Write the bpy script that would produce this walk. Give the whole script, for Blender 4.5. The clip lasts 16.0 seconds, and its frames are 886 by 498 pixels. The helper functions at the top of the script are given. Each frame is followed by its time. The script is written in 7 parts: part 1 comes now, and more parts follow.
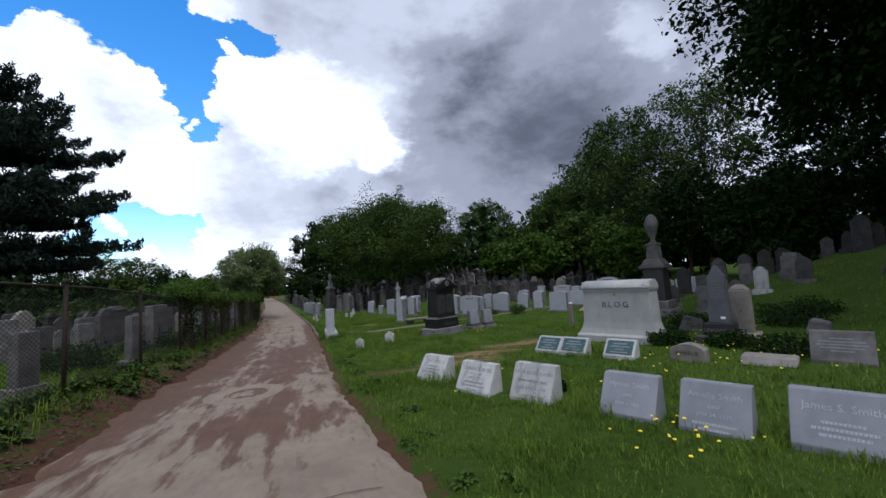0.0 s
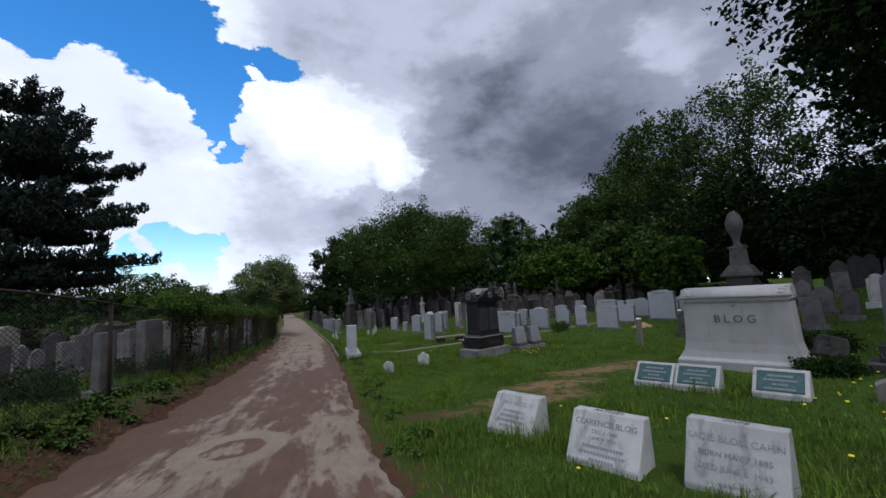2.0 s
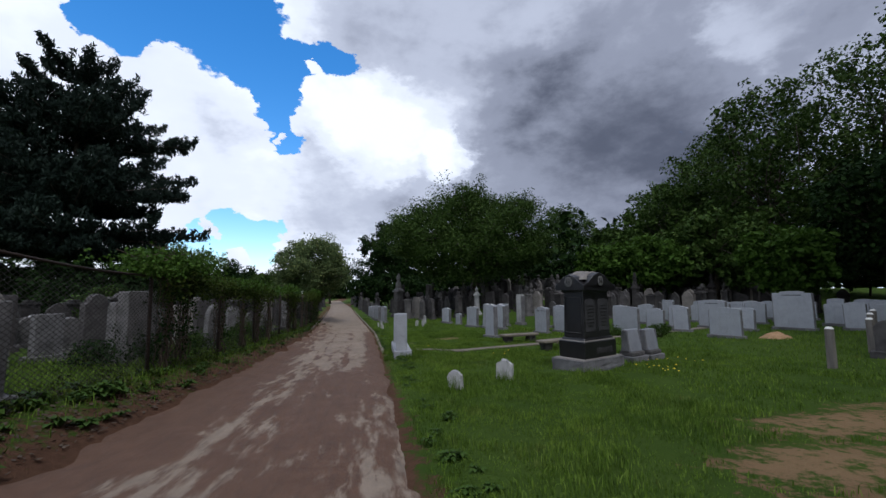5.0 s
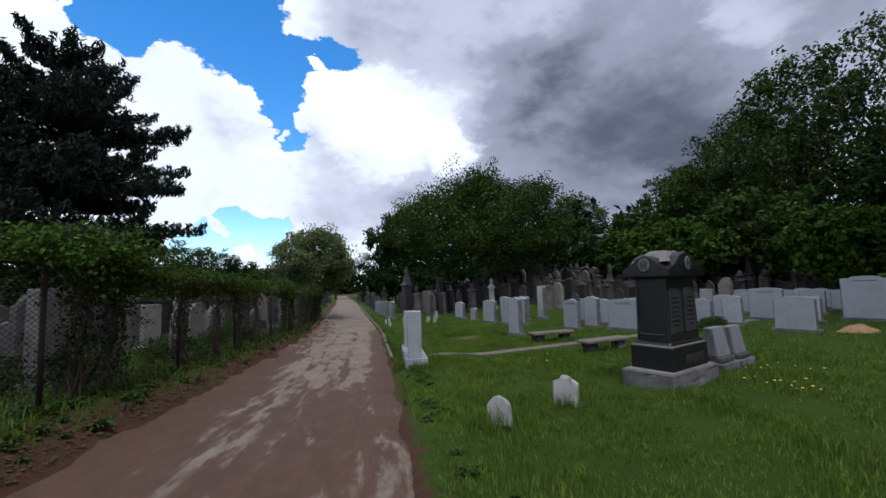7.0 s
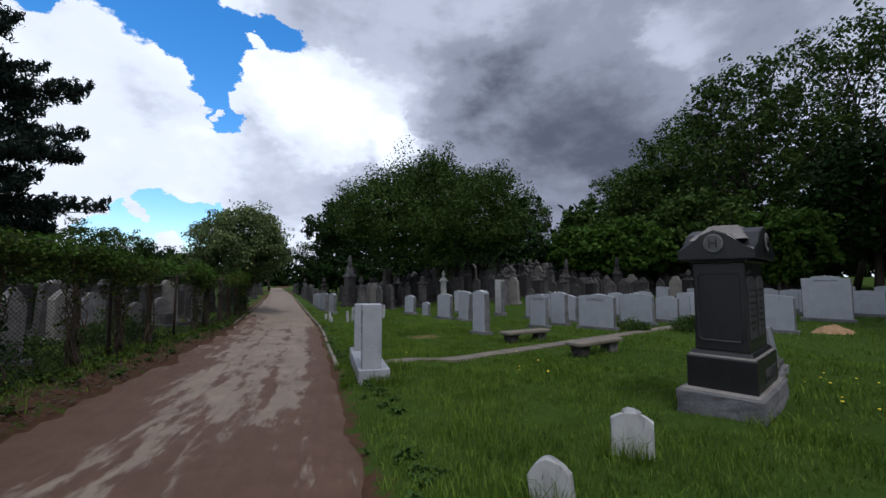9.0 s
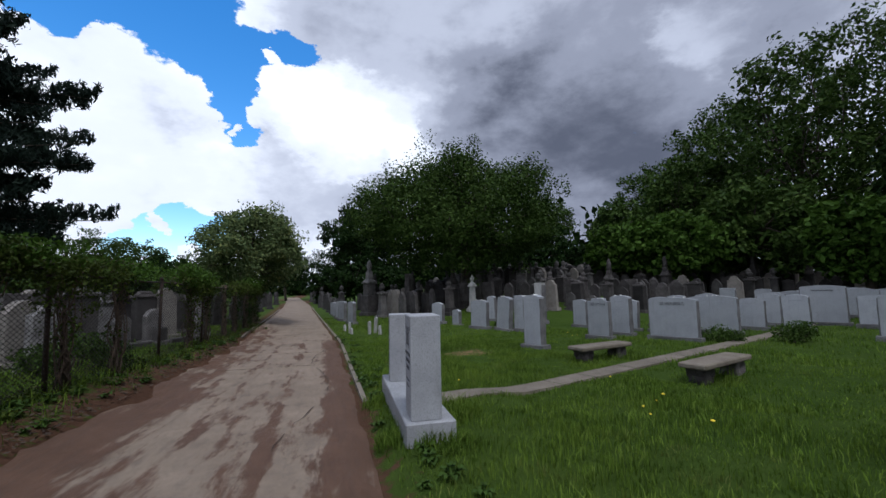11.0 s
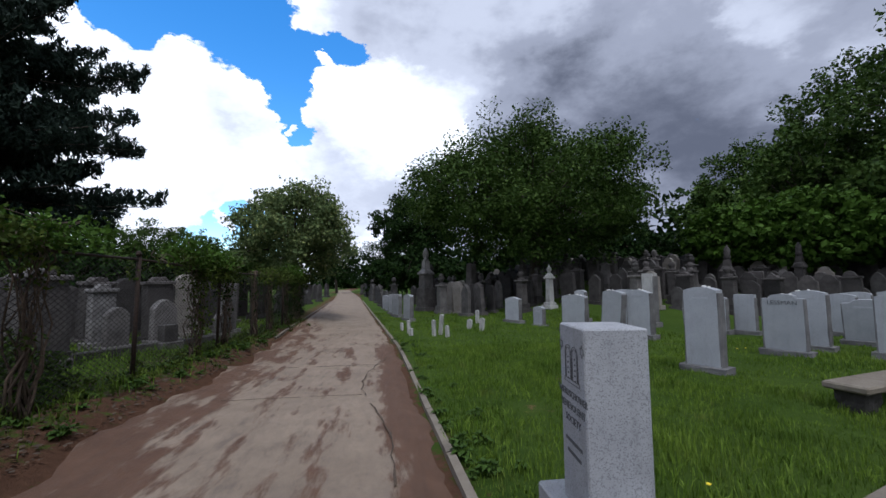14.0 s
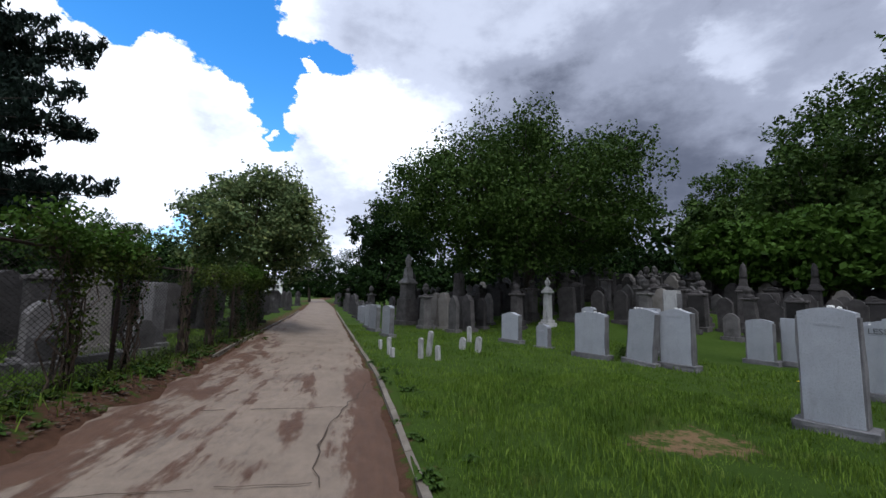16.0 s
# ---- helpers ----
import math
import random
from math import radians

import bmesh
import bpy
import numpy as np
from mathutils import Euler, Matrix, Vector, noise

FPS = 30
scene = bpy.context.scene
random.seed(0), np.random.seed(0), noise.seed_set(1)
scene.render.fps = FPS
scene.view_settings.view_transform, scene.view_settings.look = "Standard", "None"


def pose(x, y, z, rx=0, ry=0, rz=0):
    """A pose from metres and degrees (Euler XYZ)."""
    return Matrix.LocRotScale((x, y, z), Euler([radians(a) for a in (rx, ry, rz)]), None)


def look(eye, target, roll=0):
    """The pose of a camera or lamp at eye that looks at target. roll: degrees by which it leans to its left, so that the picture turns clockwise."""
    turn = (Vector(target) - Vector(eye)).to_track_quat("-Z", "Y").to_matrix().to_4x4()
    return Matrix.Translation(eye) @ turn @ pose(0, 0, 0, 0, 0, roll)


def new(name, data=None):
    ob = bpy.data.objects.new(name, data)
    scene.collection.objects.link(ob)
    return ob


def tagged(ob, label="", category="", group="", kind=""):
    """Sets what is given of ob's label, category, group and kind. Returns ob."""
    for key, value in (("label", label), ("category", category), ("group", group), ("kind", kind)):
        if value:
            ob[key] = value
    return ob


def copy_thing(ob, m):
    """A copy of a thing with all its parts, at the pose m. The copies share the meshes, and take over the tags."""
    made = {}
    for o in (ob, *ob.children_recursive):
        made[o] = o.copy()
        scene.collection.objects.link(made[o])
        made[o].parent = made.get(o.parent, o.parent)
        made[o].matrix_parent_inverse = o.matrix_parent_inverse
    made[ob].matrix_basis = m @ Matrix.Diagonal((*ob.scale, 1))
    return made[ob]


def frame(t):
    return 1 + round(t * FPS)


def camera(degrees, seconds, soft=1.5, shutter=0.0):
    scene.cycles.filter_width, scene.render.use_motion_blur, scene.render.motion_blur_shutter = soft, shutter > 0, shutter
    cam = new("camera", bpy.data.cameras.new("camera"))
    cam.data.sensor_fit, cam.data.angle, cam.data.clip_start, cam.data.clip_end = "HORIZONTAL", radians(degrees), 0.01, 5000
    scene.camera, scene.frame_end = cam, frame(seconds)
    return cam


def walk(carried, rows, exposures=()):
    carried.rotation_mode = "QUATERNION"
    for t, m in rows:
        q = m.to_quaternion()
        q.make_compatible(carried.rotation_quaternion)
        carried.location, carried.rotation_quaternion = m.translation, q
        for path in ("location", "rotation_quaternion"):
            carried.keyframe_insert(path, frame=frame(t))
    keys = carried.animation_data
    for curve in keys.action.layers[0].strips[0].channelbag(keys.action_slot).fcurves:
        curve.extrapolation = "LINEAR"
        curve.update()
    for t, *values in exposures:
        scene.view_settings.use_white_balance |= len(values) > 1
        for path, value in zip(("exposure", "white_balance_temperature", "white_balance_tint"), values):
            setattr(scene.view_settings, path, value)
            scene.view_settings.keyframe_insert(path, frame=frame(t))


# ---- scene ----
cam = camera(94.8, 16.0)
METRES, EYE, TILT, LEAN, TURN = 21.7, 1.5, 0.0, 0.0, -18.1
ROWS = [
    (0.0, 0.0, 0.0, 0.0, 0.24, 4.12, 3.32),
    (0.5, -0.0092, 0.0287, -0.001, 2.68, 6.71, 3.2),
    (1.0, -0.0172, 0.0593, -0.0049, 3.76, 7.51, 4.45),
    (1.5, -0.0299, 0.0875, -0.0062, 1.85, 6.52, 0.43),
    (2.0, -0.0382, 0.1185, -0.0085, 2.86, 6.66, 3.38),
    (2.5, -0.0483, 0.1494, -0.0113, 7.81, 9.71, -0.92),
    (3.0, -0.0595, 0.1766, -0.0138, 9.99, 8.42, -2.86),
    (3.5, -0.07, 0.2071, -0.0155, 11.76, 8.28, -2.1),
    (4.0, -0.0782, 0.2359, -0.0162, 9.77, 8.18, -3.14),
    (4.5, -0.0852, 0.2698, -0.0182, 8.43, 6.76, -0.25),
    (7.0, -0.1306, 0.4175, -0.0223, 10.13, 5.06, 1.55),
    (7.5, -0.142, 0.4441, -0.0235, 8.63, 6.96, 0.51),
    (8.0, -0.1497, 0.4744, -0.0255, 5.59, 7.86, 1.72),
    (8.5, -0.1636, 0.4999, -0.0274, 2.89, 8.47, -1.12),
    (9.0, -0.1742, 0.5299, -0.0306, 1.89, 4.27, 0.19),
    (11.5, -0.2287, 0.6773, -0.0366, 5.33, 5.6, 1.16),
    (12.0, -0.2445, 0.7055, -0.0379, 7.73, 5.74, 0.2),
    (12.5, -0.2536, 0.7358, -0.041, 9.18, 5.02, 0.66),
    (13.0, -0.2645, 0.765, -0.0404, 11.98, 4.95, 0.39),
    (13.5, -0.2751, 0.7931, -0.041, 11.63, 5.11, -1.28),
    (14.0, -0.2865, 0.8248, -0.0434, 10.73, 4.65, 0.56),
    (14.5, -0.2997, 0.853, -0.0454, 9.64, 4.54, 0.17),
    (15.0, -0.3088, 0.8825, -0.0458, 9.05, 4.25, 0.43),
    (15.5, -0.3188, 0.9121, -0.0474, 9.17, 5.1, -1.25),
    (16.0, -0.3267, 0.9401, -0.0483, 7.5, 6.5, -1.47),
]
EXPOSURES = [(0.0, 0.03, 5850, 11), (1.5, -0.2, 5850, 11), (4.5, -0.24, 5850, 11), (7.0, -0.1, 5850, 11), (9.0, -0.22, 5850, 11), (12.5, -0.03, 5850, 11), (16.0, 0.13, 5850, 11)]
walk(cam, [(t, pose(0, 0, EYE, TILT, LEAN, TURN) @ pose(METRES * x, METRES * y, METRES * z, 90 + pitch, roll, yaw)) for t, x, y, z, yaw, pitch, roll in ROWS], EXPOSURES)



# ---- world: blue sky behind broken cloud, a heavy grey bank to the right ----
def aim(az, el):
    """A direction: degrees to the right of +y, degrees above the horizon."""
    a, e = radians(az), radians(el)
    return (math.sin(a) * math.cos(e), math.cos(a) * math.cos(e), math.sin(e))


SUN_AZ, SUN_EL = 165.0, 62.0


def make_world():
    w = bpy.data.worlds.new("world")
    scene.world = w
    w.use_nodes = True
    nt = w.node_tree
    n, l = nt.nodes, nt.links
    n.clear()

    def math_node(op, a, b=None, clamp=False):
        k = n.new("ShaderNodeMath")
        k.operation, k.use_clamp = op, clamp
        for i, v in enumerate((a, b)):
            if v is None:
                continue
            if isinstance(v, (int, float)):
                k.inputs[i].default_value = v
            else:
                l.new(v, k.inputs[i])
        return k.outputs[0]

    def ramp(v, a, b):
        k = n.new("ShaderNodeMapRange")
        k.interpolation_type = "SMOOTHSTEP"
        l.new(v, k.inputs[0])
        k.inputs[1].default_value, k.inputs[2].default_value = a, b
        return k.outputs[0]

    def mixed(fac, a, b):
        k = n.new("ShaderNodeMix")
        k.data_type = "RGBA"
        if isinstance(fac, float):
            k.inputs[0].default_value = fac
        else:
            l.new(fac, k.inputs[0])
        for i, v in ((6, a), (7, b)):
            if isinstance(v, tuple):
                k.inputs[i].default_value = (*v, 1)
            else:
                l.new(v, k.inputs[i])
        return k.outputs[2]

    coord = n.new("ShaderNodeTexCoord").outputs["Generated"]

    def fractal(scale, detail, rough, offset=0.0):
        m = n.new("ShaderNodeMapping")
        m.inputs["Location"].default_value = (offset, offset * 0.7, 0)
        m.inputs["Scale"].default_value = (1, 1, 1.7)
        l.new(coord, m.inputs[0])
        k = n.new("ShaderNodeTexNoise")
        k.inputs["Scale"].default_value, k.inputs["Detail"].default_value, k.inputs["Roughness"].default_value = scale, detail, rough
        l.new(m.outputs[0], k.inputs["Vector"])
        return k

    # the direction, pushed about by billows so that cloud edges curl
    def pushed(base, scale, amount, offset):
        k = fractal(scale, 9, 0.62, offset)
        sub = n.new("ShaderNodeVectorMath")
        sub.operation = "SUBTRACT"
        l.new(k.outputs["Color"], sub.inputs[0])
        sub.inputs[1].default_value = (0.5, 0.5, 0.5)
        sca = n.new("ShaderNodeVectorMath")
        sca.operation = "SCALE"
        l.new(sub.outputs[0], sca.inputs[0])
        sca.inputs["Scale"].default_value = amount
        add = n.new("ShaderNodeVectorMath")
        add.operation = "ADD"
        l.new(base, add.inputs[0])
        l.new(sca.outputs[0], add.inputs[1])
        nor = n.new("ShaderNodeVectorMath")
        nor.operation = "NORMALIZE"
        l.new(add.outputs[0], nor.inputs[0])
        return nor.outputs[0]

    curled = pushed(coord, 9.0, 0.13, 1.7)
    rolled = pushed(coord, 4.0, 0.30, 5.3)

    def spot(base, az, el, inner, outer):
        d = n.new("ShaderNodeVectorMath")
        d.operation = "DOT_PRODUCT"
        l.new(base, d.inputs[0])
        d.inputs[1].default_value = aim(az, el)
        return ramp(d.outputs["Value"], math.cos(radians(outer)), math.cos(radians(inner)))

    gaps = 0.0
    for az, el, r in BLUE_GAPS:
        gaps = math_node("ADD", spot(curled, az, el, r * 0.45, r * 1.5), gaps)
    puffs = 0.0
    for az, el, r in PUFFS:
        puffs = math_node("ADD", spot(curled, az, el, r * 0.4, r * 1.4), puffs)
    fine = fractal(15.0, 9, 0.62, 3.1).outputs["Fac"]
    broad = fractal(2.6, 6, 0.55, 7.7).outputs["Fac"]
    weight = math_node("ADD", 0.05, math_node("MULTIPLY", ramp(broad, 0.40, 0.75), 0.30))
    weight = math_node("ADD", weight, math_node("MULTIPLY", math_node("SUBTRACT", fine, 0.5), 0.22))
    for az, el, inner, outer, k in CLOUD_WEIGHT:
        weight = math_node("ADD", weight, math_node("MULTIPLY", spot(rolled, az, el, inner, outer), k))
    tone = n.new("ShaderNodeValToRGB")
    tone.color_ramp.interpolation = "EASE"
    stops = tone.color_ramp.elements
    stops[0].position, stops[0].color = 0.0, (1.0, 1.01, 1.03, 1)
    stops[1].position, stops[1].color = 1.0, (0.105, 0.115, 0.150, 1)
    for p, c in ((0.20, (0.84, 0.86, 0.91)), (0.42, (0.52, 0.54, 0.61)), (0.68, (0.30, 0.315, 0.375))):
        stops.new(p).color = (*c, 1)
    l.new(weight, tone.inputs[0])
    bright = n.new("ShaderNodeVectorMath")
    bright.operation = "SCALE"
    l.new(tone.outputs[0], bright.inputs[0])
    bright.inputs["Scale"].default_value = CLOUD_LIGHT
    sky = n.new("ShaderNodeTexSky")
    sky.sky_type, sky.sun_disc = "NISHITA", False
    sky.sun_elevation, sky.sun_rotation = radians(SUN_EL), radians(SUN_AZ)
    hsv = n.new("ShaderNodeHueSaturation")
    hsv.inputs["Saturation"].default_value, hsv.inputs["Value"].default_value = 1.42, 0.25
    l.new(sky.outputs[0], hsv.inputs["Color"])
    ragged = math_node("MULTIPLY", math_node("SUBTRACT", fine, 0.5), 1.5)
    open_sky = math_node("SUBTRACT", math_node("MINIMUM", gaps, 1.2), math_node("MULTIPLY", puffs, 1.3))
    wisps = ramp(math_node("ADD", open_sky, ragged), 0.30, 0.62)
    full = mixed(wisps, bright.outputs[0], hsv.outputs[0])
    bg = n.new("ShaderNodeBackground")
    bg.inputs["Strength"].default_value = 1.0
    l.new(full, bg.inputs["Color"])
    out = n.new("ShaderNodeOutputWorld")
    l.new(bg.outputs[0], out.inputs[0])


CLOUD_LIGHT = 1.24
# azimuth, elevation and half-width of the holes in the cloud, in degrees
BLUE_GAPS = [(-30.8, 30.7, 3.2), (-33.3, 28.4, 1.6), (-25.8, 32.4, 3.6), (-21.2, 33.8, 4.2), (-21.0, 29.9, 3.6), (-16.8, 31.6, 3.4), (-16.6, 28.0, 2.8), (-14.0, 26.6, 2.3), (-11.4, 30.1, 2.4), (-7.0, 30.3, 1.9), (-13.6, 24.2, 1.8), (-13.4, 21.4, 1.5), (-11.7, 19.2, 1.3), (-31.0, 27.2, 1.8), (-30.0, 37.9, 5.5), (-19.8, 41.0, 5.3), (-36, 33, 3), (-18.6, 8.4, 1.9), (-21.4, 5.9, 2.0), (-16.1, 6.2, 2.3), (-24.0, 5.0, 1.6), (-14.0, 7.9, 1.6), (31.1, 3.2, 1.5), (-52, 50, 10), (-75, 14, 8)]
# small cumulus heads standing in the holes
PUFFS = [(-20.6, 7.3, 0.9), (-17.8, 4.6, 0.8), (-13.2, 20.2, 0.5), (-9.3, 29.0, 1.0)]
# where the cloud is thick and dark (more) or thin and bright (less): azimuth, elevation, core, reach, amount
CLOUD_WEIGHT = [(31, 12, 2, 24, 0.54), (24, 22, 2, 14, 0.10), (42, 15, 3, 18, 0.10), (36, 34, 8, 36, 0.13), (62, 28, 10, 40, 0.10), (19, 44, 6, 28, 0.12), (6, 38, 3, 16, 0.10), (100, 40, 30, 60, 0.22), (-5.5, 13, 2, 12, 0.30), (9, 11, 1, 10, 0.28), (-25, 12, 2, 10, 0.08), (-24, 21, 2, 9, 0.08), (50, 30, 0.5, 8, -0.22), (0, 22, 2, 9, -0.22), (11.4, 20, 0.4, 4, -0.34), (-6, 26, 1, 7, -0.12), (60, 60, 20, 45, 0.15)]
make_world()
sun = new("sun", bpy.data.lights.new("sun", "SUN"))
sun.data.energy, sun.data.angle, sun.data.color = 2.1, radians(13), (1.0, 0.97, 0.92)
sun.matrix_world = look(Vector(aim(SUN_AZ, SUN_EL)) * 60, (0, 0, 0))


# ---- materials ----
def shader(name, rough=0.8, metal=0.0, spec=0.35):
    m = bpy.data.materials.new(name)
    m.use_nodes = True
    b = m.node_tree.nodes["Principled BSDF"]
    b.inputs["Roughness"].default_value, b.inputs["Metallic"].default_value = rough, metal
    b.inputs["Specular IOR Level"].default_value = spec
    return m, m.node_tree.nodes, m.node_tree.links, b


def blend(nodes, links, fac, a, b, mode="MIX"):
    k = nodes.new("ShaderNodeMix")
    k.data_type, k.blend_type = "RGBA", mode
    if isinstance(fac, float):
        k.inputs[0].default_value = fac
    else:
        links.new(fac, k.inputs[0])
    for i, v in ((6, a), (7, b)):
        if isinstance(v, tuple):
            k.inputs[i].default_value = (*v, 1)
        else:
            links.new(v, k.inputs[i])
    return k.outputs[2]


def noise_fac(nodes, links, scale, detail=4, rough=0.6, low=0.35, high=0.65, stretch=(1, 1, 1), offset=0.0):
    co = nodes.new("ShaderNodeTexCoord")
    mp = nodes.new("ShaderNodeMapping")
    mp.inputs["Scale"].default_value = stretch
    mp.inputs["Location"].default_value = (offset, offset, offset)
    links.new(co.outputs["Object"], mp.inputs[0])
    t = nodes.new("ShaderNodeTexNoise")
    t.inputs["Scale"].default_value, t.inputs["Detail"].default_value, t.inputs["Roughness"].default_value = scale, detail, rough
    links.new(mp.outputs[0], t.inputs["Vector"])
    r = nodes.new("ShaderNodeMapRange")
    r.inputs[1].default_value, r.inputs[2].default_value = low, high
    links.new(t.outputs["Fac"], r.inputs[0])
    return r.outputs[0]


def relief(nodes, links, bsdf, height, strength, distance):
    k = nodes.new("ShaderNodeBump")
    k.inputs["Strength"].default_value, k.inputs["Distance"].default_value = strength, distance
    links.new(height, k.inputs["Height"])
    links.new(k.outputs[0], bsdf.inputs["Normal"])


def stone_mat(name, c1, c2, speck=(0.05, 0.05, 0.05), speck_amount=0.35, stain=(0.06, 0.055, 0.05), stain_amount=0.3, rough=0.75, bump=0.3, grain=180, by_object=0.12):
    """Cut stone: cloudy tone, crystal grain, dark runs down the faces, each block a little lighter or darker."""
    m, n, l, b = shader(name, rough)
    cloudy = noise_fac(n, l, 3.0, 5, 0.6, 0.3, 0.7)
    col = blend(n, l, cloudy, c1, c2)
    grit = noise_fac(n, l, grain, 2, 0.7, 0.5, 0.68)
    g2 = n.new("ShaderNodeMath")
    g2.operation = "MULTIPLY"
    l.new(grit, g2.inputs[0])
    g2.inputs[1].default_value = speck_amount
    col = blend(n, l, g2.outputs[0], col, speck)
    runs = noise_fac(n, l, 5.0, 6, 0.65, 0.52, 0.75, (1.6, 1.6, 0.35), 4.0)
    r2 = n.new("ShaderNodeMath")
    r2.operation = "MULTIPLY"
    l.new(runs, r2.inputs[0])
    r2.inputs[1].default_value = stain_amount
    col = blend(n, l, r2.outputs[0], col, stain)
    inf = n.new("ShaderNodeObjectInfo")
    mr = n.new("ShaderNodeMapRange")
    mr.inputs[3].default_value, mr.inputs[4].default_value = 1 - by_object, 1 + by_object
    l.new(inf.outputs["Random"], mr.inputs[0])
    hv = n.new("ShaderNodeHueSaturation")
    l.new(mr.outputs[0], hv.inputs["Value"])
    l.new(col, hv.inputs["Color"])
    l.new(hv.outputs[0], b.inputs["Base Color"])
    mixh = n.new("ShaderNodeMath")
    mixh.operation = "ADD"
    l.new(grit, mixh.inputs[0])
    l.new(noise_fac(n, l, 22, 5, 0.6, 0.2, 0.8), mixh.inputs[1])
    relief(n, l, b, mixh.outputs[0], bump, 0.006)
    return m


def leaf_mat(name, c1, c2, c3, rough=0.55, glow=0.25):
    """Foliage: each leaf takes its own tone; some light comes through."""
    m, n, l, b = shader(name, rough, 0, 0.05)
    g = n.new("ShaderNodeNewGeometry")
    cr = n.new("ShaderNodeValToRGB")
    cr.color_ramp.elements[0].color, cr.color_ramp.elements[1].color = (*c1, 1), (*c3, 1)
    e = cr.color_ramp.elements.new(0.55)
    e.color = (*c2, 1)
    l.new(g.outputs["Random Per Island"], cr.inputs[0])
    col = blend(n, l, noise_fac(n, l, 0.7, 3, 0.5, 0.3, 0.7), cr.outputs[0], tuple(0.72 * c for c in c2))
    l.new(col, b.inputs["Base Color"])
    tr = n.new("ShaderNodeBsdfTranslucent")
    l.new(col, tr.inputs["Color"])
    mx = n.new("ShaderNodeMixShader")
    mx.inputs[0].default_value = glow
    out = n["Material Output"]
    l.new(b.outputs[0], mx.inputs[1])
    l.new(tr.outputs[0], mx.inputs[2])
    l.new(mx.outputs[0], out.inputs["Surface"])
    return m


def plain_mat(name, c1, c2, scale=12, rough=0.8, metal=0.0, bump=0.3, stretch=(1, 1, 1)):
    m, n, l, b = shader(name, rough, metal)
    f = noise_fac(n, l, scale, 5, 0.6, 0.3, 0.7, stretch)
    fine = noise_fac(n, l, scale * 9, 3, 0.6, 0.3, 0.75, stretch, 2.0)
    col = blend(n, l, f, c1, c2)
    col = blend(n, l, blend_fac(n, l, fine, 0.3), col, tuple(0.5 * c for c in c1))
    l.new(col, b.inputs["Base Color"])
    relief(n, l, b, fine, bump, 0.004)
    return m


def blend_fac(nodes, links, v, k):
    t = nodes.new("ShaderNodeMath")
    t.operation = "MULTIPLY"
    links.new(v, t.inputs[0])
    t.inputs[1].default_value = k
    return t.outputs[0]


def ground_mat():
    """Turf over brown soil; the bare attribute says where the soil shows."""
    m, n, l, b = shader("turf", 0.95, 0, 0.05)
    patch = noise_fac(n, l, 0.5, 4, 0.6, 0.35, 0.65)
    tuft = noise_fac(n, l, 9, 5, 0.65, 0.3, 0.7)
    fine = noise_fac(n, l, 70, 4, 0.7, 0.3, 0.75)
    green = blend(n, l, patch, (0.038, 0.070, 0.010), (0.060, 0.096, 0.016))
    green = blend(n, l, blend_fac(n, l, tuft, 0.5), green, (0.020, 0.044, 0.006))
    green = blend(n, l, blend_fac(n, l, fine, 0.35), green, (0.060, 0.088, 0.020))
    soil = blend(n, l, tuft, (0.066, 0.035, 0.022), (0.108, 0.058, 0.036))
    soil = blend(n, l, blend_fac(n, l, fine, 0.45), soil, (0.075, 0.042, 0.028))
    at = n.new("ShaderNodeAttribute")
    at.attribute_name = "bare"
    ad = n.new("ShaderNodeMath")
    ad.operation = "ADD"
    l.new(at.outputs["Fac"], ad.inputs[0])
    l.new(noise_fac(n, l, 4.5, 7, 0.72, 0.28, 0.72), ad.inputs[1])
    mr = n.new("ShaderNodeMapRange")
    mr.inputs[1].default_value, mr.inputs[2].default_value = 0.95, 1.2
    l.new(ad.outputs[0], mr.inputs[0])
    straw = n.new("ShaderNodeAttribute")
    straw.attribute_name = "straw"
    soil = blend(n, l, straw.outputs["Fac"], soil, blend(n, l, fine, (0.21, 0.135, 0.068), (0.30, 0.21, 0.115)))
    l.new(blend(n, l, mr.outputs[0], green, soil), b.inputs["Base Color"])
    hh = n.new("ShaderNodeMath")
    hh.operation = "ADD"
    l.new(tuft, hh.inputs[0])
    l.new(fine, hh.inputs[1])
    relief(n, l, b, hh.outputs[0], 0.7, 0.03)
    return m


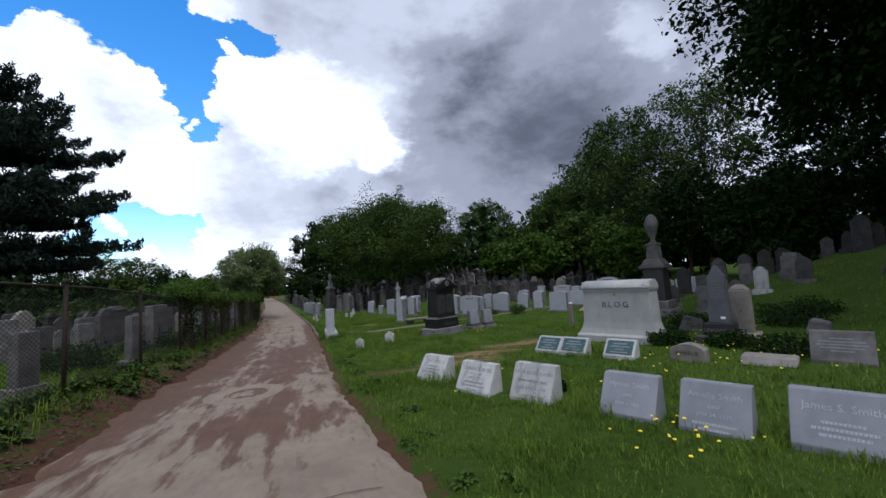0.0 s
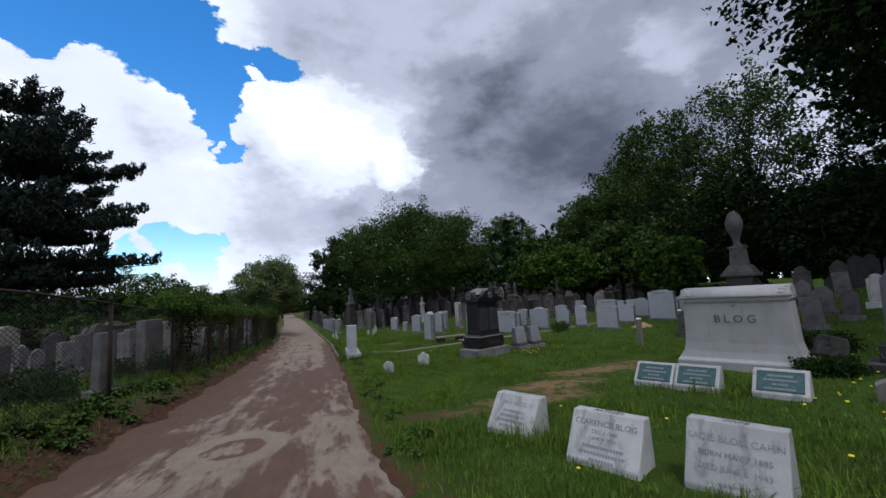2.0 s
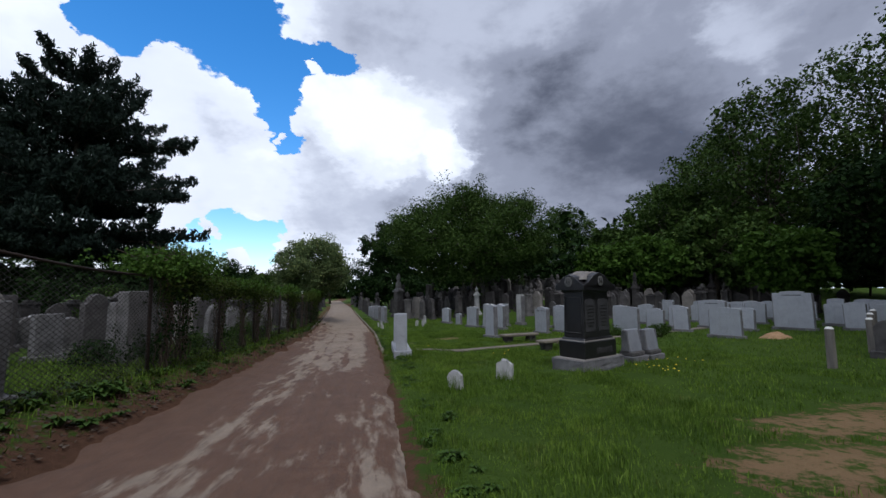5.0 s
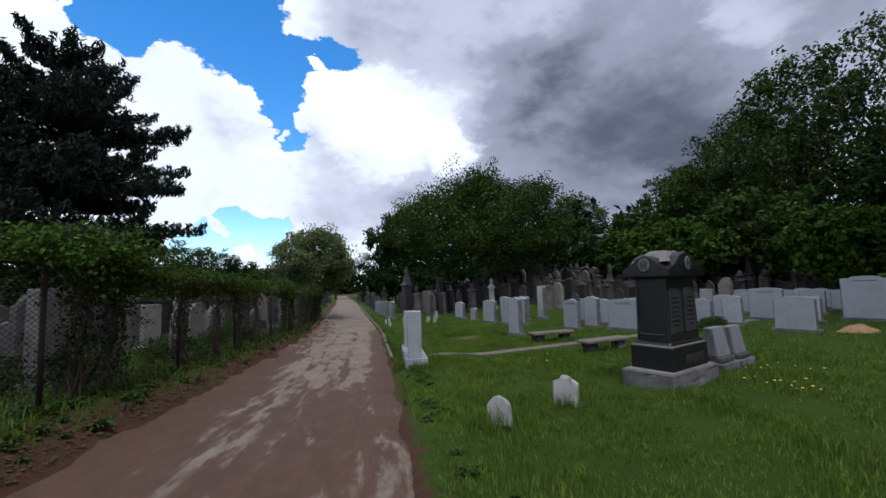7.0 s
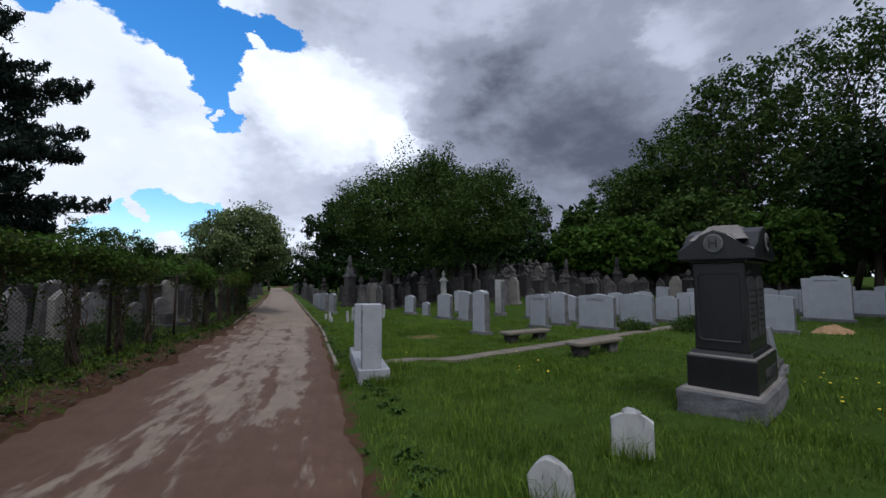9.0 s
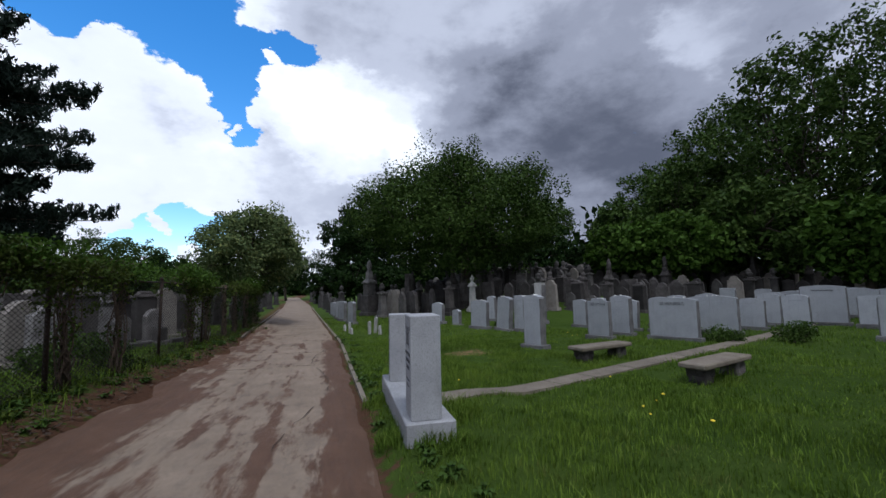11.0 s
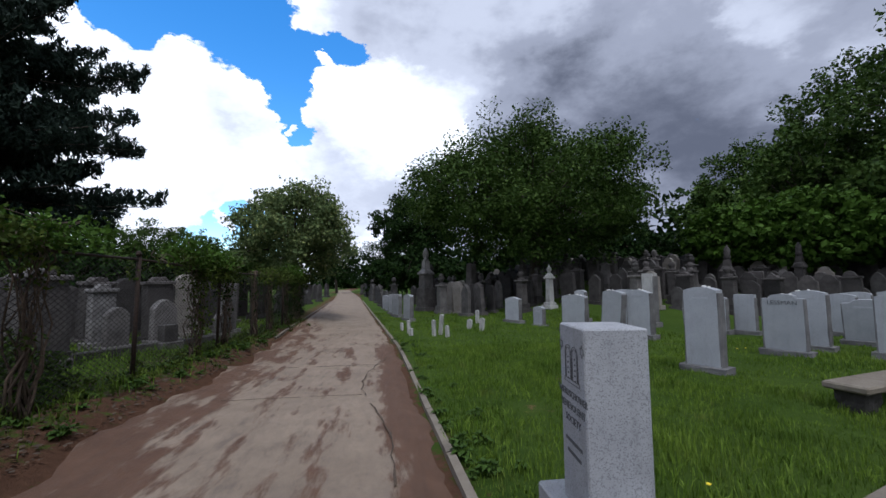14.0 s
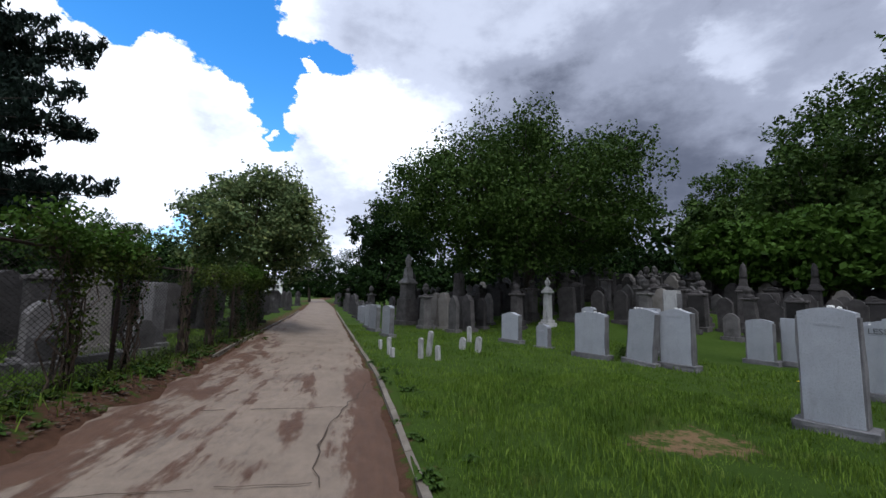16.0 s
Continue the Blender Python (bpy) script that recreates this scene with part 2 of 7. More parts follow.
def road_mat():
    """Worn grey asphalt, half under brown silt that traffic has dragged into streaks."""
    m, n, l, b = shader("silted_asphalt", 0.9, 0, 0.25)
    stones = noise_fac(n, l, 120, 3, 0.7, 0.35, 0.75)
    worn = noise_fac(n, l, 1.3, 5, 0.6, 0.3, 0.7)
    asphalt = blend(n, l, worn, (0.190, 0.143, 0.105), (0.275, 0.212, 0.158))
    asphalt = blend(n, l, blend_fac(n, l, noise_fac(n, l, 9, 8, 0.75, 0.45, 0.75, (1, 0.5, 1), 2.0), 0.55), asphalt, (0.115, 0.09, 0.072))
    asphalt = blend(n, l, blend_fac(n, l, noise_fac(n, l, 2.6, 8, 0.7, 0.56, 0.66, (1.4, 0.35, 1), 7.0), 0.5), asphalt, (0.105, 0.08, 0.064))
    asphalt = blend(n, l, blend_fac(n, l, stones, 0.55), asphalt, (0.10, 0.09, 0.082))
    silt = blend(n, l, noise_fac(n, l, 3.5, 5, 0.6, 0.3, 0.7), (0.086, 0.044, 0.026), (0.122, 0.065, 0.040))
    silt = blend(n, l, blend_fac(n, l, noise_fac(n, l, 16, 8, 0.75, 0.5, 0.72), 0.4), silt, (0.145, 0.100, 0.073))
    silt = blend(n, l, blend_fac(n, l, noise_fac(n, l, 5, 9, 0.75, 0.48, 0.62, (2.4, 0.3, 1), 13.0), 0.5), silt, (0.062, 0.036, 0.024))
    silt = blend(n, l, blend_fac(n, l, stones, 0.5), silt, (0.05, 0.032, 0.023))
    at = n.new("ShaderNodeAttribute")
    at.attribute_name = "silt"
    streak = noise_fac(n, l, 2.3, 9, 0.66, 0.0, 1.0, (1.9, 0.42, 1), 5.0)
    blot = noise_fac(n, l, 1.1, 6, 0.6, 0.0, 1.0, (1, 0.7, 1), 9.0)
    s1 = n.new("ShaderNodeMath")
    s1.operation = "MULTIPLY_ADD"
    l.new(streak, s1.inputs[0])
    s1.inputs[1].default_value = 1.75
    l.new(at.outputs["Fac"], s1.inputs[2])
    s2 = n.new("ShaderNodeMath")
    s2.operation = "MULTIPLY_ADD"
    l.new(blot, s2.inputs[0])
    s2.inputs[1].default_value = 0.75
    l.new(s1.outputs[0], s2.inputs[2])
    mr = n.new("ShaderNodeMapRange")
    mr.inputs[1].default_value, mr.inputs[2].default_value = 1.61, 1.80
    l.new(s2.outputs[0], mr.inputs[0])
    l.new(blend(n, l, mr.outputs[0], asphalt, silt), b.inputs["Base Color"])
    rr = n.new("ShaderNodeMapRange")
    rr.inputs[3].default_value, rr.inputs[4].default_value = 0.92, 0.72
    l.new(mr.outputs[0], rr.inputs[0])
    l.new(rr.outputs[0], b.inputs["Roughness"])
    hh = n.new("ShaderNodeMath")
    hh.operation = "ADD"
    l.new(stones, hh.inputs[0])
    l.new(mr.outputs[0], hh.inputs[1])
    relief(n, l, b, hh.outputs[0], 0.5, 0.008)
    return m


def grass_mat():
    """Blades: each its own green, in broad patches of yellower and deeper turf."""
    m, n, l, b = shader("grass_blades", 0.7, 0, 0.05)
    g = n.new("ShaderNodeNewGeometry")
    cr = n.new("ShaderNodeValToRGB")
    cr.color_ramp.elements[0].color, cr.color_ramp.elements[1].color = (0.034, 0.066, 0.006, 1), (0.165, 0.235, 0.040, 1)
    e = cr.color_ramp.elements.new(0.6)
    e.color = (0.085, 0.148, 0.016, 1)
    l.new(g.outputs["Random Per Island"], cr.inputs[0])
    col = blend(n, l, blend_fac(n, l, noise_fac(n, l, 0.45, 5, 0.65, 0.42, 0.62), 0.65), cr.outputs[0], (0.135, 0.200, 0.026))
    col = blend(n, l, blend_fac(n, l, noise_fac(n, l, 0.9, 6, 0.7, 0.48, 0.68, (1, 1, 1), 6.0), 0.75), col, (0.036, 0.068, 0.009))
    col = blend(n, l, blend_fac(n, l, noise_fac(n, l, 1.7, 6, 0.7, 0.58, 0.7, (1, 1, 1), 11.0), 0.55), col, (0.16, 0.15, 0.06))
    col = blend(n, l, blend_fac(n, l, noise_fac(n, l, 4.5, 5, 0.65, 0.46, 0.64, (1, 1, 1), 17.0), 0.6), col, (0.032, 0.060, 0.008))
    col = blend(n, l, blend_fac(n, l, noise_fac(n, l, 6.5, 4, 0.65, 0.55, 0.68, (1, 1, 1), 23.0), 0.5), col, (0.18, 0.245, 0.048))
    l.new(col, b.inputs["Base Color"])
    tr = n.new("ShaderNodeBsdfTranslucent")
    l.new(col, tr.inputs["Color"])
    mx = n.new("ShaderNodeMixShader")
    mx.inputs[0].default_value = 0.22
    l.new(b.outputs[0], mx.inputs[1])
    l.new(tr.outputs[0], mx.inputs[2])
    l.new(mx.outputs[0], n["Material Output"].inputs["Surface"])
    return m


M_GROUND, M_ROAD = ground_mat(), road_mat()
M_PALE = stone_mat("pale_granite", (0.265, 0.275, 0.30), (0.325, 0.335, 0.36), (0.13, 0.135, 0.15), 0.6, (0.15, 0.15, 0.155), 0.35, 0.65, 0.2, 110)
M_ROCK = stone_mat("rock_faced_granite", (0.075, 0.071, 0.074), (0.175, 0.169, 0.174), (0.08, 0.08, 0.09), 0.6, (0.1, 0.1, 0.1), 0.4, 0.85, 1.0, 60)
M_MARBLE = stone_mat("weathered_marble", (0.27, 0.266, 0.262), (0.40, 0.395, 0.385), (0.2, 0.19, 0.18), 0.25, (0.05, 0.048, 0.045), 0.75, 0.7, 0.35)
M_BLOG = stone_mat("family_granite", (0.29, 0.285, 0.28), (0.35, 0.345, 0.34), (0.22, 0.21, 0.2), 0.35, (0.17, 0.16, 0.15), 0.4, 0.75, 0.2)
M_SLATEGREY = stone_mat("blue_grey_granite", (0.135, 0.14, 0.16), (0.195, 0.20, 0.22), (0.09, 0.09, 0.10), 0.4, (0.09, 0.09, 0.1), 0.3, 0.65, 0.2)
M_DARK = stone_mat("dark_polished_granite", (0.009, 0.0088, 0.0095), (0.016, 0.0152, 0.016), (0.008, 0.008, 0.009), 0.4, (0.05, 0.046, 0.044), 0.2, 0.36, 0.06)
M_PANEL = stone_mat("frosted_dark_panel", (0.026, 0.025, 0.027), (0.042, 0.04, 0.042), (0.02, 0.02, 0.02), 0.4, (0.03, 0.028, 0.027), 0.3, 0.6, 0.2)
M_CAP = stone_mat("brown_grey_cap_stone", (0.135, 0.12, 0.108), (0.215, 0.195, 0.178), (0.09, 0.08, 0.07), 0.4, (0.07, 0.06, 0.055), 0.4, 0.85, 0.5, 90)
M_SLATEDARK = stone_mat("dark_slate_granite", (0.045, 0.046, 0.054), (0.075, 0.077, 0.088), (0.03, 0.03, 0.035), 0.4, (0.09, 0.085, 0.085), 0.3, 0.55, 0.15)
M_OLD = stone_mat("blackened_sandstone", (0.024, 0.021, 0.021), (0.078, 0.070, 0.069), (0.05, 0.045, 0.042), 0.5, (0.035, 0.032, 0.03), 0.7, 0.9, 0.7, 90, 0.55)
M_OLDGREY = stone_mat("lichen_grey_stone", (0.040, 0.037, 0.037), (0.115, 0.107, 0.105), (0.09, 0.085, 0.08), 0.4, (0.045, 0.04, 0.038), 0.65, 0.9, 0.6, 90, 0.5)
M_CONCRETE = stone_mat("old_concrete", (0.105, 0.086, 0.067), (0.19, 0.163, 0.130), (0.11, 0.10, 0.085), 0.45, (0.11, 0.085, 0.065), 0.5, 0.9, 0.6, 60)
M_BRONZE = plain_mat("verdigris_bronze", (0.022, 0.050, 0.054), (0.05, 0.105, 0.105), 25, 0.5, 0.3, 0.4)
M_ENGRAVE = plain_mat("cut_letter_grey", (0.06, 0.062, 0.068), (0.10, 0.103, 0.11), 30, 0.9)
M_GATE = stone_mat("speckled_grey_granite", (0.25, 0.255, 0.275), (0.33, 0.335, 0.355), (0.085, 0.087, 0.096), 0.75, (0.12, 0.118, 0.12), 0.45, 0.7, 0.3, 130)
M_OLDPALE = stone_mat("pale_lichened_stone", (0.075, 0.070, 0.071), (0.21, 0.20, 0.20), (0.09, 0.085, 0.08), 0.5, (0.06, 0.055, 0.05), 0.75, 0.9, 0.6, 90, 0.25)
M_RAISED = plain_mat("raised_letter_stone", (0.085, 0.082, 0.08), (0.13, 0.126, 0.122), 30, 0.85)
M_RUST = plain_mat("rusty_steel", (0.018, 0.013, 0.011), (0.046, 0.028, 0.021), 30, 0.85, 0.3)
M_WIRE = plain_mat("dull_rusted_wire", (0.012, 0.009, 0.008), (0.034, 0.029, 0.026), 20, 0.85, 0.0)
M_BARK = plain_mat("bark", (0.035, 0.028, 0.022), (0.085, 0.068, 0.052), 14, 0.95, 0, 0.9, (1, 1, 0.25))
M_WOOD = plain_mat("grey_post_wood", (0.10, 0.09, 0.08), (0.19, 0.17, 0.15), 10, 0.9, 0, 0.7, (1, 1, 0.15))
M_VINE = plain_mat("dead_vine", (0.04, 0.028, 0.02), (0.10, 0.07, 0.05), 20, 0.95)
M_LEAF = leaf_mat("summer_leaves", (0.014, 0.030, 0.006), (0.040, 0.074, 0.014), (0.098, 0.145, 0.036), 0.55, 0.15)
# near-black copy of the leaf colour, with crown shade put into it
M_LEAFDARK = leaf_mat("shade_toned_leaves", (0.005, 0.012, 0.003), (0.012, 0.028, 0.006), (0.030, 0.058, 0.012), 0.65, 0.06)
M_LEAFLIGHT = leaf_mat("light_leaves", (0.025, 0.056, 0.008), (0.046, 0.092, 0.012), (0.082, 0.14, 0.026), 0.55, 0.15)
M_LOCUST = leaf_mat("grey_green_leaves", (0.045, 0.075, 0.028), (0.11, 0.155, 0.062), (0.26, 0.28, 0.10), 0.45, 0.25)
M_PINE = leaf_mat("pine_needles", (0.007, 0.013, 0.010), (0.015, 0.025, 0.019), (0.034, 0.050, 0.036), 0.65, 0.08)
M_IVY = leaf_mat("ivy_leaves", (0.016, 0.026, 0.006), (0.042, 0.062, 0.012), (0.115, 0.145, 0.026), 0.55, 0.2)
M_GRASS = grass_mat()
M_WEED = leaf_mat("broad_weed_leaves", (0.020, 0.044, 0.008), (0.042, 0.078, 0.015), (0.085, 0.125, 0.030), 0.5, 0.12)
M_YELLOW = plain_mat("dandelion_yellow", (0.75, 0.55, 0.02), (0.85, 0.65, 0.05), 40, 0.7)
M_SIDING = plain_mat("white_siding", (0.62, 0.62, 0.60), (0.75, 0.75, 0.73), 3, 0.8)
M_ROOF = plain_mat("grey_shingle", (0.16, 0.15, 0.15), (0.25, 0.24, 0.23), 6, 0.9)
M_GLASS = plain_mat("dark_window", (0.03, 0.035, 0.04), (0.05, 0.055, 0.06), 2, 0.15)
M_WHITE = plain_mat("white_pebble", (0.62, 0.61, 0.58), (0.72, 0.71, 0.68), 40, 0.7)
M_SAND = plain_mat("heaped_orange_soil", (0.26, 0.15, 0.075), (0.36, 0.225, 0.12), 8, 0.95, 0, 0.8)


# ---- ground ----
def smooth(a, b, v):
    v = np.clip((np.asarray(v, float) - a) / (b - a), 0, 1)
    return v * v * (3 - 2 * v)


ROAD_Y = (-60, -10, 0, 4.7, 9.5, 12, 17, 21.6, 30, 45, 70, 120, 400)
ROAD_Z = (1.6, 0.35, 0, -0.34, -0.5, -0.66, -0.89, -1.05, -1.2, -1.25, -1.3, -1.3, -1.0)


def land(x, y):
    x, y = np.asarray(x, float), np.asarray(y, float)
    z = np.interp(y, ROAD_Y, ROAD_Z)
    z = z + smooth(11.5, 34, x) * 3.7 * (1 - 0.88 * smooth(11, 23, y)) * (1 - smooth(60, 120, np.abs(x)) * 0.5)
    z = z + smooth(33, 48, y) * smooth(4, 13, x) * 1.8 * (1 - smooth(90, 200, y))
    z = z - 0.08 * smooth(1.5, 4, x) * (1 - smooth(2.5, 5, y))
    z = z + 0.05 * (1 - smooth(1.2, 3, np.hypot(x - 2.8, y - 6.5))) + 0.07 * (1 - smooth(1.2, 4, np.hypot(x - 5.1, y - 16.2)))
    z = z + 0.12 * (1 - smooth(0.9, 2.2, np.hypot(x - 1.0, (y - 19.9) * 0.7))) * smooth(0.2, 0.65, x)
    bank = np.interp(y, (-10, 14, 20, 26, 33, 38, 60), (0.42, 0.42, 0.36, 0.27, 0.22, 0.19, 0.1))
    z = z + bank * smooth(2.7, 4.1, -x)
    return z


def land_z(x, y):
    return float(land(x, y))


def road_left(y):
    return np.interp(y, (-60, 0, 8, 30, 50, 70, 120), (-1.9, -2.75, -3.05, -3.45, -5.1, -7.0, -13.0))


def road_right(y):
    return np.interp(y, (-60, 0, 4, 8, 20, 30, 50, 70, 120), (1.6, 1.05, 0.8, 0.45, 0.22, -0.2, -2.1, -4.0, -10.0))


def fence_x(y):
    return float(np.interp(y, (-10, 8, 12, 38, 60), (-3.75, -3.85, -4.02, -4.3, -5.4)))


def lane(x, y):
    """How far across the brick-wide concrete strip that leaves the gate stones; 0 on its centre line."""
    px, py = x - 1.0, y - 20.55
    return px * -0.363 + py * 0.932, px * 0.932 + py * 0.363


def bare_at(x, y):
    """Soil and straw showing through the turf, 0 to 1."""
    x, y = np.asarray(x, float), np.asarray(y, float)
    side = x - road_right(y)
    b = 0.60 * (1 - smooth(0.0, 0.55, side)) * (side > -1)
    left = road_left(y) - x
    b = np.maximum(b, (0.75 - 0.3 * smooth(0.2, 0.9, left)) * (left > -1) * (1 - smooth(0.75, 1.15, left)))
    b = np.where((side < 0) & (left < 0), 1.0, b)

    def spot(cx, cy, rx, ry, k):
        return k * (1 - smooth(0.2, 1.25, np.hypot((x - cx) / rx, (y - cy) / ry)))
    st = np.maximum.reduce([spot(6.0, 11.3, 2.4, 1.0, 0.72), spot(4.3, 10.2, 1.9, 1.0, 0.72), spot(3.4, 9.2, 2.0, 0.9, 0.66), spot(7.3, 11.9, 1.4, 0.7, 0.6), spot(3.3, 25.8, 1.3, 0.8, 0.64), spot(1.5, 24.2, 0.5, 0.4, 0.45)])
    b = np.maximum.reduce([b, st, spot(1.7, 9.0, 1.7, 0.7, 0.62), spot(0.85, 6.5, 0.45, 1.2, 0.5)])
    return b, st


def link_mesh(name, verts, faces, material=None, smooth_shade=False):
    me = bpy.data.meshes.new(name)
    me.from_pydata(verts if isinstance(verts, list) else verts.tolist(), [], faces if isinstance(faces, list) else faces.tolist())
    if material:
        me.materials.append(material)
    if smooth_shade:
        me.polygons.foreach_set("use_smooth", [True] * len(me.polygons))
    me.update()
    return me


def sheet(xs, ys, height):
    gx, gy = np.meshgrid(xs, ys)
    v = np.stack([gx, gy, height(gx, gy)], -1).reshape(-1, 3)
    nx, ny = len(xs), len(ys)
    i = (np.arange(ny - 1)[:, None] * nx + np.arange(nx - 1)[None, :]).ravel()
    return v, np.stack([i, i + 1, i + nx + 1, i + nx], -1)


def build_ground():
    xs = np.concatenate([np.linspace(-900, -60, 16), np.linspace(-52, -12, 21), np.arange(-11.5, 14.01, 0.2), np.linspace(15, 50, 30), np.linspace(60, 900, 16)])
    ys = np.concatenate([np.linspace(-600, -30, 10), np.arange(-25, -2, 1.5), np.arange(-1.5, 34.01, 0.2), np.arange(34.5, 70, 0.75), np.linspace(75, 900, 24)])

    def height(x, y):
        r = 0.025 * np.sin(3.1 * x + 1.3 * y) * np.sin(2.3 * y - 0.7 * x) + 0.012 * np.sin(7.3 * x + 2) * np.sin(6.1 * y + 1)
        inside = (x > road_left(y) - 0.1) & (x < road_right(y) + 0.1)
        return land(x, y) + np.where(inside, -0.05, r)
    v, f = sheet(xs, ys, height)
    me = link_mesh("ground", v, f, M_GROUND, True)
    b, st = bare_at(v[:, 0], v[:, 1])
    for key, val in (("bare", b), ("straw", st)):
        a = me.attributes.new(key, "FLOAT", "POINT")
        a.data.foreach_set("value", np.ascontiguousarray(val, np.float32))
    return tagged(new("ground", me), "green turf worn to brown soil beside the lane", "ground", kind="structure")


def build_road():
    ys = np.concatenate([np.arange(-40, -2, 1.0), np.arange(-2, 45, 0.15), np.arange(45, 121, 1.5)])
    us = np.linspace(0, 1, 40)
    v = []
    silt = []
    for y in ys:
        lo, hi = float(road_left(y)), float(road_right(y))
        lo += 0.22 * noise.noise((0.0, y * 0.9, 3.0)) + 0.12 * noise.noise((0, y * 3.1, 8)) + 0.05 * noise.noise((0, y * 9, 4))
        hi += 0.14 * noise.noise((5.0, y * 0.9, 1.0)) + 0.06 * noise.noise((5, y * 4, 2))
        for u in us:
            x = lo + (hi - lo) * u
            edge = min(u, 1 - u) * (hi - lo)
            z = land_z(x, y) + 0.02 * min(1, edge / 0.25) - 0.045 * max(0, 1 - edge / 0.2) + 0.012 * noise.noise((x * 1.1, y * 0.8, 0))
            v.append((x, y, z))
            # where the silt lies: a broad tongue down the middle, the two sides, little on the far stretch
            s = 0.30
            s += 0.32 * math.exp(-((x + 0.75) / 0.45) ** 2) * float(1 - smooth(15, 19, y)) * float(smooth(5, 7.5, y))
            s += (0.50 - 0.24 * float(smooth(20, 25, y))) * float(1 - smooth(0.12, 0.38, u)) * float(smooth(6, 9, y))
            s += 0.30 * float(1 - smooth(0.0, 0.3, u)) * float(1 - smooth(6, 9, y))
            s += 0.20 * float(smooth(9, 12, y)) * float(1 - smooth(16, 20, y))
            s += 0.55 * float(smooth(0.80, 0.93, u)) * float(smooth(15, 18, y)) * float(1 - smooth(29, 33, y))
            s -= 0.12 * float(smooth(18, 24, y)) * float(smooth(0.25, 0.4, u)) * float(1 - smooth(0.78, 0.88, u))
            s -= 0.18 * float(1 - smooth(3.0, 6.0, y)) * float(smooth(0.2, 0.45, u))
            s -= 0.22 * float(smooth(33, 40, y))
            s += 0.26 * float(smooth(17, 20, y)) * float(1 - smooth(30, 36, y)) * (math.exp(-((u - 0.42) / 0.05) ** 2) + math.exp(-((u - 0.66) / 0.06) ** 2) + 0.6 * math.exp(-((u - 0.54) / 0.03) ** 2))
            s += 0.30 * math.exp(-((y - 6.4) / 0.7) ** 2) * float(smooth(0.3, 0.5, u))
            d = math.hypot((x + 1.25) / 0.62, (y - 8.7) / 0.72)
            s += -0.9 * math.exp(-((d - 0.85) / 0.16) ** 2) + 0.45 * math.exp(-((d - 0.5) / 0.12) ** 2)
            silt.append(s)
    nx, ny = len(us), len(ys)
    i = (np.arange(ny - 1)[:, None] * nx + np.arange(nx - 1)[None, :]).ravel()
    me = link_mesh("road", v, np.stack([i, i + 1, i + nx + 1, i + nx], -1), M_ROAD, True)
    a = me.attributes.new("silt", "FLOAT", "POINT")
    a.data.foreach_set("value", np.array(silt, np.float32))
    return tagged(new("road", me), "worn grey asphalt lane streaked with brown silt", "road", kind="structure")


ground_ob, road_ob = build_ground(), build_road()


# ---- building helpers ----
def part(name, bm, material, parent, label=""):
    """Links a bmesh, or a mesh, as one mesh object under a thing or under a part."""
    if isinstance(bm, bmesh.types.BMesh):
        me = bpy.data.meshes.new(name)
        bm.to_mesh(me)
        bm.free()
    else:
        me = bm
    if material and not me.materials:
        me.materials.append(material)
    ob = new(name, me)
    if parent:
        ob.parent = parent
    if label:
        tagged(ob, label)
    return ob


def thing(name, label, category, group="", kind=""):
    return tagged(new(name), label, category, group, kind)


def rounded(bm, width, segments=1):
    bmesh.ops.bevel(bm, geom=list(bm.edges), offset=width, segments=segments, affect="EDGES", profile=0.6)
    return bm


def block(w, d, h, z=0.0, x=0.0, y=0.0, taper_w=1.0, taper_d=1.0, bevel=0.008, shift_y=0.0):
    """A cut block standing at z, its top scaled by the tapers and moved by shift_y."""
    bm = bmesh.new()
    lo = [bm.verts.new((x + sx * w / 2, y + sy * d / 2, z)) for sx, sy in ((-1, -1), (1, -1), (1, 1), (-1, 1))]
    hi = [bm.verts.new((x + sx * w / 2 * taper_w, y + shift_y + sy * d / 2 * taper_d, z + h)) for sx, sy in ((-1, -1), (1, -1), (1, 1), (-1, 1))]
    bm.faces.new(lo[::-1])
    bm.faces.new(hi)
    for i in range(4):
        j = (i + 1) % 4
        bm.faces.new((lo[i], lo[j], hi[j], hi[i]))
    if bevel:
        rounded(bm, bevel)
    return bm


def slab_outline(outline, depth, bevel=0.008, y=0.0):
    """A slab of that depth with the outline (x, z) as its front."""
    bm = bmesh.new()
    a = [bm.verts.new((px, y - depth / 2, pz)) for px, pz in outline]
    b = [bm.verts.new((px, y + depth / 2, pz)) for px, pz in outline]
    bm.faces.new(a)
    bm.faces.new(b[::-1])
    for i in range(len(a)):
        j = (i + 1) % len(a)
        bm.faces.new((a[j], a[i], b[i], b[j]))
    if bevel:
        rim = [e for e in bm.edges if len({v.co.y for v in e.verts}) == 1]
        bmesh.ops.bevel(bm, geom=rim, offset=bevel, segments=1, affect="EDGES")
    return bm


def lathe(profile, sides=20, square=0.0):
    """A turned shape from (radius, z) pairs."""
    bm = bmesh.new()
    rings = []
    for r, z in profile:
        ring = []
        for i in range(sides):
            a = 2 * math.pi * i / sides + math.pi / sides
            ring.append(bm.verts.new((r * math.cos(a), r * math.sin(a), z)))
        rings.append(ring)
    for p, q in zip(rings, rings[1:]):
        for i in range(sides):
            j = (i + 1) % sides
            f = bm.faces.new((p[i], p[j], q[j], q[i]))
            f.smooth = sides > 8
    bm.faces.new(rings[0][::-1])
    bm.faces.new(rings[-1])
    return bm


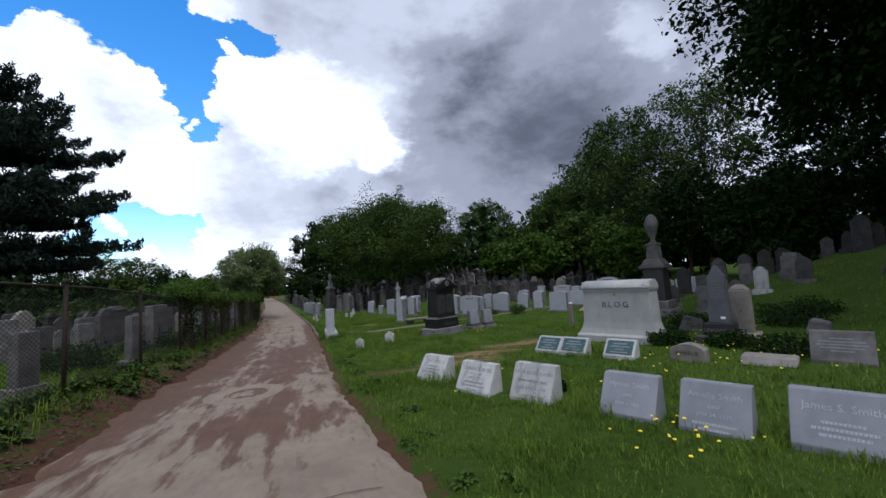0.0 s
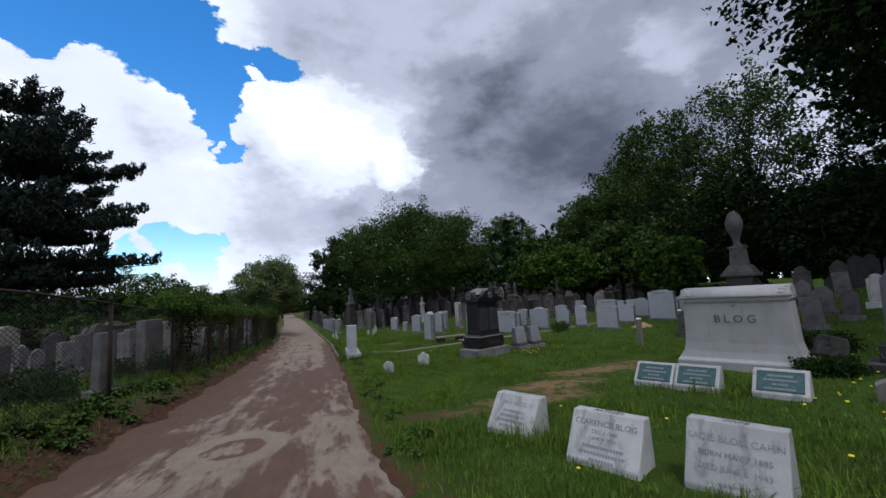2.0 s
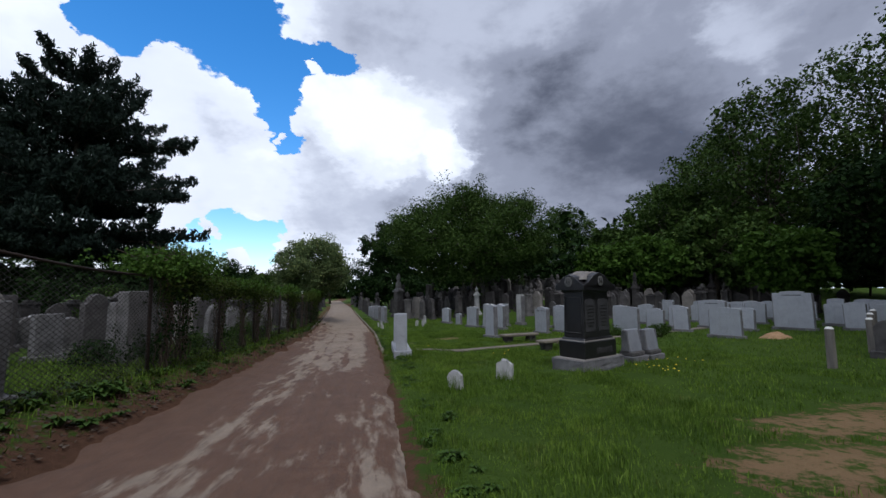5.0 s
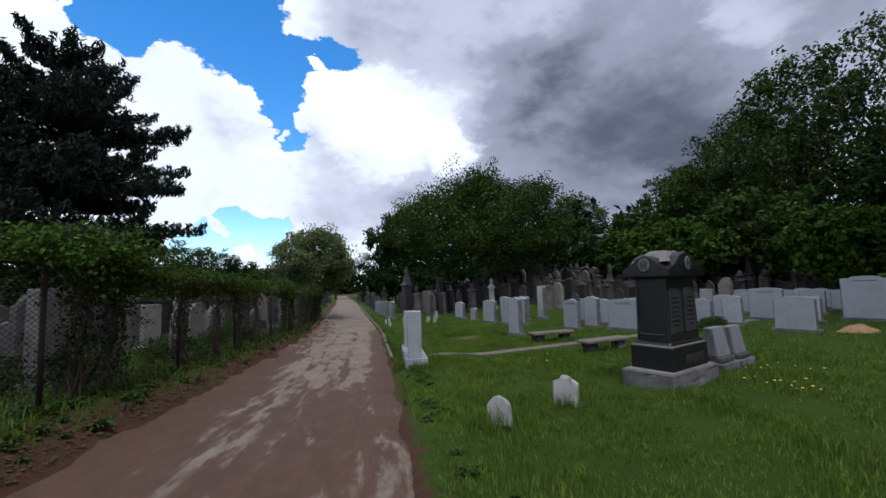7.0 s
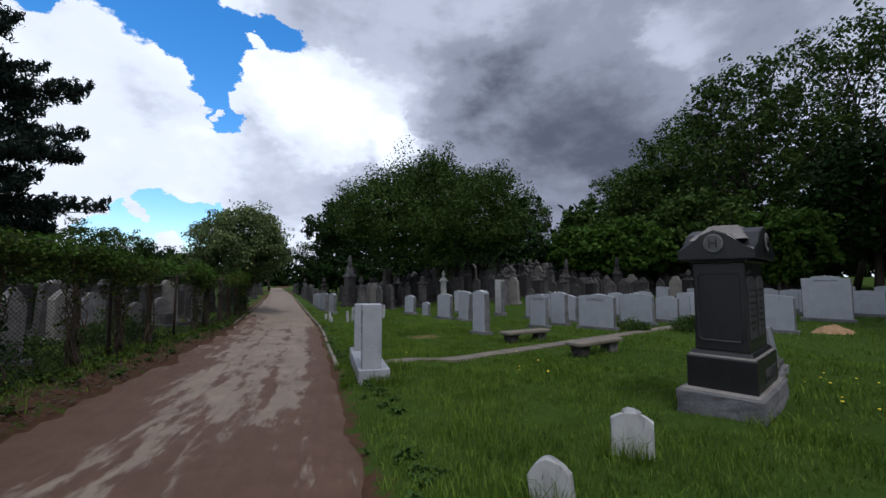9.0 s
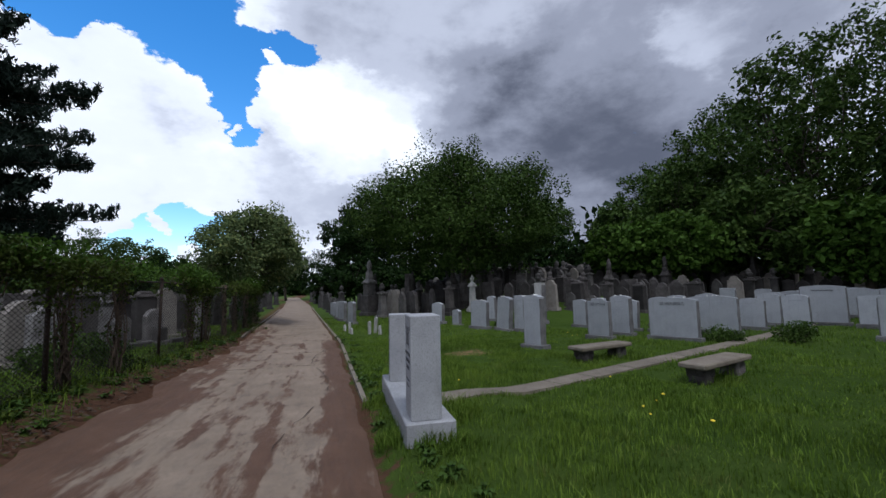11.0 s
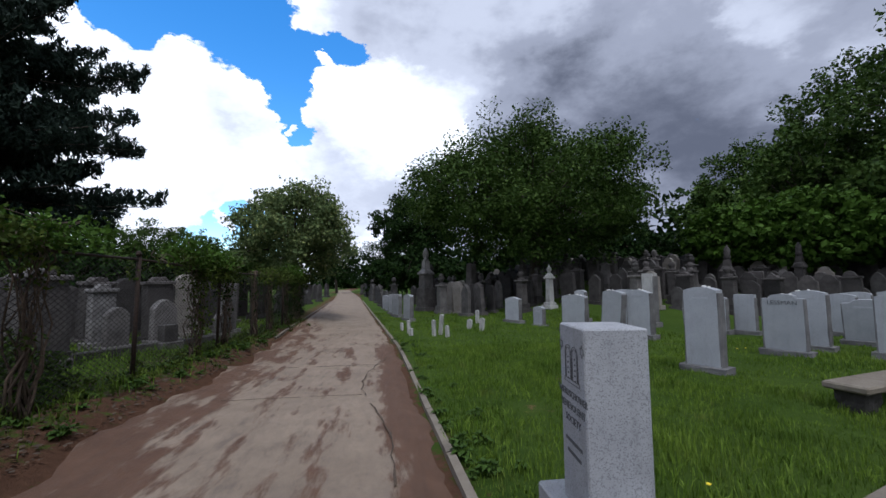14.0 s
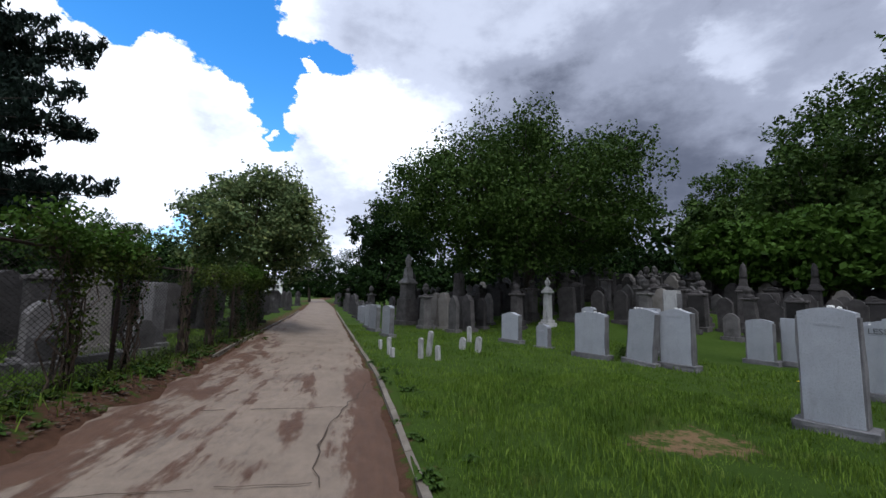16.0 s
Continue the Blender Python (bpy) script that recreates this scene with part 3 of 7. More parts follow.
def rough_up(bm, amount, scale=6.0, cuts=3, keep_top=False):
    """Quarry-faced stone: split and push the faces about."""
    bmesh.ops.subdivide_edges(bm, edges=list(bm.edges), cuts=cuts, use_grid_fill=True)
    bm.normal_update()
    for v in bm.verts:
        if keep_top and v.normal.z > 0.6:
            continue
        v.co += v.normal * amount * (noise.noise(v.co * scale) + 0.5 * noise.noise(v.co * scale * 2.7))
    return bm


def merge(*parts):
    """One bmesh from several, for one part made of several bodies."""
    out = bmesh.new()
    for p in parts:
        me = bpy.data.meshes.new("tmp")
        p.to_mesh(me)
        p.free()
        out.from_mesh(me)
        bpy.data.meshes.remove(me)
    return out


def tube_mesh(paths, sides=6):
    """One mesh of round tubes; a path is a list of ((x, y, z), radius)."""
    v, f = [], []
    for path in paths:
        pts = [Vector(p) for p, _ in path]
        base = len(v)
        for i, (p, r) in enumerate(path):
            d = (pts[min(i + 1, len(pts) - 1)] - pts[max(i - 1, 0)]).normalized()
            s = d.cross(Vector((0.31, 0.17, 0.93)) if abs(d.z) < 0.9 else Vector((1, 0, 0))).normalized()
            u = s.cross(d)
            for k in range(sides):
                a = 2 * math.pi * k / sides
                v.append(tuple(pts[i] + (s * math.cos(a) + u * math.sin(a)) * r))
        for i in range(len(path) - 1):
            for k in range(sides):
                j = (k + 1) % sides
                q = base + i * sides
                f.append((q + k, q + sides + k, q + sides + j, q + j))
        f.append(tuple(base + k for k in range(sides)))
        f.append(tuple(base + (len(path) - 1) * sides + k for k in range(sides))[::-1])
    return link_mesh("tube", v, f, None, True)


def lettering(text, size, depth, x, z, y=0.0, lean=0.0, align="CENTER", spread=1.0, squash=1.0):
    """Solid letters standing on a face that looks to -y; lean tips the face back, in degrees."""
    cu = bpy.data.curves.new("letters", "FONT")
    cu.body, cu.size, cu.extrude, cu.align_x, cu.space_character = text, size, depth, align, spread
    cu.resolution_u = 2
    ob = bpy.data.objects.new("letters", cu)
    scene.collection.objects.link(ob)
    me = bpy.data.meshes.new_from_object(ob.evaluated_get(bpy.context.evaluated_depsgraph_get()))
    bpy.data.objects.remove(ob)
    me.transform(Matrix.Translation((x, y, z)) @ Matrix.Rotation(radians(90 - lean), 4, "X") @ Matrix.Diagonal((squash, 1, 1, 1)))
    return me


def bars(widths, x, z, pitch, height, y, lean=0.0):
    """Plain bars in place of lines of writing that cannot be read."""
    bm = bmesh.new()
    t = math.tan(radians(lean))
    for i, w in enumerate(widths):
        zz = z - i * pitch
        yy = y - t * (i * pitch)
        k = 0.0
        while k < w:
            step = min(0.03 + 0.02 * ((i * 7 + int(k * 100)) % 3), w - k)
            c = bmesh.ops.create_cube(bm, size=1.0)["verts"]
            for v in c:
                v.co = Vector((v.co.x * step * 0.75 + x - w / 2 + k + step / 2, v.co.y * 0.006 + yy + t * 0.5 * v.co.z * height * 2, v.co.z * height + zz))
            k += step
    return bm


TURN_ROW = -63.5


def stretch_up(root, k):
    seen = set()
    for ob in root.children_recursive:
        if ob.data.name not in seen:
            seen.add(ob.data.name)
            ob.data.transform(Matrix.Diagonal((1, 1, k, 1)))


def stand(ob, x, y, yaw=TURN_ROW, sink=0.03, lean=0.0, tip=0.0):
    ob.matrix_world = pose(x, y, land_z(x, y) - sink, lean, tip, yaw)
    return ob


# ---- headstones: one maker for each kind ----
def arc_top(w, h, rise, n=10):
    return [(-w / 2, 0), (w / 2, 0)] + [(w / 2 - w * i / n, h - rise + rise * math.sin(math.pi * i / n)) for i in range(n + 1)]


def pale_stone(w, h, d=0.2, top="curve", base=0.16, name_text="", rough_sides=True, tone=None, label=""):
    """A modern granite tablet: smooth face, rock-faced ends, on a rough plinth."""
    root = thing("headstone", label or "pale grey granite headstone with rock-faced edges on a rough base", "headstone", "granite headstones on the lawn")
    part("base", rough_up(block(w + 0.22, d + 0.14, base, bevel=0.01), 0.02, 7, 2, True), M_ROCK, root, "rough grey granite base")
    if top == "curve":
        o = arc_top(w, h, 0.06)
    elif top == "step":
        o = [(-w / 2, 0), (w / 2, 0), (w / 2, h - 0.1), (w * 0.3, h - 0.1)] + [(w * 0.3 - w * 0.6 * i / 6, h - 0.04 + 0.04 * math.sin(math.pi * i / 6)) for i in range(7)] + [(-w * 0.3, h - 0.1), (-w / 2, h - 0.1)]
    elif top == "serp":
        o = [(-w / 2, 0), (w / 2, 0)] + [(w / 2 - w * i / 12, h - 0.045 + 0.045 * math.cos(2 * math.pi * (i / 12 - 0.5))) for i in range(13)]
    else:
        o = [(-w / 2, 0), (w / 2, 0), (w / 2, h), (-w / 2, h)]
    t = part("tablet", slab_outline([(px, pz + base) for px, pz in o], d, 0.006), tone or M_PALE, root)
    if rough_sides:
        for s in (-1, 1):
            bm = rough_up(block(0.035, d - 0.012, h - 0.12, base + 0.01, s * (w / 2 + 0.008), 0, bevel=0.006), 0.018, 14, 3)
            part("rock_face", bm, M_ROCK, t)
    if name_text:
        part("inscription", lettering(name_text, min(0.14, 1.15 * w / max(4, len(name_text)) * 1.1), 0.004, 0, base + h - 0.24, -d / 2 - 0.002), M_ENGRAVE, t, "cut lettering")
    else:
        part("inscription", bars([w * 0.5], 0, base + h - 0.2, 0.08, 0.045, -d / 2 - 0.001), M_ENGRAVE if h > 1.25 and w > 1.2 else (tone or M_PALE), t)
    return root


def old_stone(kind, w, h, d, material, label):
    """An old weathered marker; kind sets its outline."""
    root = thing("old_headstone", label, "headstone", "old crowded headstones")
    part("base", rough_up(block(w + 0.2, d + 0.18, 0.22, bevel=0.015), 0.012, 5, 2), material, root)
    if kind == "arch":
        o = arc_top(w, h, w * 0.4, 12)
    elif kind == "gothic":
        o = [(-w / 2, 0), (w / 2, 0), (w / 2, h * 0.72), (w * 0.3, h * 0.88), (0, h), (-w * 0.3, h * 0.88), (-w / 2, h * 0.72)]
    elif kind == "shoulder":
        o = [(-w / 2, 0), (w / 2, 0), (w / 2, h * 0.82), (w * 0.36, h * 0.84)] + [(w * 0.34 * math.cos(math.pi * i / 8), h * 0.85 + h * 0.15 * math.sin(math.pi * i / 8)) for i in range(9)] + [(-w * 0.36, h * 0.84), (-w / 2, h * 0.82)]
    else:
        o = [(-w / 2, 0), (w / 2, 0), (w * 0.5, h * 0.97), (w * 0.46, h), (-w * 0.46, h), (-w / 2, h * 0.97)]
    t = part("tablet", slab_outline([(px, pz + 0.2) for px, pz in o], d, 0.015), material, root)
    if kind == "square":
        part("coping", merge(block(w + 0.1, d + 0.1, 0.1, h + 0.19, bevel=0.02), block(w * 0.7, d * 0.8, 0.12, h + 0.285, taper_w=0.6, bevel=0.02)), material, t)
    return root


def old_pillar(h, material, finial, label):
    """A monument in stages with a crowning urn, ball or spire."""
    root = thing("pillar_monument", label, "monument", "old crowded headstones")
    part("plinth", merge(block(0.72, 0.72, 0.25, bevel=0.02), block(0.58, 0.58, 0.28, 0.245, bevel=0.02)), material, root)
    s = part("shaft", merge(block(0.44, 0.44, h * 0.5, 0.52, taper_w=0.9, taper_d=0.9, bevel=0.02), block(0.56, 0.56, 0.1, 0.515 + h * 0.5, bevel=0.025)), material, root)
    z = 0.61 + h * 0.5
    if finial == "spire":
        top = lathe([(0.13, 0), (0.16, h * 0.05), (0.13, h * 0.1), (0.145, h * 0.13), (0.12, h * 0.2), (0.07, h * 0.25), (0.02, h * 0.28)], 12)
        top.transform(Matrix.Translation((0, 0, z + h * 0.20)))
        part("spire", merge(block(0.5, 0.5, h * 0.08, z, taper_w=0.7, taper_d=0.7, bevel=0.03), block(0.32, 0.32, h * 0.125, z + h * 0.078, taper_w=0.82, taper_d=0.82, bevel=0.02), top), material, s)
    elif finial == "urn":
        bm = lathe([(0.16, 0), (0.16, 0.05), (0.07, 0.1), (0.09, 0.16), (0.17, 0.28), (0.19, 0.38), (0.14, 0.46), (0.17, 0.49), (0.10, 0.56), (0.03, 0.64)], 14)
        bm.transform(Matrix.Translation((0, 0, z)))
        part("urn", bm, material, s)
    else:
        bm = lathe([(0.2, 0), (0.2, 0.08), (0.1, 0.14), (0.13, 0.2), (0.17, 0.3), (0.13, 0.4), (0.04, 0.45)], 14)
        bm.transform(Matrix.Translation((0, 0, z)))
        part("ball", bm, material, s)
    return root


def slant_marker(w, h, d, material, lines, top_text, label, letters=M_ENGRAVE, unread=()):
    """A low slant-faced marker: sloping front, narrow flat top."""
    root = thing("slant_marker", label, "grave marker", "low slant markers by the lane")
    bm = bmesh.new()
    top_d = d * 0.34
    side = [(-d / 2, 0), (d / 2, 0), (d / 2 - 0.02, h), (d / 2 - 0.02 - top_d, h), (-d / 2, 0.1)]
    a = [bm.verts.new((-w / 2, py, pz)) for py, pz in side]
    b = [bm.verts.new((w / 2, py, pz)) for py, pz in side]
    bm.faces.new(a[::-1])
    bm.faces.new(b)
    for i in range(5):
        j = (i + 1) % 5
        bm.faces.new((a[i], a[j], b[j], b[i]))
    bmesh.ops.recalc_face_normals(bm, faces=bm.faces)
    rounded(bm, 0.008)
    body = part("body", bm, material, root)
    run = (d / 2 - 0.02 - top_d) + d / 2
    lean = math.degrees(math.atan2(run, h - 0.1))
    t = math.tan(radians(lean))
    for text, size, z in lines:
        y = -d / 2 + t * (z - 0.1)
        part("inscription", lettering(text, size, 0.0025, 0, z, y - 0.001, lean), letters, body, "worn cut lettering")
    if unread:
        z = unread[0]
        part("inscription", bars(unread[1:], 0, z, 0.05, 0.022, -d / 2 + t * (z - 0.1) - 0.001, lean), letters, body)
    if top_text:
        me = lettering(top_text, 0.085, 0.003, 0, 0, 0, 90)
        me.transform(Matrix.Translation((0, d / 2 - 0.02 - top_d * 0.8, h + 0.002)))
        part("top_inscription", me, letters, body)
    return root


def plaque_marker(w=0.66, h=0.42, d=0.36):
    """A white slant block that carries a green bronze tablet with writing."""
    root = thing("plaque_marker", "white granite slant marker with a green bronze plaque", "grave marker", "bronze plaque markers")
    bm = bmesh.new()
    side = [(-d / 2, 0), (d / 2, 0), (d / 2, h), (d / 2 - 0.1, h), (-d / 2, 0.12)]
    a = [bm.verts.new((-w / 2, py, pz)) for py, pz in side]
    b = [bm.verts.new((w / 2, py, pz)) for py, pz in side]
    bm.faces.new(a[::-1])
    bm.faces.new(b)
    for i in range(5):
        j = (i + 1) % 5
        bm.faces.new((a[i], a[j], b[j], b[i]))
    bmesh.ops.recalc_face_normals(bm, faces=bm.faces)
    body = part("body", rounded(bm, 0.012), M_MARBLE, root)
    run, rise = d - 0.1, h - 0.12
    lean = math.degrees(math.atan2(run, rise))
    length = math.hypot(run, rise)
    m = Matrix.Translation((0, -d / 2 + run / 2, 0.12 + rise / 2)) @ Matrix.Rotation(radians(-lean), 4, "X")
    p = block(w * 0.84, 0.016, length * 0.84, -length * 0.42, bevel=0.004)
    p.transform(m)
    pl = part("plaque", p, M_BRONZE, body, "green bronze plaque")
    rim = merge(*[block(w * 0.8 if i < 2 else 0.012, 0.024, 0.012 if i < 2 else length * 0.76, (-length * 0.39, length * 0.38, -length * 0.38, -length * 0.38)[i], (0, 0, -w * 0.395, w * 0.395)[i], bevel=0.003) for i in range(4)])
    rim.transform(m)
    part("border", rim, M_BRONZE, pl)
    wr = bars([w * 0.45, w * 0.6, w * 0.3, w * 0.55], 0, length * 0.22, 0.07, 0.03, -0.0095)
    wr.transform(m)
    part("inscription", wr, M_SLATEGREY, pl)
    return root


# ---- the lane: kerbs, the concrete strip, cracks ----
def kerb(name, ys, offset, side, label):
    """A run of low concrete kerb stones along the lane's edge."""
    root = thing(name, label, "kerb", kind="structure")
    for i in range(len(ys) - 1):
        y0, y1 = ys[i] + 0.012, ys[i + 1] - 0.012
        bm = bmesh.new()
        ring = []
        for y in (y0, (y0 + y1) / 2, y1):
            x = float((road_right if side > 0 else road_left)(y)) + offset
            z = land_z(x, y)
            lift = 0.02 + 0.035 * noise.noise((x, y * 2.1, 4))
            ring.append([bm.verts.new((x + dx, y, z + dz)) for dx, dz in ((-0.045, -0.1), (-0.04, lift), (0.035, lift + 0.01), (0.04, -0.1))])
        for p, q in zip(ring, ring[1:]):
            for k in range(4):
                j = (k + 1) % 4
                bm.faces.new((p[k], q[k], q[j], p[j]))
        bm.faces.new(ring[0])
        bm.faces.new(ring[-1][::-1])
        bmesh.ops.recalc_face_normals(bm, faces=bm.faces)
        part("kerb_stone", bm, M_CONCRETE, root)
    return root


kerb("kerb", list(np.arange(21.4, 62, 1.5)), 0.12, 1, "low weathered concrete kerb edging the lane")
kerb("kerb", list(np.arange(31.5, 60, 1.6)), -0.1, -1, "low mossy concrete kerb under the fence")


def build_strip():
    root = thing("pavement", "narrow worn concrete strip crossing the lawn", "path", kind="structure")
    k, s = 0, 0.15
    while s < 17:
        length = 1.2 + 0.25 * math.sin(k * 2.3)
        bm = bmesh.new()
        ring = []
        for q in np.linspace(s + 0.012, s + length - 0.012, 4):
            row = []
            for o, dz in ((-0.24, -0.08), (-0.23, 0.02), (0.23, 0.02), (0.24, -0.08)):
                o = o + 0.03 * noise.noise((q * 2, o * 5, 1))
                x, y = 1.0 + 0.932 * q - 0.363 * o, 20.55 + 0.363 * q + 0.932 * o
                row.append(bm.verts.new((x, y, land_z(x, y) + dz + 0.02)))
            ring.append(row)
        for p, q in zip(ring, ring[1:]):
            for j in range(3):
                bm.faces.new((p[j], q[j], q[j + 1], p[j + 1]))
        bmesh.ops.recalc_face_normals(bm, faces=bm.faces)
        part("concrete_slab", bm, M_CONCRETE, root)
        s += length
        k += 1


build_strip()


def build_cracks():
    """Open cracks in the asphalt: thin raised lips either side of a dark groove of soil and moss."""
    runs = [[(-0.55 + 0.25 * math.sin(y * 0.9) + 0.08 * noise.noise((y * 3, 0, 0)), y) for y in np.arange(19.5, 31.5, 0.2)],
            [(x, 27.6 + 0.1 * noise.noise((x * 3, 1, 0))) for x in np.arange(-2.6, -0.5, 0.15)],
            [(x, 25.2 + 0.08 * noise.noise((x * 3, 4, 0))) for x in np.arange(-2.7, -0.7, 0.15)],
            [(x, 3.6 + 0.06 * noise.noise((x * 2, 5, 0)) - 0.02 * x) for x in np.arange(-1.9, 0.6, 0.15)]]
    root = thing("road_cracks", "dark soil-filled cracks across the worn asphalt", "crack", kind="structure")
    for run in runs:
        v, f = [], []
        for i, (x, y) in enumerate(run):
            w = 0.004 + 0.015 * abs(noise.noise((x * 5, y * 5, 2)))
            x += 0.05 * noise.noise((x * 6, y * 6, 4))
            a = run[min(i + 1, len(run) - 1)]
            b = run[max(i - 1, 0)]
            d = Vector((a[0] - b[0], a[1] - b[1])).normalized()
            z = land_z(x, y) + 0.036
            v += [(x - d.y * w, y + d.x * w, z), (x, y, z + 0.004), (x + d.y * w, y - d.x * w, z)]
            if i and noise.noise((x * 1.7, y * 1.7, 6)) < 0.16:
                q = 3 * i
                f += [(q - 3, q - 2, q + 1, q), (q - 2, q - 1, q + 2, q + 1)]
        part("crack", link_mesh("crack", v, f, M_VINE), None, root)


build_cracks()


# ---- chain-link fence ----
POSTS = [1.6, 4.95, 8.3, 11.9, 15.2, 18.6, 21.9, 25.7, 28.8, 31.6, 34.6, 37.6]


def fence_z(y):
    return land_z(fence_x(y), y)


def build_fence():
    root = thing("chain_link_fence", "rusty chain-link fence, partly overgrown with vines", "fence")
    for i, y in enumerate([-1.8] + POSTS):
        x, z = fence_x(y), fence_z(y)
        tilt = 0.03 * math.sin(i * 2.4)
        p = part("post", tube_mesh([[((x, y, z - 0.2), 0.033), ((x + tilt, y + 0.02 * math.sin(i * 5.0), z + 1.86), 0.033)]], 10), M_RUST, root)
        cap = lathe([(0.04, 0), (0.042, 0.03), (0.03, 0.06), (0.008, 0.075)], 10)
        cap.transform(Matrix.Translation((x + tilt, y, z + 1.855)))
        part("post_cap", cap, M_RUST, p)
    ends = [-1.8] + POSTS
    for i in range(len(ends) - 1):
        path = []
        for k in range(7):
            u = k / 6
            y = ends[i] + (ends[i + 1] - ends[i]) * u
            path.append(((fence_x(y) + 0.01 * math.sin(9 * u), y, fence_z(y) + 1.80 - 0.05 * math.sin(math.pi * u) * (i % 3 == 1)), 0.02))
        part("top_rail", tube_mesh([path], 8), M_RUST, root)
    v, f = [], []
    y = -1.8
    step, rise = 0.056, 0.034
    k = 0
    while y < 37.5:
        x0, z0 = fence_x(y), fence_z(y)
        n = 51
        base = len(v)
        for j in range(n + 1):
            yy = y + (step / 2 if (j + k) % 2 else -step / 2)
            zz = z0 + 0.03 + j * rise
            sag = 0.03 * noise.noise((y * 0.8, zz, 0))
            xx = x0 + sag + 0.03 * ((j % 2) - 0.5) * 0.1
            r = 0.0028
            v += [(xx - r, yy, zz - r), (xx + r, yy, zz - r), (xx, yy, zz + r * 1.4)]
            if j:
                q = base + 3 * j
                f += [(q - 3, q - 2, q + 1, q), (q - 2, q - 1, q + 2, q + 1), (q - 1, q - 3, q, q + 2)]
        y += step
        k += 1
    m = part("wire_mesh", link_mesh("wire_mesh", v, f, M_WIRE), None, root, "sagging diamond wire mesh")
    tagged(m, kind="stuff")
    return root


build_fence()


# ---- foliage makers ----
def leaf_cloud(centres, spread, per, size, rng, flat=1.0, droop=0.0, long=1.6, level=0.0):
    """A mesh of many single leaves, folded along the midrib, gathered round the given centres."""
    c = np.repeat(np.asarray(centres, float), per, axis=0)
    if np.ndim(spread):
        spread = np.repeat(np.asarray(spread, float), per)[:, None]
    n = len(c)
    off = np.clip(rng.normal(size=(n, 3)), -1.25, 1.25) * spread * 1.15
    off[:, 2] *= flat
    p = c + off
    if level:
        u = rng.normal(size=(n, 3)) * 0.55 + off / (np.linalg.norm(off, axis=1)[:, None] + 1e-9) * 0.6
        u[:, 2] += level
        u /= np.linalg.norm(u, axis=1)[:, None]
        s = np.cross(u, rng.normal(size=(n, 3)))
        s /= np.linalg.norm(s, axis=1)[:, None] + 1e-9
        d = np.cross(s, u)
    else:
        d = rng.normal(size=(n, 3))
        d[:, 2] -= droop
        d /= np.linalg.norm(d, axis=1)[:, None]
        s = np.cross(d, rng.normal(size=(n, 3)))
        s /= np.linalg.norm(s, axis=1)[:, None] + 1e-9
        u = np.cross(s, d)
    ln = (size * rng.uniform(0.6, 1.3, n))[:, None]
    w = ln / long / 2
    a, b = p - d * ln / 2, p + d * ln / 2
    l, r = p + s * w + u * w * 0.35, p - s * w + u * w * 0.35
    v = np.stack([a, l, b, r], 1).reshape(-1, 3)
    i = np.arange(n) * 4
    f = np.concatenate([np.stack([i, i + 1, i + 2], -1), np.stack([i, i + 2, i + 3], -1)])
    return v, f


def fast_mesh(name, v, f, material):
    """A triangle mesh from arrays."""
    me = bpy.data.meshes.new(name)
    me.vertices.add(len(v))
    me.vertices.foreach_set("co", np.ascontiguousarray(v, np.float32).ravel())
    me.loops.add(f.size)
    me.loops.foreach_set("vertex_index", np.ascontiguousarray(f, np.int32).ravel())
    me.polygons.add(len(f))
    me.polygons.foreach_set("loop_start", np.arange(0, f.size, 3, dtype=np.int32))
    me.materials.append(material)
    me.update(calc_edges=True)
    me.validate()
    return me


def limb(a, b, r0, r1, rng, bend=0.12, steps=6):
    a, b = Vector(a), Vector(b)
    path = []
    off = Vector(rng.normal(size=3)) * (b - a).length * bend
    for i in range(steps + 1):
        u = i / steps
        path.append((tuple(a.lerp(b, u) + off * math.sin(math.pi * u) * 0.5), r0 + (r1 - r0) * u))
    return path


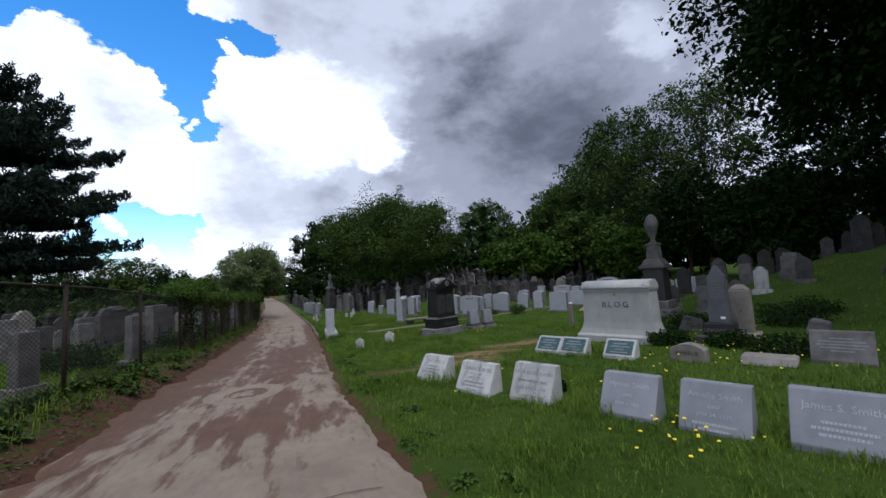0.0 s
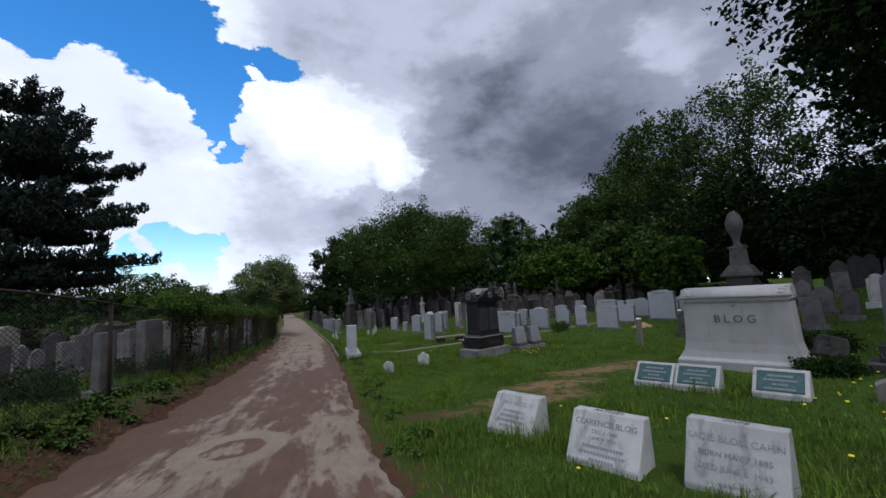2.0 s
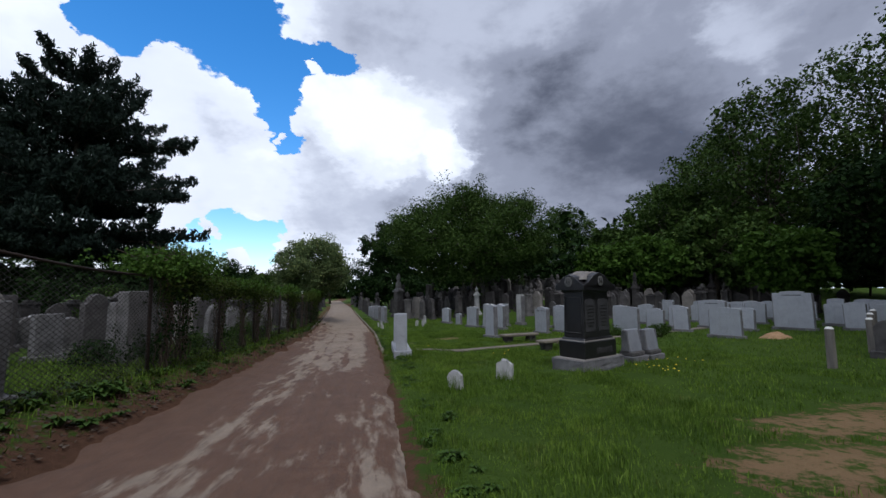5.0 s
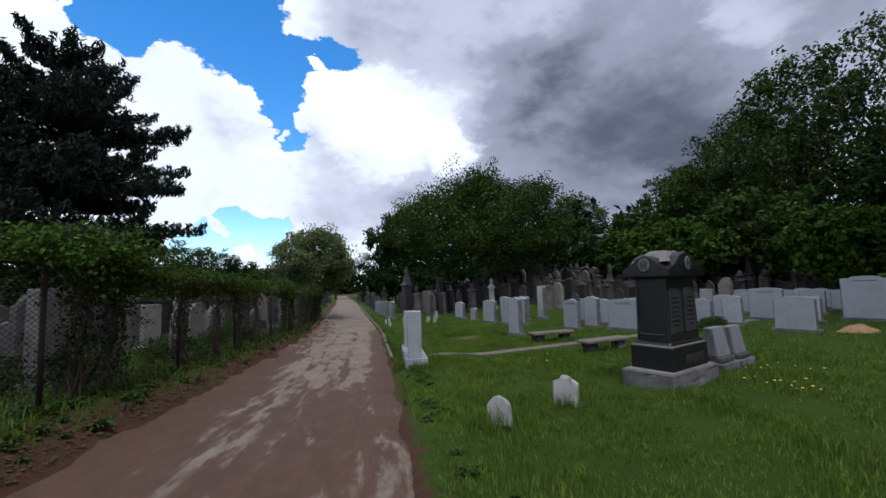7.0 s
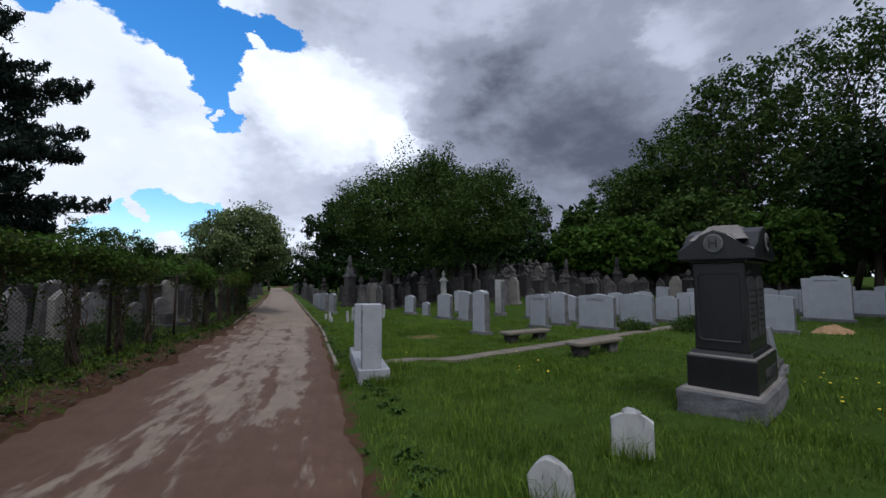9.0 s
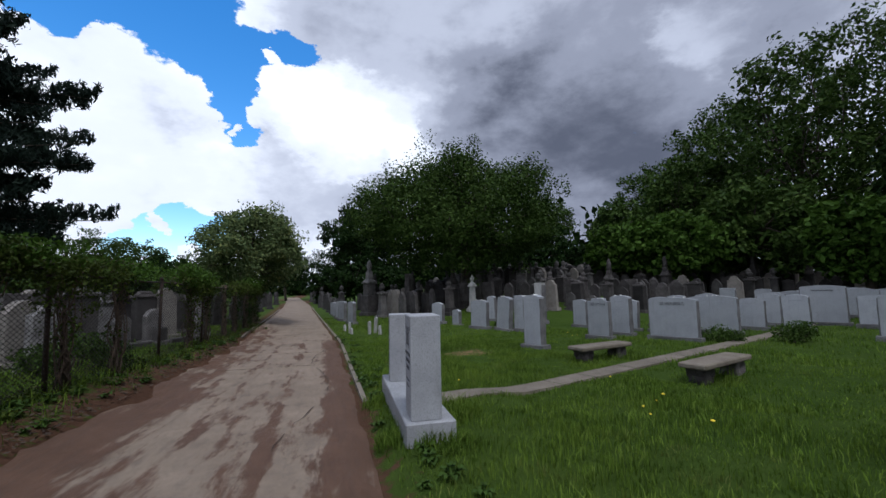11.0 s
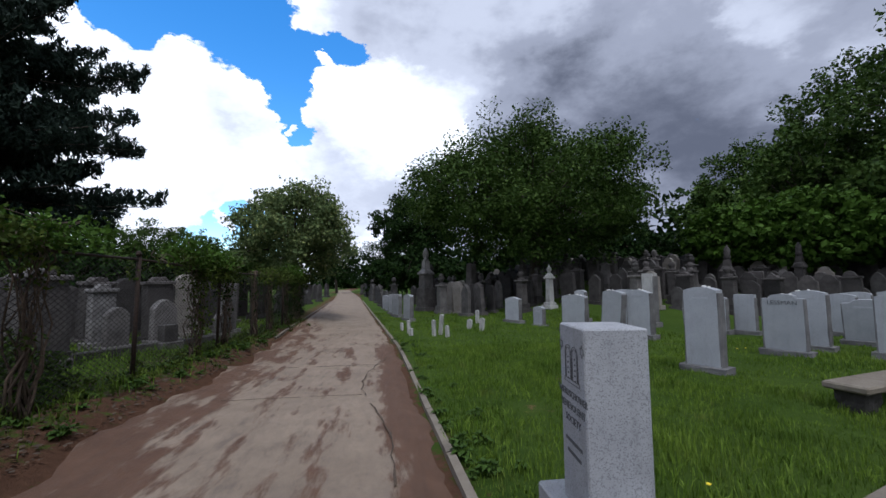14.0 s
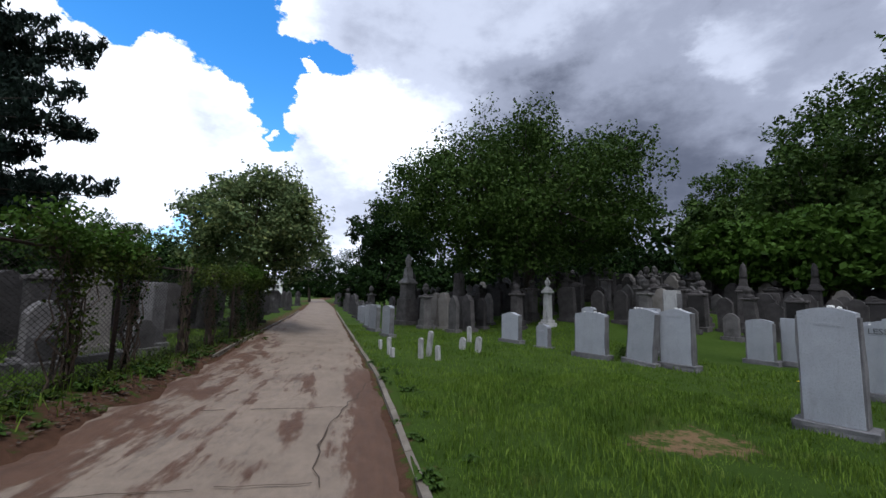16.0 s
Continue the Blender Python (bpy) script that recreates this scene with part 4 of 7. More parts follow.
def broad_tree(height, radius, crown_base, seed, leaf_mat_, leaves=26000, size=0.28, lobes=26, label="", trunk_r=0.3, name="tree", open_=0.0):
    """A broad-leaved tree: forking trunk, limbs out to lobes of foliage, each lobe many sprays of leaves."""
    rng = np.random.default_rng(seed)
    root = thing(name, label, "tree")
    half = (height - crown_base) / 2
    mid = crown_base + half
    paths = [limb((0, 0, -0.3), (0.2 * rng.normal(), 0.2 * rng.normal(), mid), trunk_r, trunk_r * 0.5, rng, 0.06)]
    fork = Vector(paths[0][-1][0])
    centres, spreads = [], []
    for i in range(lobes):
        u = (i + 0.5) / lobes
        a = i * 2.39996 + rng.uniform(-0.4, 0.4)
        zz = 1 - 1.9 * u
        rr = math.sqrt(max(0.12, 1 - zz * zz))
        k = rng.uniform(0.52, 0.86)
        lr = rng.uniform(0.22, 0.36) * (1.15 - 0.35 * k)
        c = Vector((rr * math.cos(a) * radius * k, rr * math.sin(a) * radius * k, mid + zz * half * (0.62 + 0.2 * rng.random())))
        paths.append(limb(fork.lerp(Vector(paths[0][3][0]), rng.uniform(0, 0.8)), c, trunk_r * 0.3, 0.03, rng, 0.16))
        for _ in range(20):
            q = Vector(rng.normal(size=3)).normalized() * rng.uniform(0.35, 1.0)
            p = c + Vector((q.x * radius * lr, q.y * radius * lr, q.z * half * lr * 0.85))
            p.z = max(p.z, crown_base + 0.1 * half * rng.random())
            centres.append(p)
            spreads.append(radius * lr * rng.uniform(0.13, 0.24) * (1 + open_))
        if rng.random() < 0.5:
            tip = c + (c - fork).normalized() * radius * lr * 0.85
            paths.append(limb(c, tip, 0.03, 0.008, rng, 0.2, 3))
            centres.append(tip)
            spreads.append(radius * lr * 0.16)
    inner = int(len(centres) * 0.22 * (1 - open_))
    for _ in range(inner):
        q = Vector(rng.normal(size=3)).normalized() * rng.uniform(0.1, 0.6)
        centres.append(Vector((q.x * radius, q.y * radius, mid + q.z * half)))
        spreads.append(radius * 0.1)
    part("trunk", tube_mesh(paths, 4), M_BARK, root, "grey-brown trunk and limbs")
    per = max(4, leaves // len(centres))
    v, f = leaf_cloud([tuple(c) for c in centres], spreads, per, size, rng, 0.75, level=0.42)
    part("crown", fast_mesh("crown", v, f, leaf_mat_), None, root, "dense crown of leaves")
    return root


def conifer(height, reach, seed, first=3.5, layers=12, name="pine_tree", label=""):
    """A pine: straight trunk, separate tiers of long level limbs, each a flat plate of upturned needle tufts, sky between the tiers."""
    rng = np.random.default_rng(seed)
    root = thing(name, label, "tree")
    paths = [limb((0, 0, -0.3), (0.3, 0, height - 0.6), 0.45, 0.05, rng, 0.01, 10)]
    centres, spreads = [], []
    for k in range(layers):
        u = k / (layers - 1)
        z = first + (height - first - 1.2) * u + 0.35 * math.sin(k * 4.1)
        outline = reach * float(np.interp(u, (0, 0.12, 0.3, 0.55, 0.8, 1), (0.85, 1.0, 0.9, 0.74, 0.62, 0.3))) * (0.94 + 0.14 * math.sin(k * 2.6 + 0.5))
        n = 10 if u < 0.8 else 6
        for j in range(n):
            a = 2 * math.pi * (j + 0.5 * (k % 2)) / n + rng.uniform(-0.3, 0.3)
            length = outline * rng.uniform(0.68, 1.06)
            rise = 0.03 + 0.40 * u * u
            end = Vector((math.cos(a) * length, math.sin(a) * length, z + length * rise + rng.normal() * 0.22))
            paths.append(limb((0, 0, z), end, 0.1 * (1.2 - u), 0.02, rng, 0.04, 5))
            m = int(14 + length * 10)
            side = Vector((-math.sin(a), math.cos(a), 0))
            for q in range(m):
                w = 0.12 + 0.88 * (q + rng.random()) / m
                base = Vector((0, 0, z)).lerp(end, w)
                fan = length * 0.16 * math.sin(math.pi * min(1, w * 0.85 + 0.12))
                tuft = base + side * rng.normal() * fan
                up = rng.normal() * 0.13 + 0.1 + 0.8 * max(0, w - 0.6)
                # a finger of foliage that turns up from the plate
                for step in range(1 if rng.random() < 0.7 else 4):
                    centres.append(tuft + Vector((math.cos(a) * 0.12 * step, math.sin(a) * 0.12 * step, up + 0.22 * step)))
                    spreads.append(0.20 - 0.025 * step)
    for q in range(10):
        centres.append(Vector((rng.normal() * 0.4, rng.normal() * 0.4, height - q * 0.25)))
        spreads.append(0.22)
    part("trunk", tube_mesh(paths, 5), M_BARK, root, "dark straight trunk with level limbs")
    v, f = leaf_cloud([tuple(c) for c in centres], spreads, 8, 0.48, rng, 0.7, -1.3, 3.2)
    part("needles", fast_mesh("needles", v, f, M_PINE), None, root, "dark needle tufts")
    return root


def shrub(radius, height, seed, material, leaves=2500, size=0.08, name="shrub", label="", category="shrub"):
    rng = np.random.default_rng(seed)
    root = thing(name, label, category)
    paths, centres, spreads = [], [], []
    for i in range(26):
        a = rng.uniform(0, 2 * math.pi)
        r = radius * math.sqrt(rng.random())
        c = Vector((math.cos(a) * r, math.sin(a) * r, height * (0.25 + 0.7 * rng.random()) * (1.1 - 0.5 * r / radius)))
        paths.append(limb((c.x * 0.2, c.y * 0.2, -0.05), c, 0.012, 0.004, rng, 0.1, 4))
        centres.append(tuple(c))
        spreads.append(radius * 0.2)
    part("stems", tube_mesh(paths, 4), M_BARK, root)
    v, f = leaf_cloud(centres, spreads, leaves // 26, size, rng, 0.8)
    v[:, 2] = np.maximum(v[:, 2], 0.0)
    part("foliage", fast_mesh("foliage", v, f, material), None, root)
    return root


# ---- vines on the fence ----
IVY_COLUMNS = [(15.8, 0.35, 1.0), (16.5, 0.42, 1.0), (18.7, 0.26, 0.8), (20.6, 0.14, 0.4), (22.3, 0.2, 0.7), (23.8, 0.2, 0.7), (27.8, 0.3, 1.0), (29.2, 0.22, 0.8), (31.3, 0.2, 0.5), (33.0, 0.3, 0.8), (35.2, 0.5, 1.0), (36.4, 0.5, 1.0), (37.4, 0.45, 1.0)]


def ivy_fringe(y):
    """How thickly the vine lies on the top rail, 0 to 1."""
    a = float(smooth(15.0, 15.8, y) * (1 - smooth(23.8, 24.6, y)) + smooth(26.4, 27.2, y) * (1 - smooth(29.5, 30.5, y)) * 0.9 + 0.45 * smooth(30.5, 31, y) + 0.5 * smooth(34, 35, y))
    return min(1.0, a)


def build_ivy():
    rng = np.random.default_rng(11)
    for i, (cy, half, k) in enumerate(IVY_COLUMNS):
        root = thing("vine", "leafy vine climbing a chain-link fence", "vine", "vines on the fence")
        x, z = fence_x(cy), fence_z(cy)
        stems = []
        for s in range(16):
            y0 = cy + rng.normal() * half * 0.4
            y1 = y0 + rng.normal() * 0.2
            stems.append([((x + 0.05 * rng.normal(), y0 + (y1 - y0) * u + 0.06 * rng.normal(), z - 0.05 + 1.95 * u), 0.014 * (1.1 - 0.7 * u)) for u in np.linspace(0, 1, 9)])
        part("woody_stem", tube_mesh(stems, 5), M_VINE, root, "brown woody stems")
        n = int(28 * k * half / 0.4)
        c = np.stack([x + 0.10 * rng.normal(size=n), cy + half * 0.45 * rng.normal(size=n), z + 0.15 + 1.75 * rng.random(n) ** 0.75], -1)
        v, f = leaf_cloud(c, 0.09, 26, 0.06, rng, 1.0, 0.5, 1.35)
        # most columns take the leaf tone that has shade put into its colour
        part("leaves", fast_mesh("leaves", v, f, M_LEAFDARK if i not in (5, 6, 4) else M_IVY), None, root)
    y = 13.6
    k = 0
    while y < 38.0:
        dens = ivy_fringe(y + 1)
        if dens > 0.1:
            root = thing("vine", "mat of ivy lying over the fence rail", "vine", "vines on the fence")
            n = int(125 * dens)
            yy = y + 2 * rng.random(n)
            fx = np.array([fence_x(t) for t in yy])
            fz = np.array([fence_z(t) for t in yy])
            hang = rng.exponential(0.15, n)
            c = np.stack([fx + 0.14 * rng.normal(size=n), yy, fz + 1.93 + 0.07 * np.sin(yy * 3.1) + 0.05 * rng.normal(size=n) - hang], -1)
            v, f = leaf_cloud(c, 0.08, 22, 0.06, rng, 0.8, 0.4, 1.35)
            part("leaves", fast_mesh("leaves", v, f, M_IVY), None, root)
            tw = []
            for s in range(7):
                y0 = y + 2 * rng.random()
                tw.append([((fence_x(y0) + 0.06 * rng.normal(), y0 + 0.5 * u, fence_z(y0) + 1.88 + 0.08 * math.sin(5 * u + s) - 0.3 * u * (s % 2)), 0.007) for u in np.linspace(0, 1, 6)])
            tagged(part("twig", tube_mesh(tw, 4), M_VINE, root), kind="stuff")
        y += 2.0
        k += 1
    for cy, h in ((14.9, 0.3), (15.6, 0.5), (16.3, 0.6), (17.0, 0.4), (19.4, 0.15), (21.2, 0.2), (27.4, 0.4), (24.0, 0.22), (28.4, 0.3), (36.0, 0.4)):
        x, z = fence_x(cy), fence_z(cy) + 1.85
        root = thing("vine", "bright vine shoots rising above the fence", "vine", "vines on the fence")
        n = 60
        c = np.stack([x + 0.2 * rng.normal(size=n), cy + 0.35 * rng.normal(size=n), z + h * rng.random(n)], -1)
        v, f = leaf_cloud(c, 0.09, 20, 0.065, rng, 1.0, 0.2, 1.4)
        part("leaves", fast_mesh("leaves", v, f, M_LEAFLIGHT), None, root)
        part("shoots", tube_mesh([[((x + 0.15 * rng.normal() * u, cy + 0.3 * rng.normal() * u, z - 0.1 + (h + 0.15) * u), 0.006) for u in np.linspace(0, 1, 5)] for _ in range(8)], 4), M_VINE, root)


build_ivy()


# ---- grass, weeds and flowers ----
def blades(xy, height, width, rng, lean=0.5):
    n = len(xy)
    z = land(xy[:, 0], xy[:, 1])
    h = height * rng.uniform(0.55, 1.35, n)
    h = h * (1.0 + 0.45 * np.sin(1.1 * xy[:, 0] + 1.7 * np.sin(0.8 * xy[:, 1])) * np.sin(0.9 * xy[:, 1] + 1.2 * np.sin(1.4 * xy[:, 0])) + 0.3 * np.sin(4.1 * xy[:, 0] + 2.0 * np.sin(3.3 * xy[:, 1])) * np.sin(3.7 * xy[:, 1]))
    a = rng.uniform(0, 2 * math.pi, n)
    t = np.abs(rng.normal(size=n)) * lean * h
    b = a + rng.normal(size=n) * 0.6
    w = width * rng.uniform(0.7, 1.3, n)
    root = np.stack([xy[:, 0], xy[:, 1], z - 0.01], -1)
    side = np.stack([-np.sin(a) * w, np.cos(a) * w, np.zeros(n)], -1)
    out = np.stack([np.cos(b), np.sin(b), np.zeros(n)], -1) * t[:, None]
    up = np.zeros((n, 3))
    up[:, 2] = h
    mid = root + out * 0.3 + up * 0.62
    v = np.stack([root - side, root + side, mid - side * 0.75, mid + side * 0.75, root + out + up * 0.95], 1).reshape(-1, 3)
    i = np.arange(n) * 5
    f = np.concatenate([np.stack([i, i + 1, i + 3], -1), np.stack([i, i + 3, i + 2], -1), np.stack([i + 2, i + 3, i + 4], -1)])
    return v, f


KEEP_CLEAR = []


def sow(x0, x1, y0, y1, n, rng, bare_limit=0.42, clumpy=0.5):
    xy = np.stack([rng.uniform(x0, x1, n), rng.uniform(y0, y1, n)], -1)
    b, _ = bare_at(xy[:, 0], xy[:, 1])
    wav = 0.5 + 0.28 * np.sin(1.7 * xy[:, 0] + 0.6 * np.sin(2.1 * xy[:, 1])) * np.sin(1.3 * xy[:, 1] + 0.8 * np.sin(1.9 * xy[:, 0])) + 0.22 * np.sin(5.3 * xy[:, 0] + 1) * np.sin(4.7 * xy[:, 1])
    keep = (b + 0.3 * (rng.random(n) - 0.5) < bare_limit) & (rng.random(n) < 1 - clumpy + clumpy * wav)
    o, s = lane(xy[:, 0], xy[:, 1])
    keep &= ~((np.abs(o) < 0.24) & (s > 0) & (s < 18))
    for cx, cy, r in KEEP_CLEAR:
        keep &= np.hypot(xy[:, 0] - cx, xy[:, 1] - cy) > r
    return xy[keep]


def build_grass():
    rng = np.random.default_rng(5)
    beds = [("near lawn by the lane", 0.4, 5.0, 1.5, 16, 88000, 0.085, 0.0045), ("near lawn by the gate stones", 0.2, 5.5, 16, 30, 80000, 0.095, 0.0047), ("middle lawn", 5, 11, 3, 30, 62000, 0.085, 0.0072), ("far lawn", 11, 24, 4, 32, 32000, 0.09, 0.010), ("far lawn", -1.9, 9, 30, 44, 30000, 0.09, 0.009)]
    for text, x0, x1, y0, y1, n, h, w in beds:
        v, f = blades(sow(x0, x1, y0, y1, n, rng), h, w, rng)
        tagged(new("grass", fast_mesh("grass", v, f, M_GRASS)), "uneven green mown grass of the " + text, "grass", kind="stuff")
    n = 36000
    xy = np.stack([rng.uniform(-8.5, -3.3, n), rng.uniform(2, 38, n)], -1)
    left = road_left(xy[:, 1]) - xy[:, 0]
    xy = xy[(left > 0.12) & (rng.random(n) < 0.1 + 0.9 * smooth(0.2, 0.8, left))]
    v, f = blades(xy, 0.15, 0.006, rng, 0.6)
    tagged(new("grass", fast_mesh("grass", v, f, M_GRASS)), "long rough grass along and behind the fence", "grass", kind="stuff")
    # taller tufts where the mower misses: round the markers and the gate stones
    pts = []
    for cx, cy, r, k in TUFTS:
        a = rng.uniform(0, 2 * math.pi, k)
        d = r * np.sqrt(rng.random(k))
        pts.append(np.stack([cx + np.cos(a) * d, cy + np.sin(a) * d], -1))
    v, f = blades(np.concatenate(pts), 0.19, 0.004, rng, 0.7)
    tagged(new("grass_tufts", fast_mesh("grass_tufts", v, f, M_GRASS)), "long grass tufts beside the stones", "grass", kind="stuff")


TUFTS = [(0.95, 18.85, 0.3, 500), (0.45, 19.3, 0.2, 250), (1.3, 19.8, 0.3, 350), (0.45, 21.0, 0.25, 250), (8.6, 8.2, 0.35, 260), (4.6, 15.2, 0.4, 350), (3.3, 4.6, 0.4, 300), (3.9, 3.2, 0.5, 400), (2.2, 7.0, 0.4, 300), (1.4, 14.7, 0.25, 160), (2.6, 15.3, 0.25, 160), (6.2, 20.9, 0.6, 400), (6.0, 23.6, 0.6, 350), (3.0, 5.3, 0.3, 250), (5.9, 7.9, 0.5, 300)]


def weed_plant(seed):
    """A low rosette of broad leaves."""
    rng = np.random.default_rng(seed)
    v, f = [(0, 0, 0.005)], []
    for i in range(13):
        a = i * 2.4 + rng.uniform(-0.2, 0.2)
        ln = 0.16 * rng.uniform(0.6, 1.25)
        w = ln * rng.uniform(0.17, 0.27)
        up = rng.uniform(0.3, 1.3)
        d = Vector((math.cos(a), math.sin(a), 0))
        s = Vector((-d.y, d.x, 0))
        q = len(v)
        for u, k in ((0.4, 0.85), (0.72, 1.0), (1.0, 0.1)):
            c = d * ln * u + Vector((0, 0, ln * up * (u - 0.75 * u * u) * 1.5 + 0.01))
            v += [tuple(c - s * w * k + Vector((0, 0, 0.02 * k))), tuple(c), tuple(c + s * w * k + Vector((0, 0, 0.02 * k)))]
        f += [(0, q, q + 1), (0, q + 1, q + 2)]
        for r in range(2):
            b = q + 3 * r
            f += [(b, b + 1, b + 4, b + 3), (b + 1, b + 2, b + 5, b + 4)]
    return link_mesh("weed", v, f, M_WEED, True)


def build_weeds():
    rng = np.random.default_rng(21)
    kinds = [weed_plant(s) for s in range(4)]
    for i in range(290):
        y = 3.5 + 33 * rng.random() ** 1.1
        left = 0.12 + 0.95 * rng.random() ** 0.7
        x = float(road_left(y)) - left
        s = rng.uniform(0.35, 1.0) * (1.45 if y < 14 and left > 0.5 else 1.0)
        ob = tagged(new("weed", kinds[i % 4]), "broad-leaved green weed on the soil verge", "weed", "weeds along the fence")
        ob.matrix_world = pose(x, y, land_z(x, y) + 0.0, 0, 0, rng.uniform(0, 360)) @ Matrix.Scale(s, 4)
    # dead leaves and crumbs of bark along the foot of the fence
    n = 8500
    y = rng.uniform(2.5, 36, n)
    x = road_left(y) - 0.02 - 1.5 * rng.random(n) ** 1.15
    v, f = leaf_cloud(np.stack([x, y, land(x, y) + 0.018], -1), 0.004, 1, 0.065, rng, 1.0, 0.0, 1.5)
    mid = np.repeat(v.reshape(-1, 4, 3).mean(1), 4, axis=0)
    v[:, 2] = mid[:, 2] + (v[:, 2] - mid[:, 2]) * 0.35
    tagged(new("leaf_litter", fast_mesh("leaf_litter", v, f, M_VINE)), "brown dead leaves strewn along the fence foot", "leaf litter", kind="stuff")
    # rank low growth at the fence foot
    n = 300
    y = rng.uniform(2.5, 37, n)
    x = np.array([fence_x(t) for t in y]) + 0.05 + 0.30 * rng.normal(size=n)
    v, f = leaf_cloud(np.stack([x, y, land(x, y) + 0.05 + 0.16 * rng.random(n) ** 2], -1), 0.06, 18, 0.055, rng, 0.6, 0.2, 1.4)
    tagged(new("ground_ivy", fast_mesh("ground_ivy", v, f, M_IVY)), "green low creeping growth along the fence foot", "undergrowth", kind="stuff")
    for i in range(110):
        y = rng.uniform(3, 32)
        x = float(road_right(y)) + rng.uniform(0.1, 0.7)
        ob = tagged(new("weed", kinds[i % 4]), "low green weed at the lane's dirt edge", "weed", "weeds along the lawn edge")
        ob.matrix_world = pose(x, y, land_z(x, y) + 0.0, 0, 0, rng.uniform(0, 360)) @ Matrix.Scale(rng.uniform(0.3, 0.75), 4)


def dandelion():
    root = thing("dandelion", "yellow dandelion flower on a thin stalk in the grass", "flower", "dandelions in the lawn")
    part("stalk", tube_mesh([[((0, 0, 0), 0.003), ((0.01, 0, 0.08), 0.003), ((0.015, 0.005, 0.14), 0.0025)]], 4), M_WEED, root)
    h = lathe([(0.004, 0.0), (0.018, 0.004), (0.02, 0.01), (0.012, 0.016), (0.003, 0.017)], 9)
    h.transform(Matrix.Translation((0.015, 0.005, 0.138)))
    part("flower_head", h, M_YELLOW, root)
    return root


def build_flowers():
    rng = np.random.default_rng(8)
    spots = [(3.55, 3.2, 0.55, 20), (3.2, 3.4, 0.4, 5), (6.6, 6.3, 1.0, 14), (8.7, 6.6, 1.3, 30), (10.2, 8.5, 1.6, 22), (4.0, 5.4, 1.2, 10), (3.2, 6.9, 0.8, 5), (6.1, 15.0, 0.6, 12), (7.2, 16.6, 1.0, 7), (9, 4.5, 1.5, 18), (4.2, 20, 2.5, 7), (8, 29, 2.0, 4)]
    first = None
    for cx, cy, r, n in spots:
        for _ in range(n):
            x, y = cx + rng.normal() * r * 0.6, cy + rng.normal() * r * 0.6
            m = pose(x, y, land_z(x, y) - 0.01, 0, 0, rng.uniform(0, 360)) @ Matrix.Scale(rng.uniform(0.7, 1.25), 4)
            if first is None:
                first = dandelion()
                first.matrix_world = pose(x, y, land_z(x, y) - 0.01)
            else:
                copy_thing(first, m)


# ---- the family plot by the lane ----
ROW = Vector((math.cos(radians(TURN_ROW)), math.sin(radians(TURN_ROW))))
BACK = Vector((-ROW.y, ROW.x))


def from_left(x, y, w, d):
    """The middle of a stone whose front left corner stands at x, y."""
    return x + ROW.x * w / 2 + BACK.x * d / 2, y + ROW.y * w / 2 + BACK.y * d / 2


def put_left(ob, x, y, w, d, **more):
    cx, cy = from_left(x, y, w, d)
    KEEP_CLEAR.append((cx, cy, min(w, d) / 2))
    return stand(ob, cx, cy, **more)


put_left(slant_marker(0.66, 0.47, 0.40, M_MARBLE, [("MAY BLOG", 0.075, 0.36)], "", "pale weathered marble slant marker in short grass", M_SLATEGREY, (0.30, 0.3, 0.36, 0.42, 0.3)), 1.85, 7.73, 0.66, 0.40, sink=0.04)
put_left(slant_marker(0.70, 0.50, 0.36, M_MARBLE, [("CLARENCE BLOG", 0.078, 0.385), ("DEC. 1 1868", 0.048, 0.325), ("APR. 9 1951", 0.048, 0.27)], "FATHER", "pale marble slant marker with a brown pebble on top", M_SLATEGREY, (0.22, 0.4, 0.45, 0.25)), 2.18, 6.45, 0.70, 0.36, sink=0.05)
put_left(slant_marker(0.68, 0.55, 0.36, M_MARBLE, [("SADIE BLOG CAHN", 0.074, 0.41), ("BORN MAY 7 1885", 0.06, 0.31), ("DIED JUNE 6, 1943", 0.06, 0.22)], "WIFE", "pale marble slant marker with black runs of grime", M_SLATEGREY, (0.14, 0.2)), 2.71, 5.57, 0.68, 0.36, sink=0.06)
put_left(slant_marker(0.66, 0.53, 0.40, M_SLATEGREY, [("Hyman Smith", 0.09, 0.39), ("DIED", 0.05, 0.29), ("NOV. 5, 1930", 0.05, 0.2)], "SON", "grey granite slant marker in long grass", M_PALE), 3.39, 4.44, 0.66, 0.40, sink=0.05)
put_left(slant_marker(0.66, 0.55, 0.36, M_SLATEGREY, [("Amelia Smith", 0.095, 0.40), ("DIED", 0.05, 0.31), ("JAN 24, 1935", 0.06, 0.23)], "MOTHER", "blue-grey granite slant marker among dandelions", M_PALE, (0.16, 0.4, 0.3)), 3.77, 3.61, 0.66, 0.36, sink=0.05)
put_left(slant_marker(0.74, 0.56, 0.36, M_SLATEGREY, [("James S. Smith", 0.095, 0.40)], "SON", "blue-grey granite slant marker among dandelions", M_PALE, (0.30, 0.3, 0.45, 0.35)), 4.22, 2.78, 0.74, 0.36, sink=0.05)

first_plaque = put_left(plaque_marker(), 5.28, 9.2, 0.66, 0.36, sink=0.04)
for px, py in ((5.53, 8.55), (5.98, 7.55)):
    cx, cy = from_left(px, py, 0.66, 0.36)
    copy_thing(first_plaque, pose(cx, cy, land_z(cx, cy) - 0.04, 0, 0, TURN_ROW))


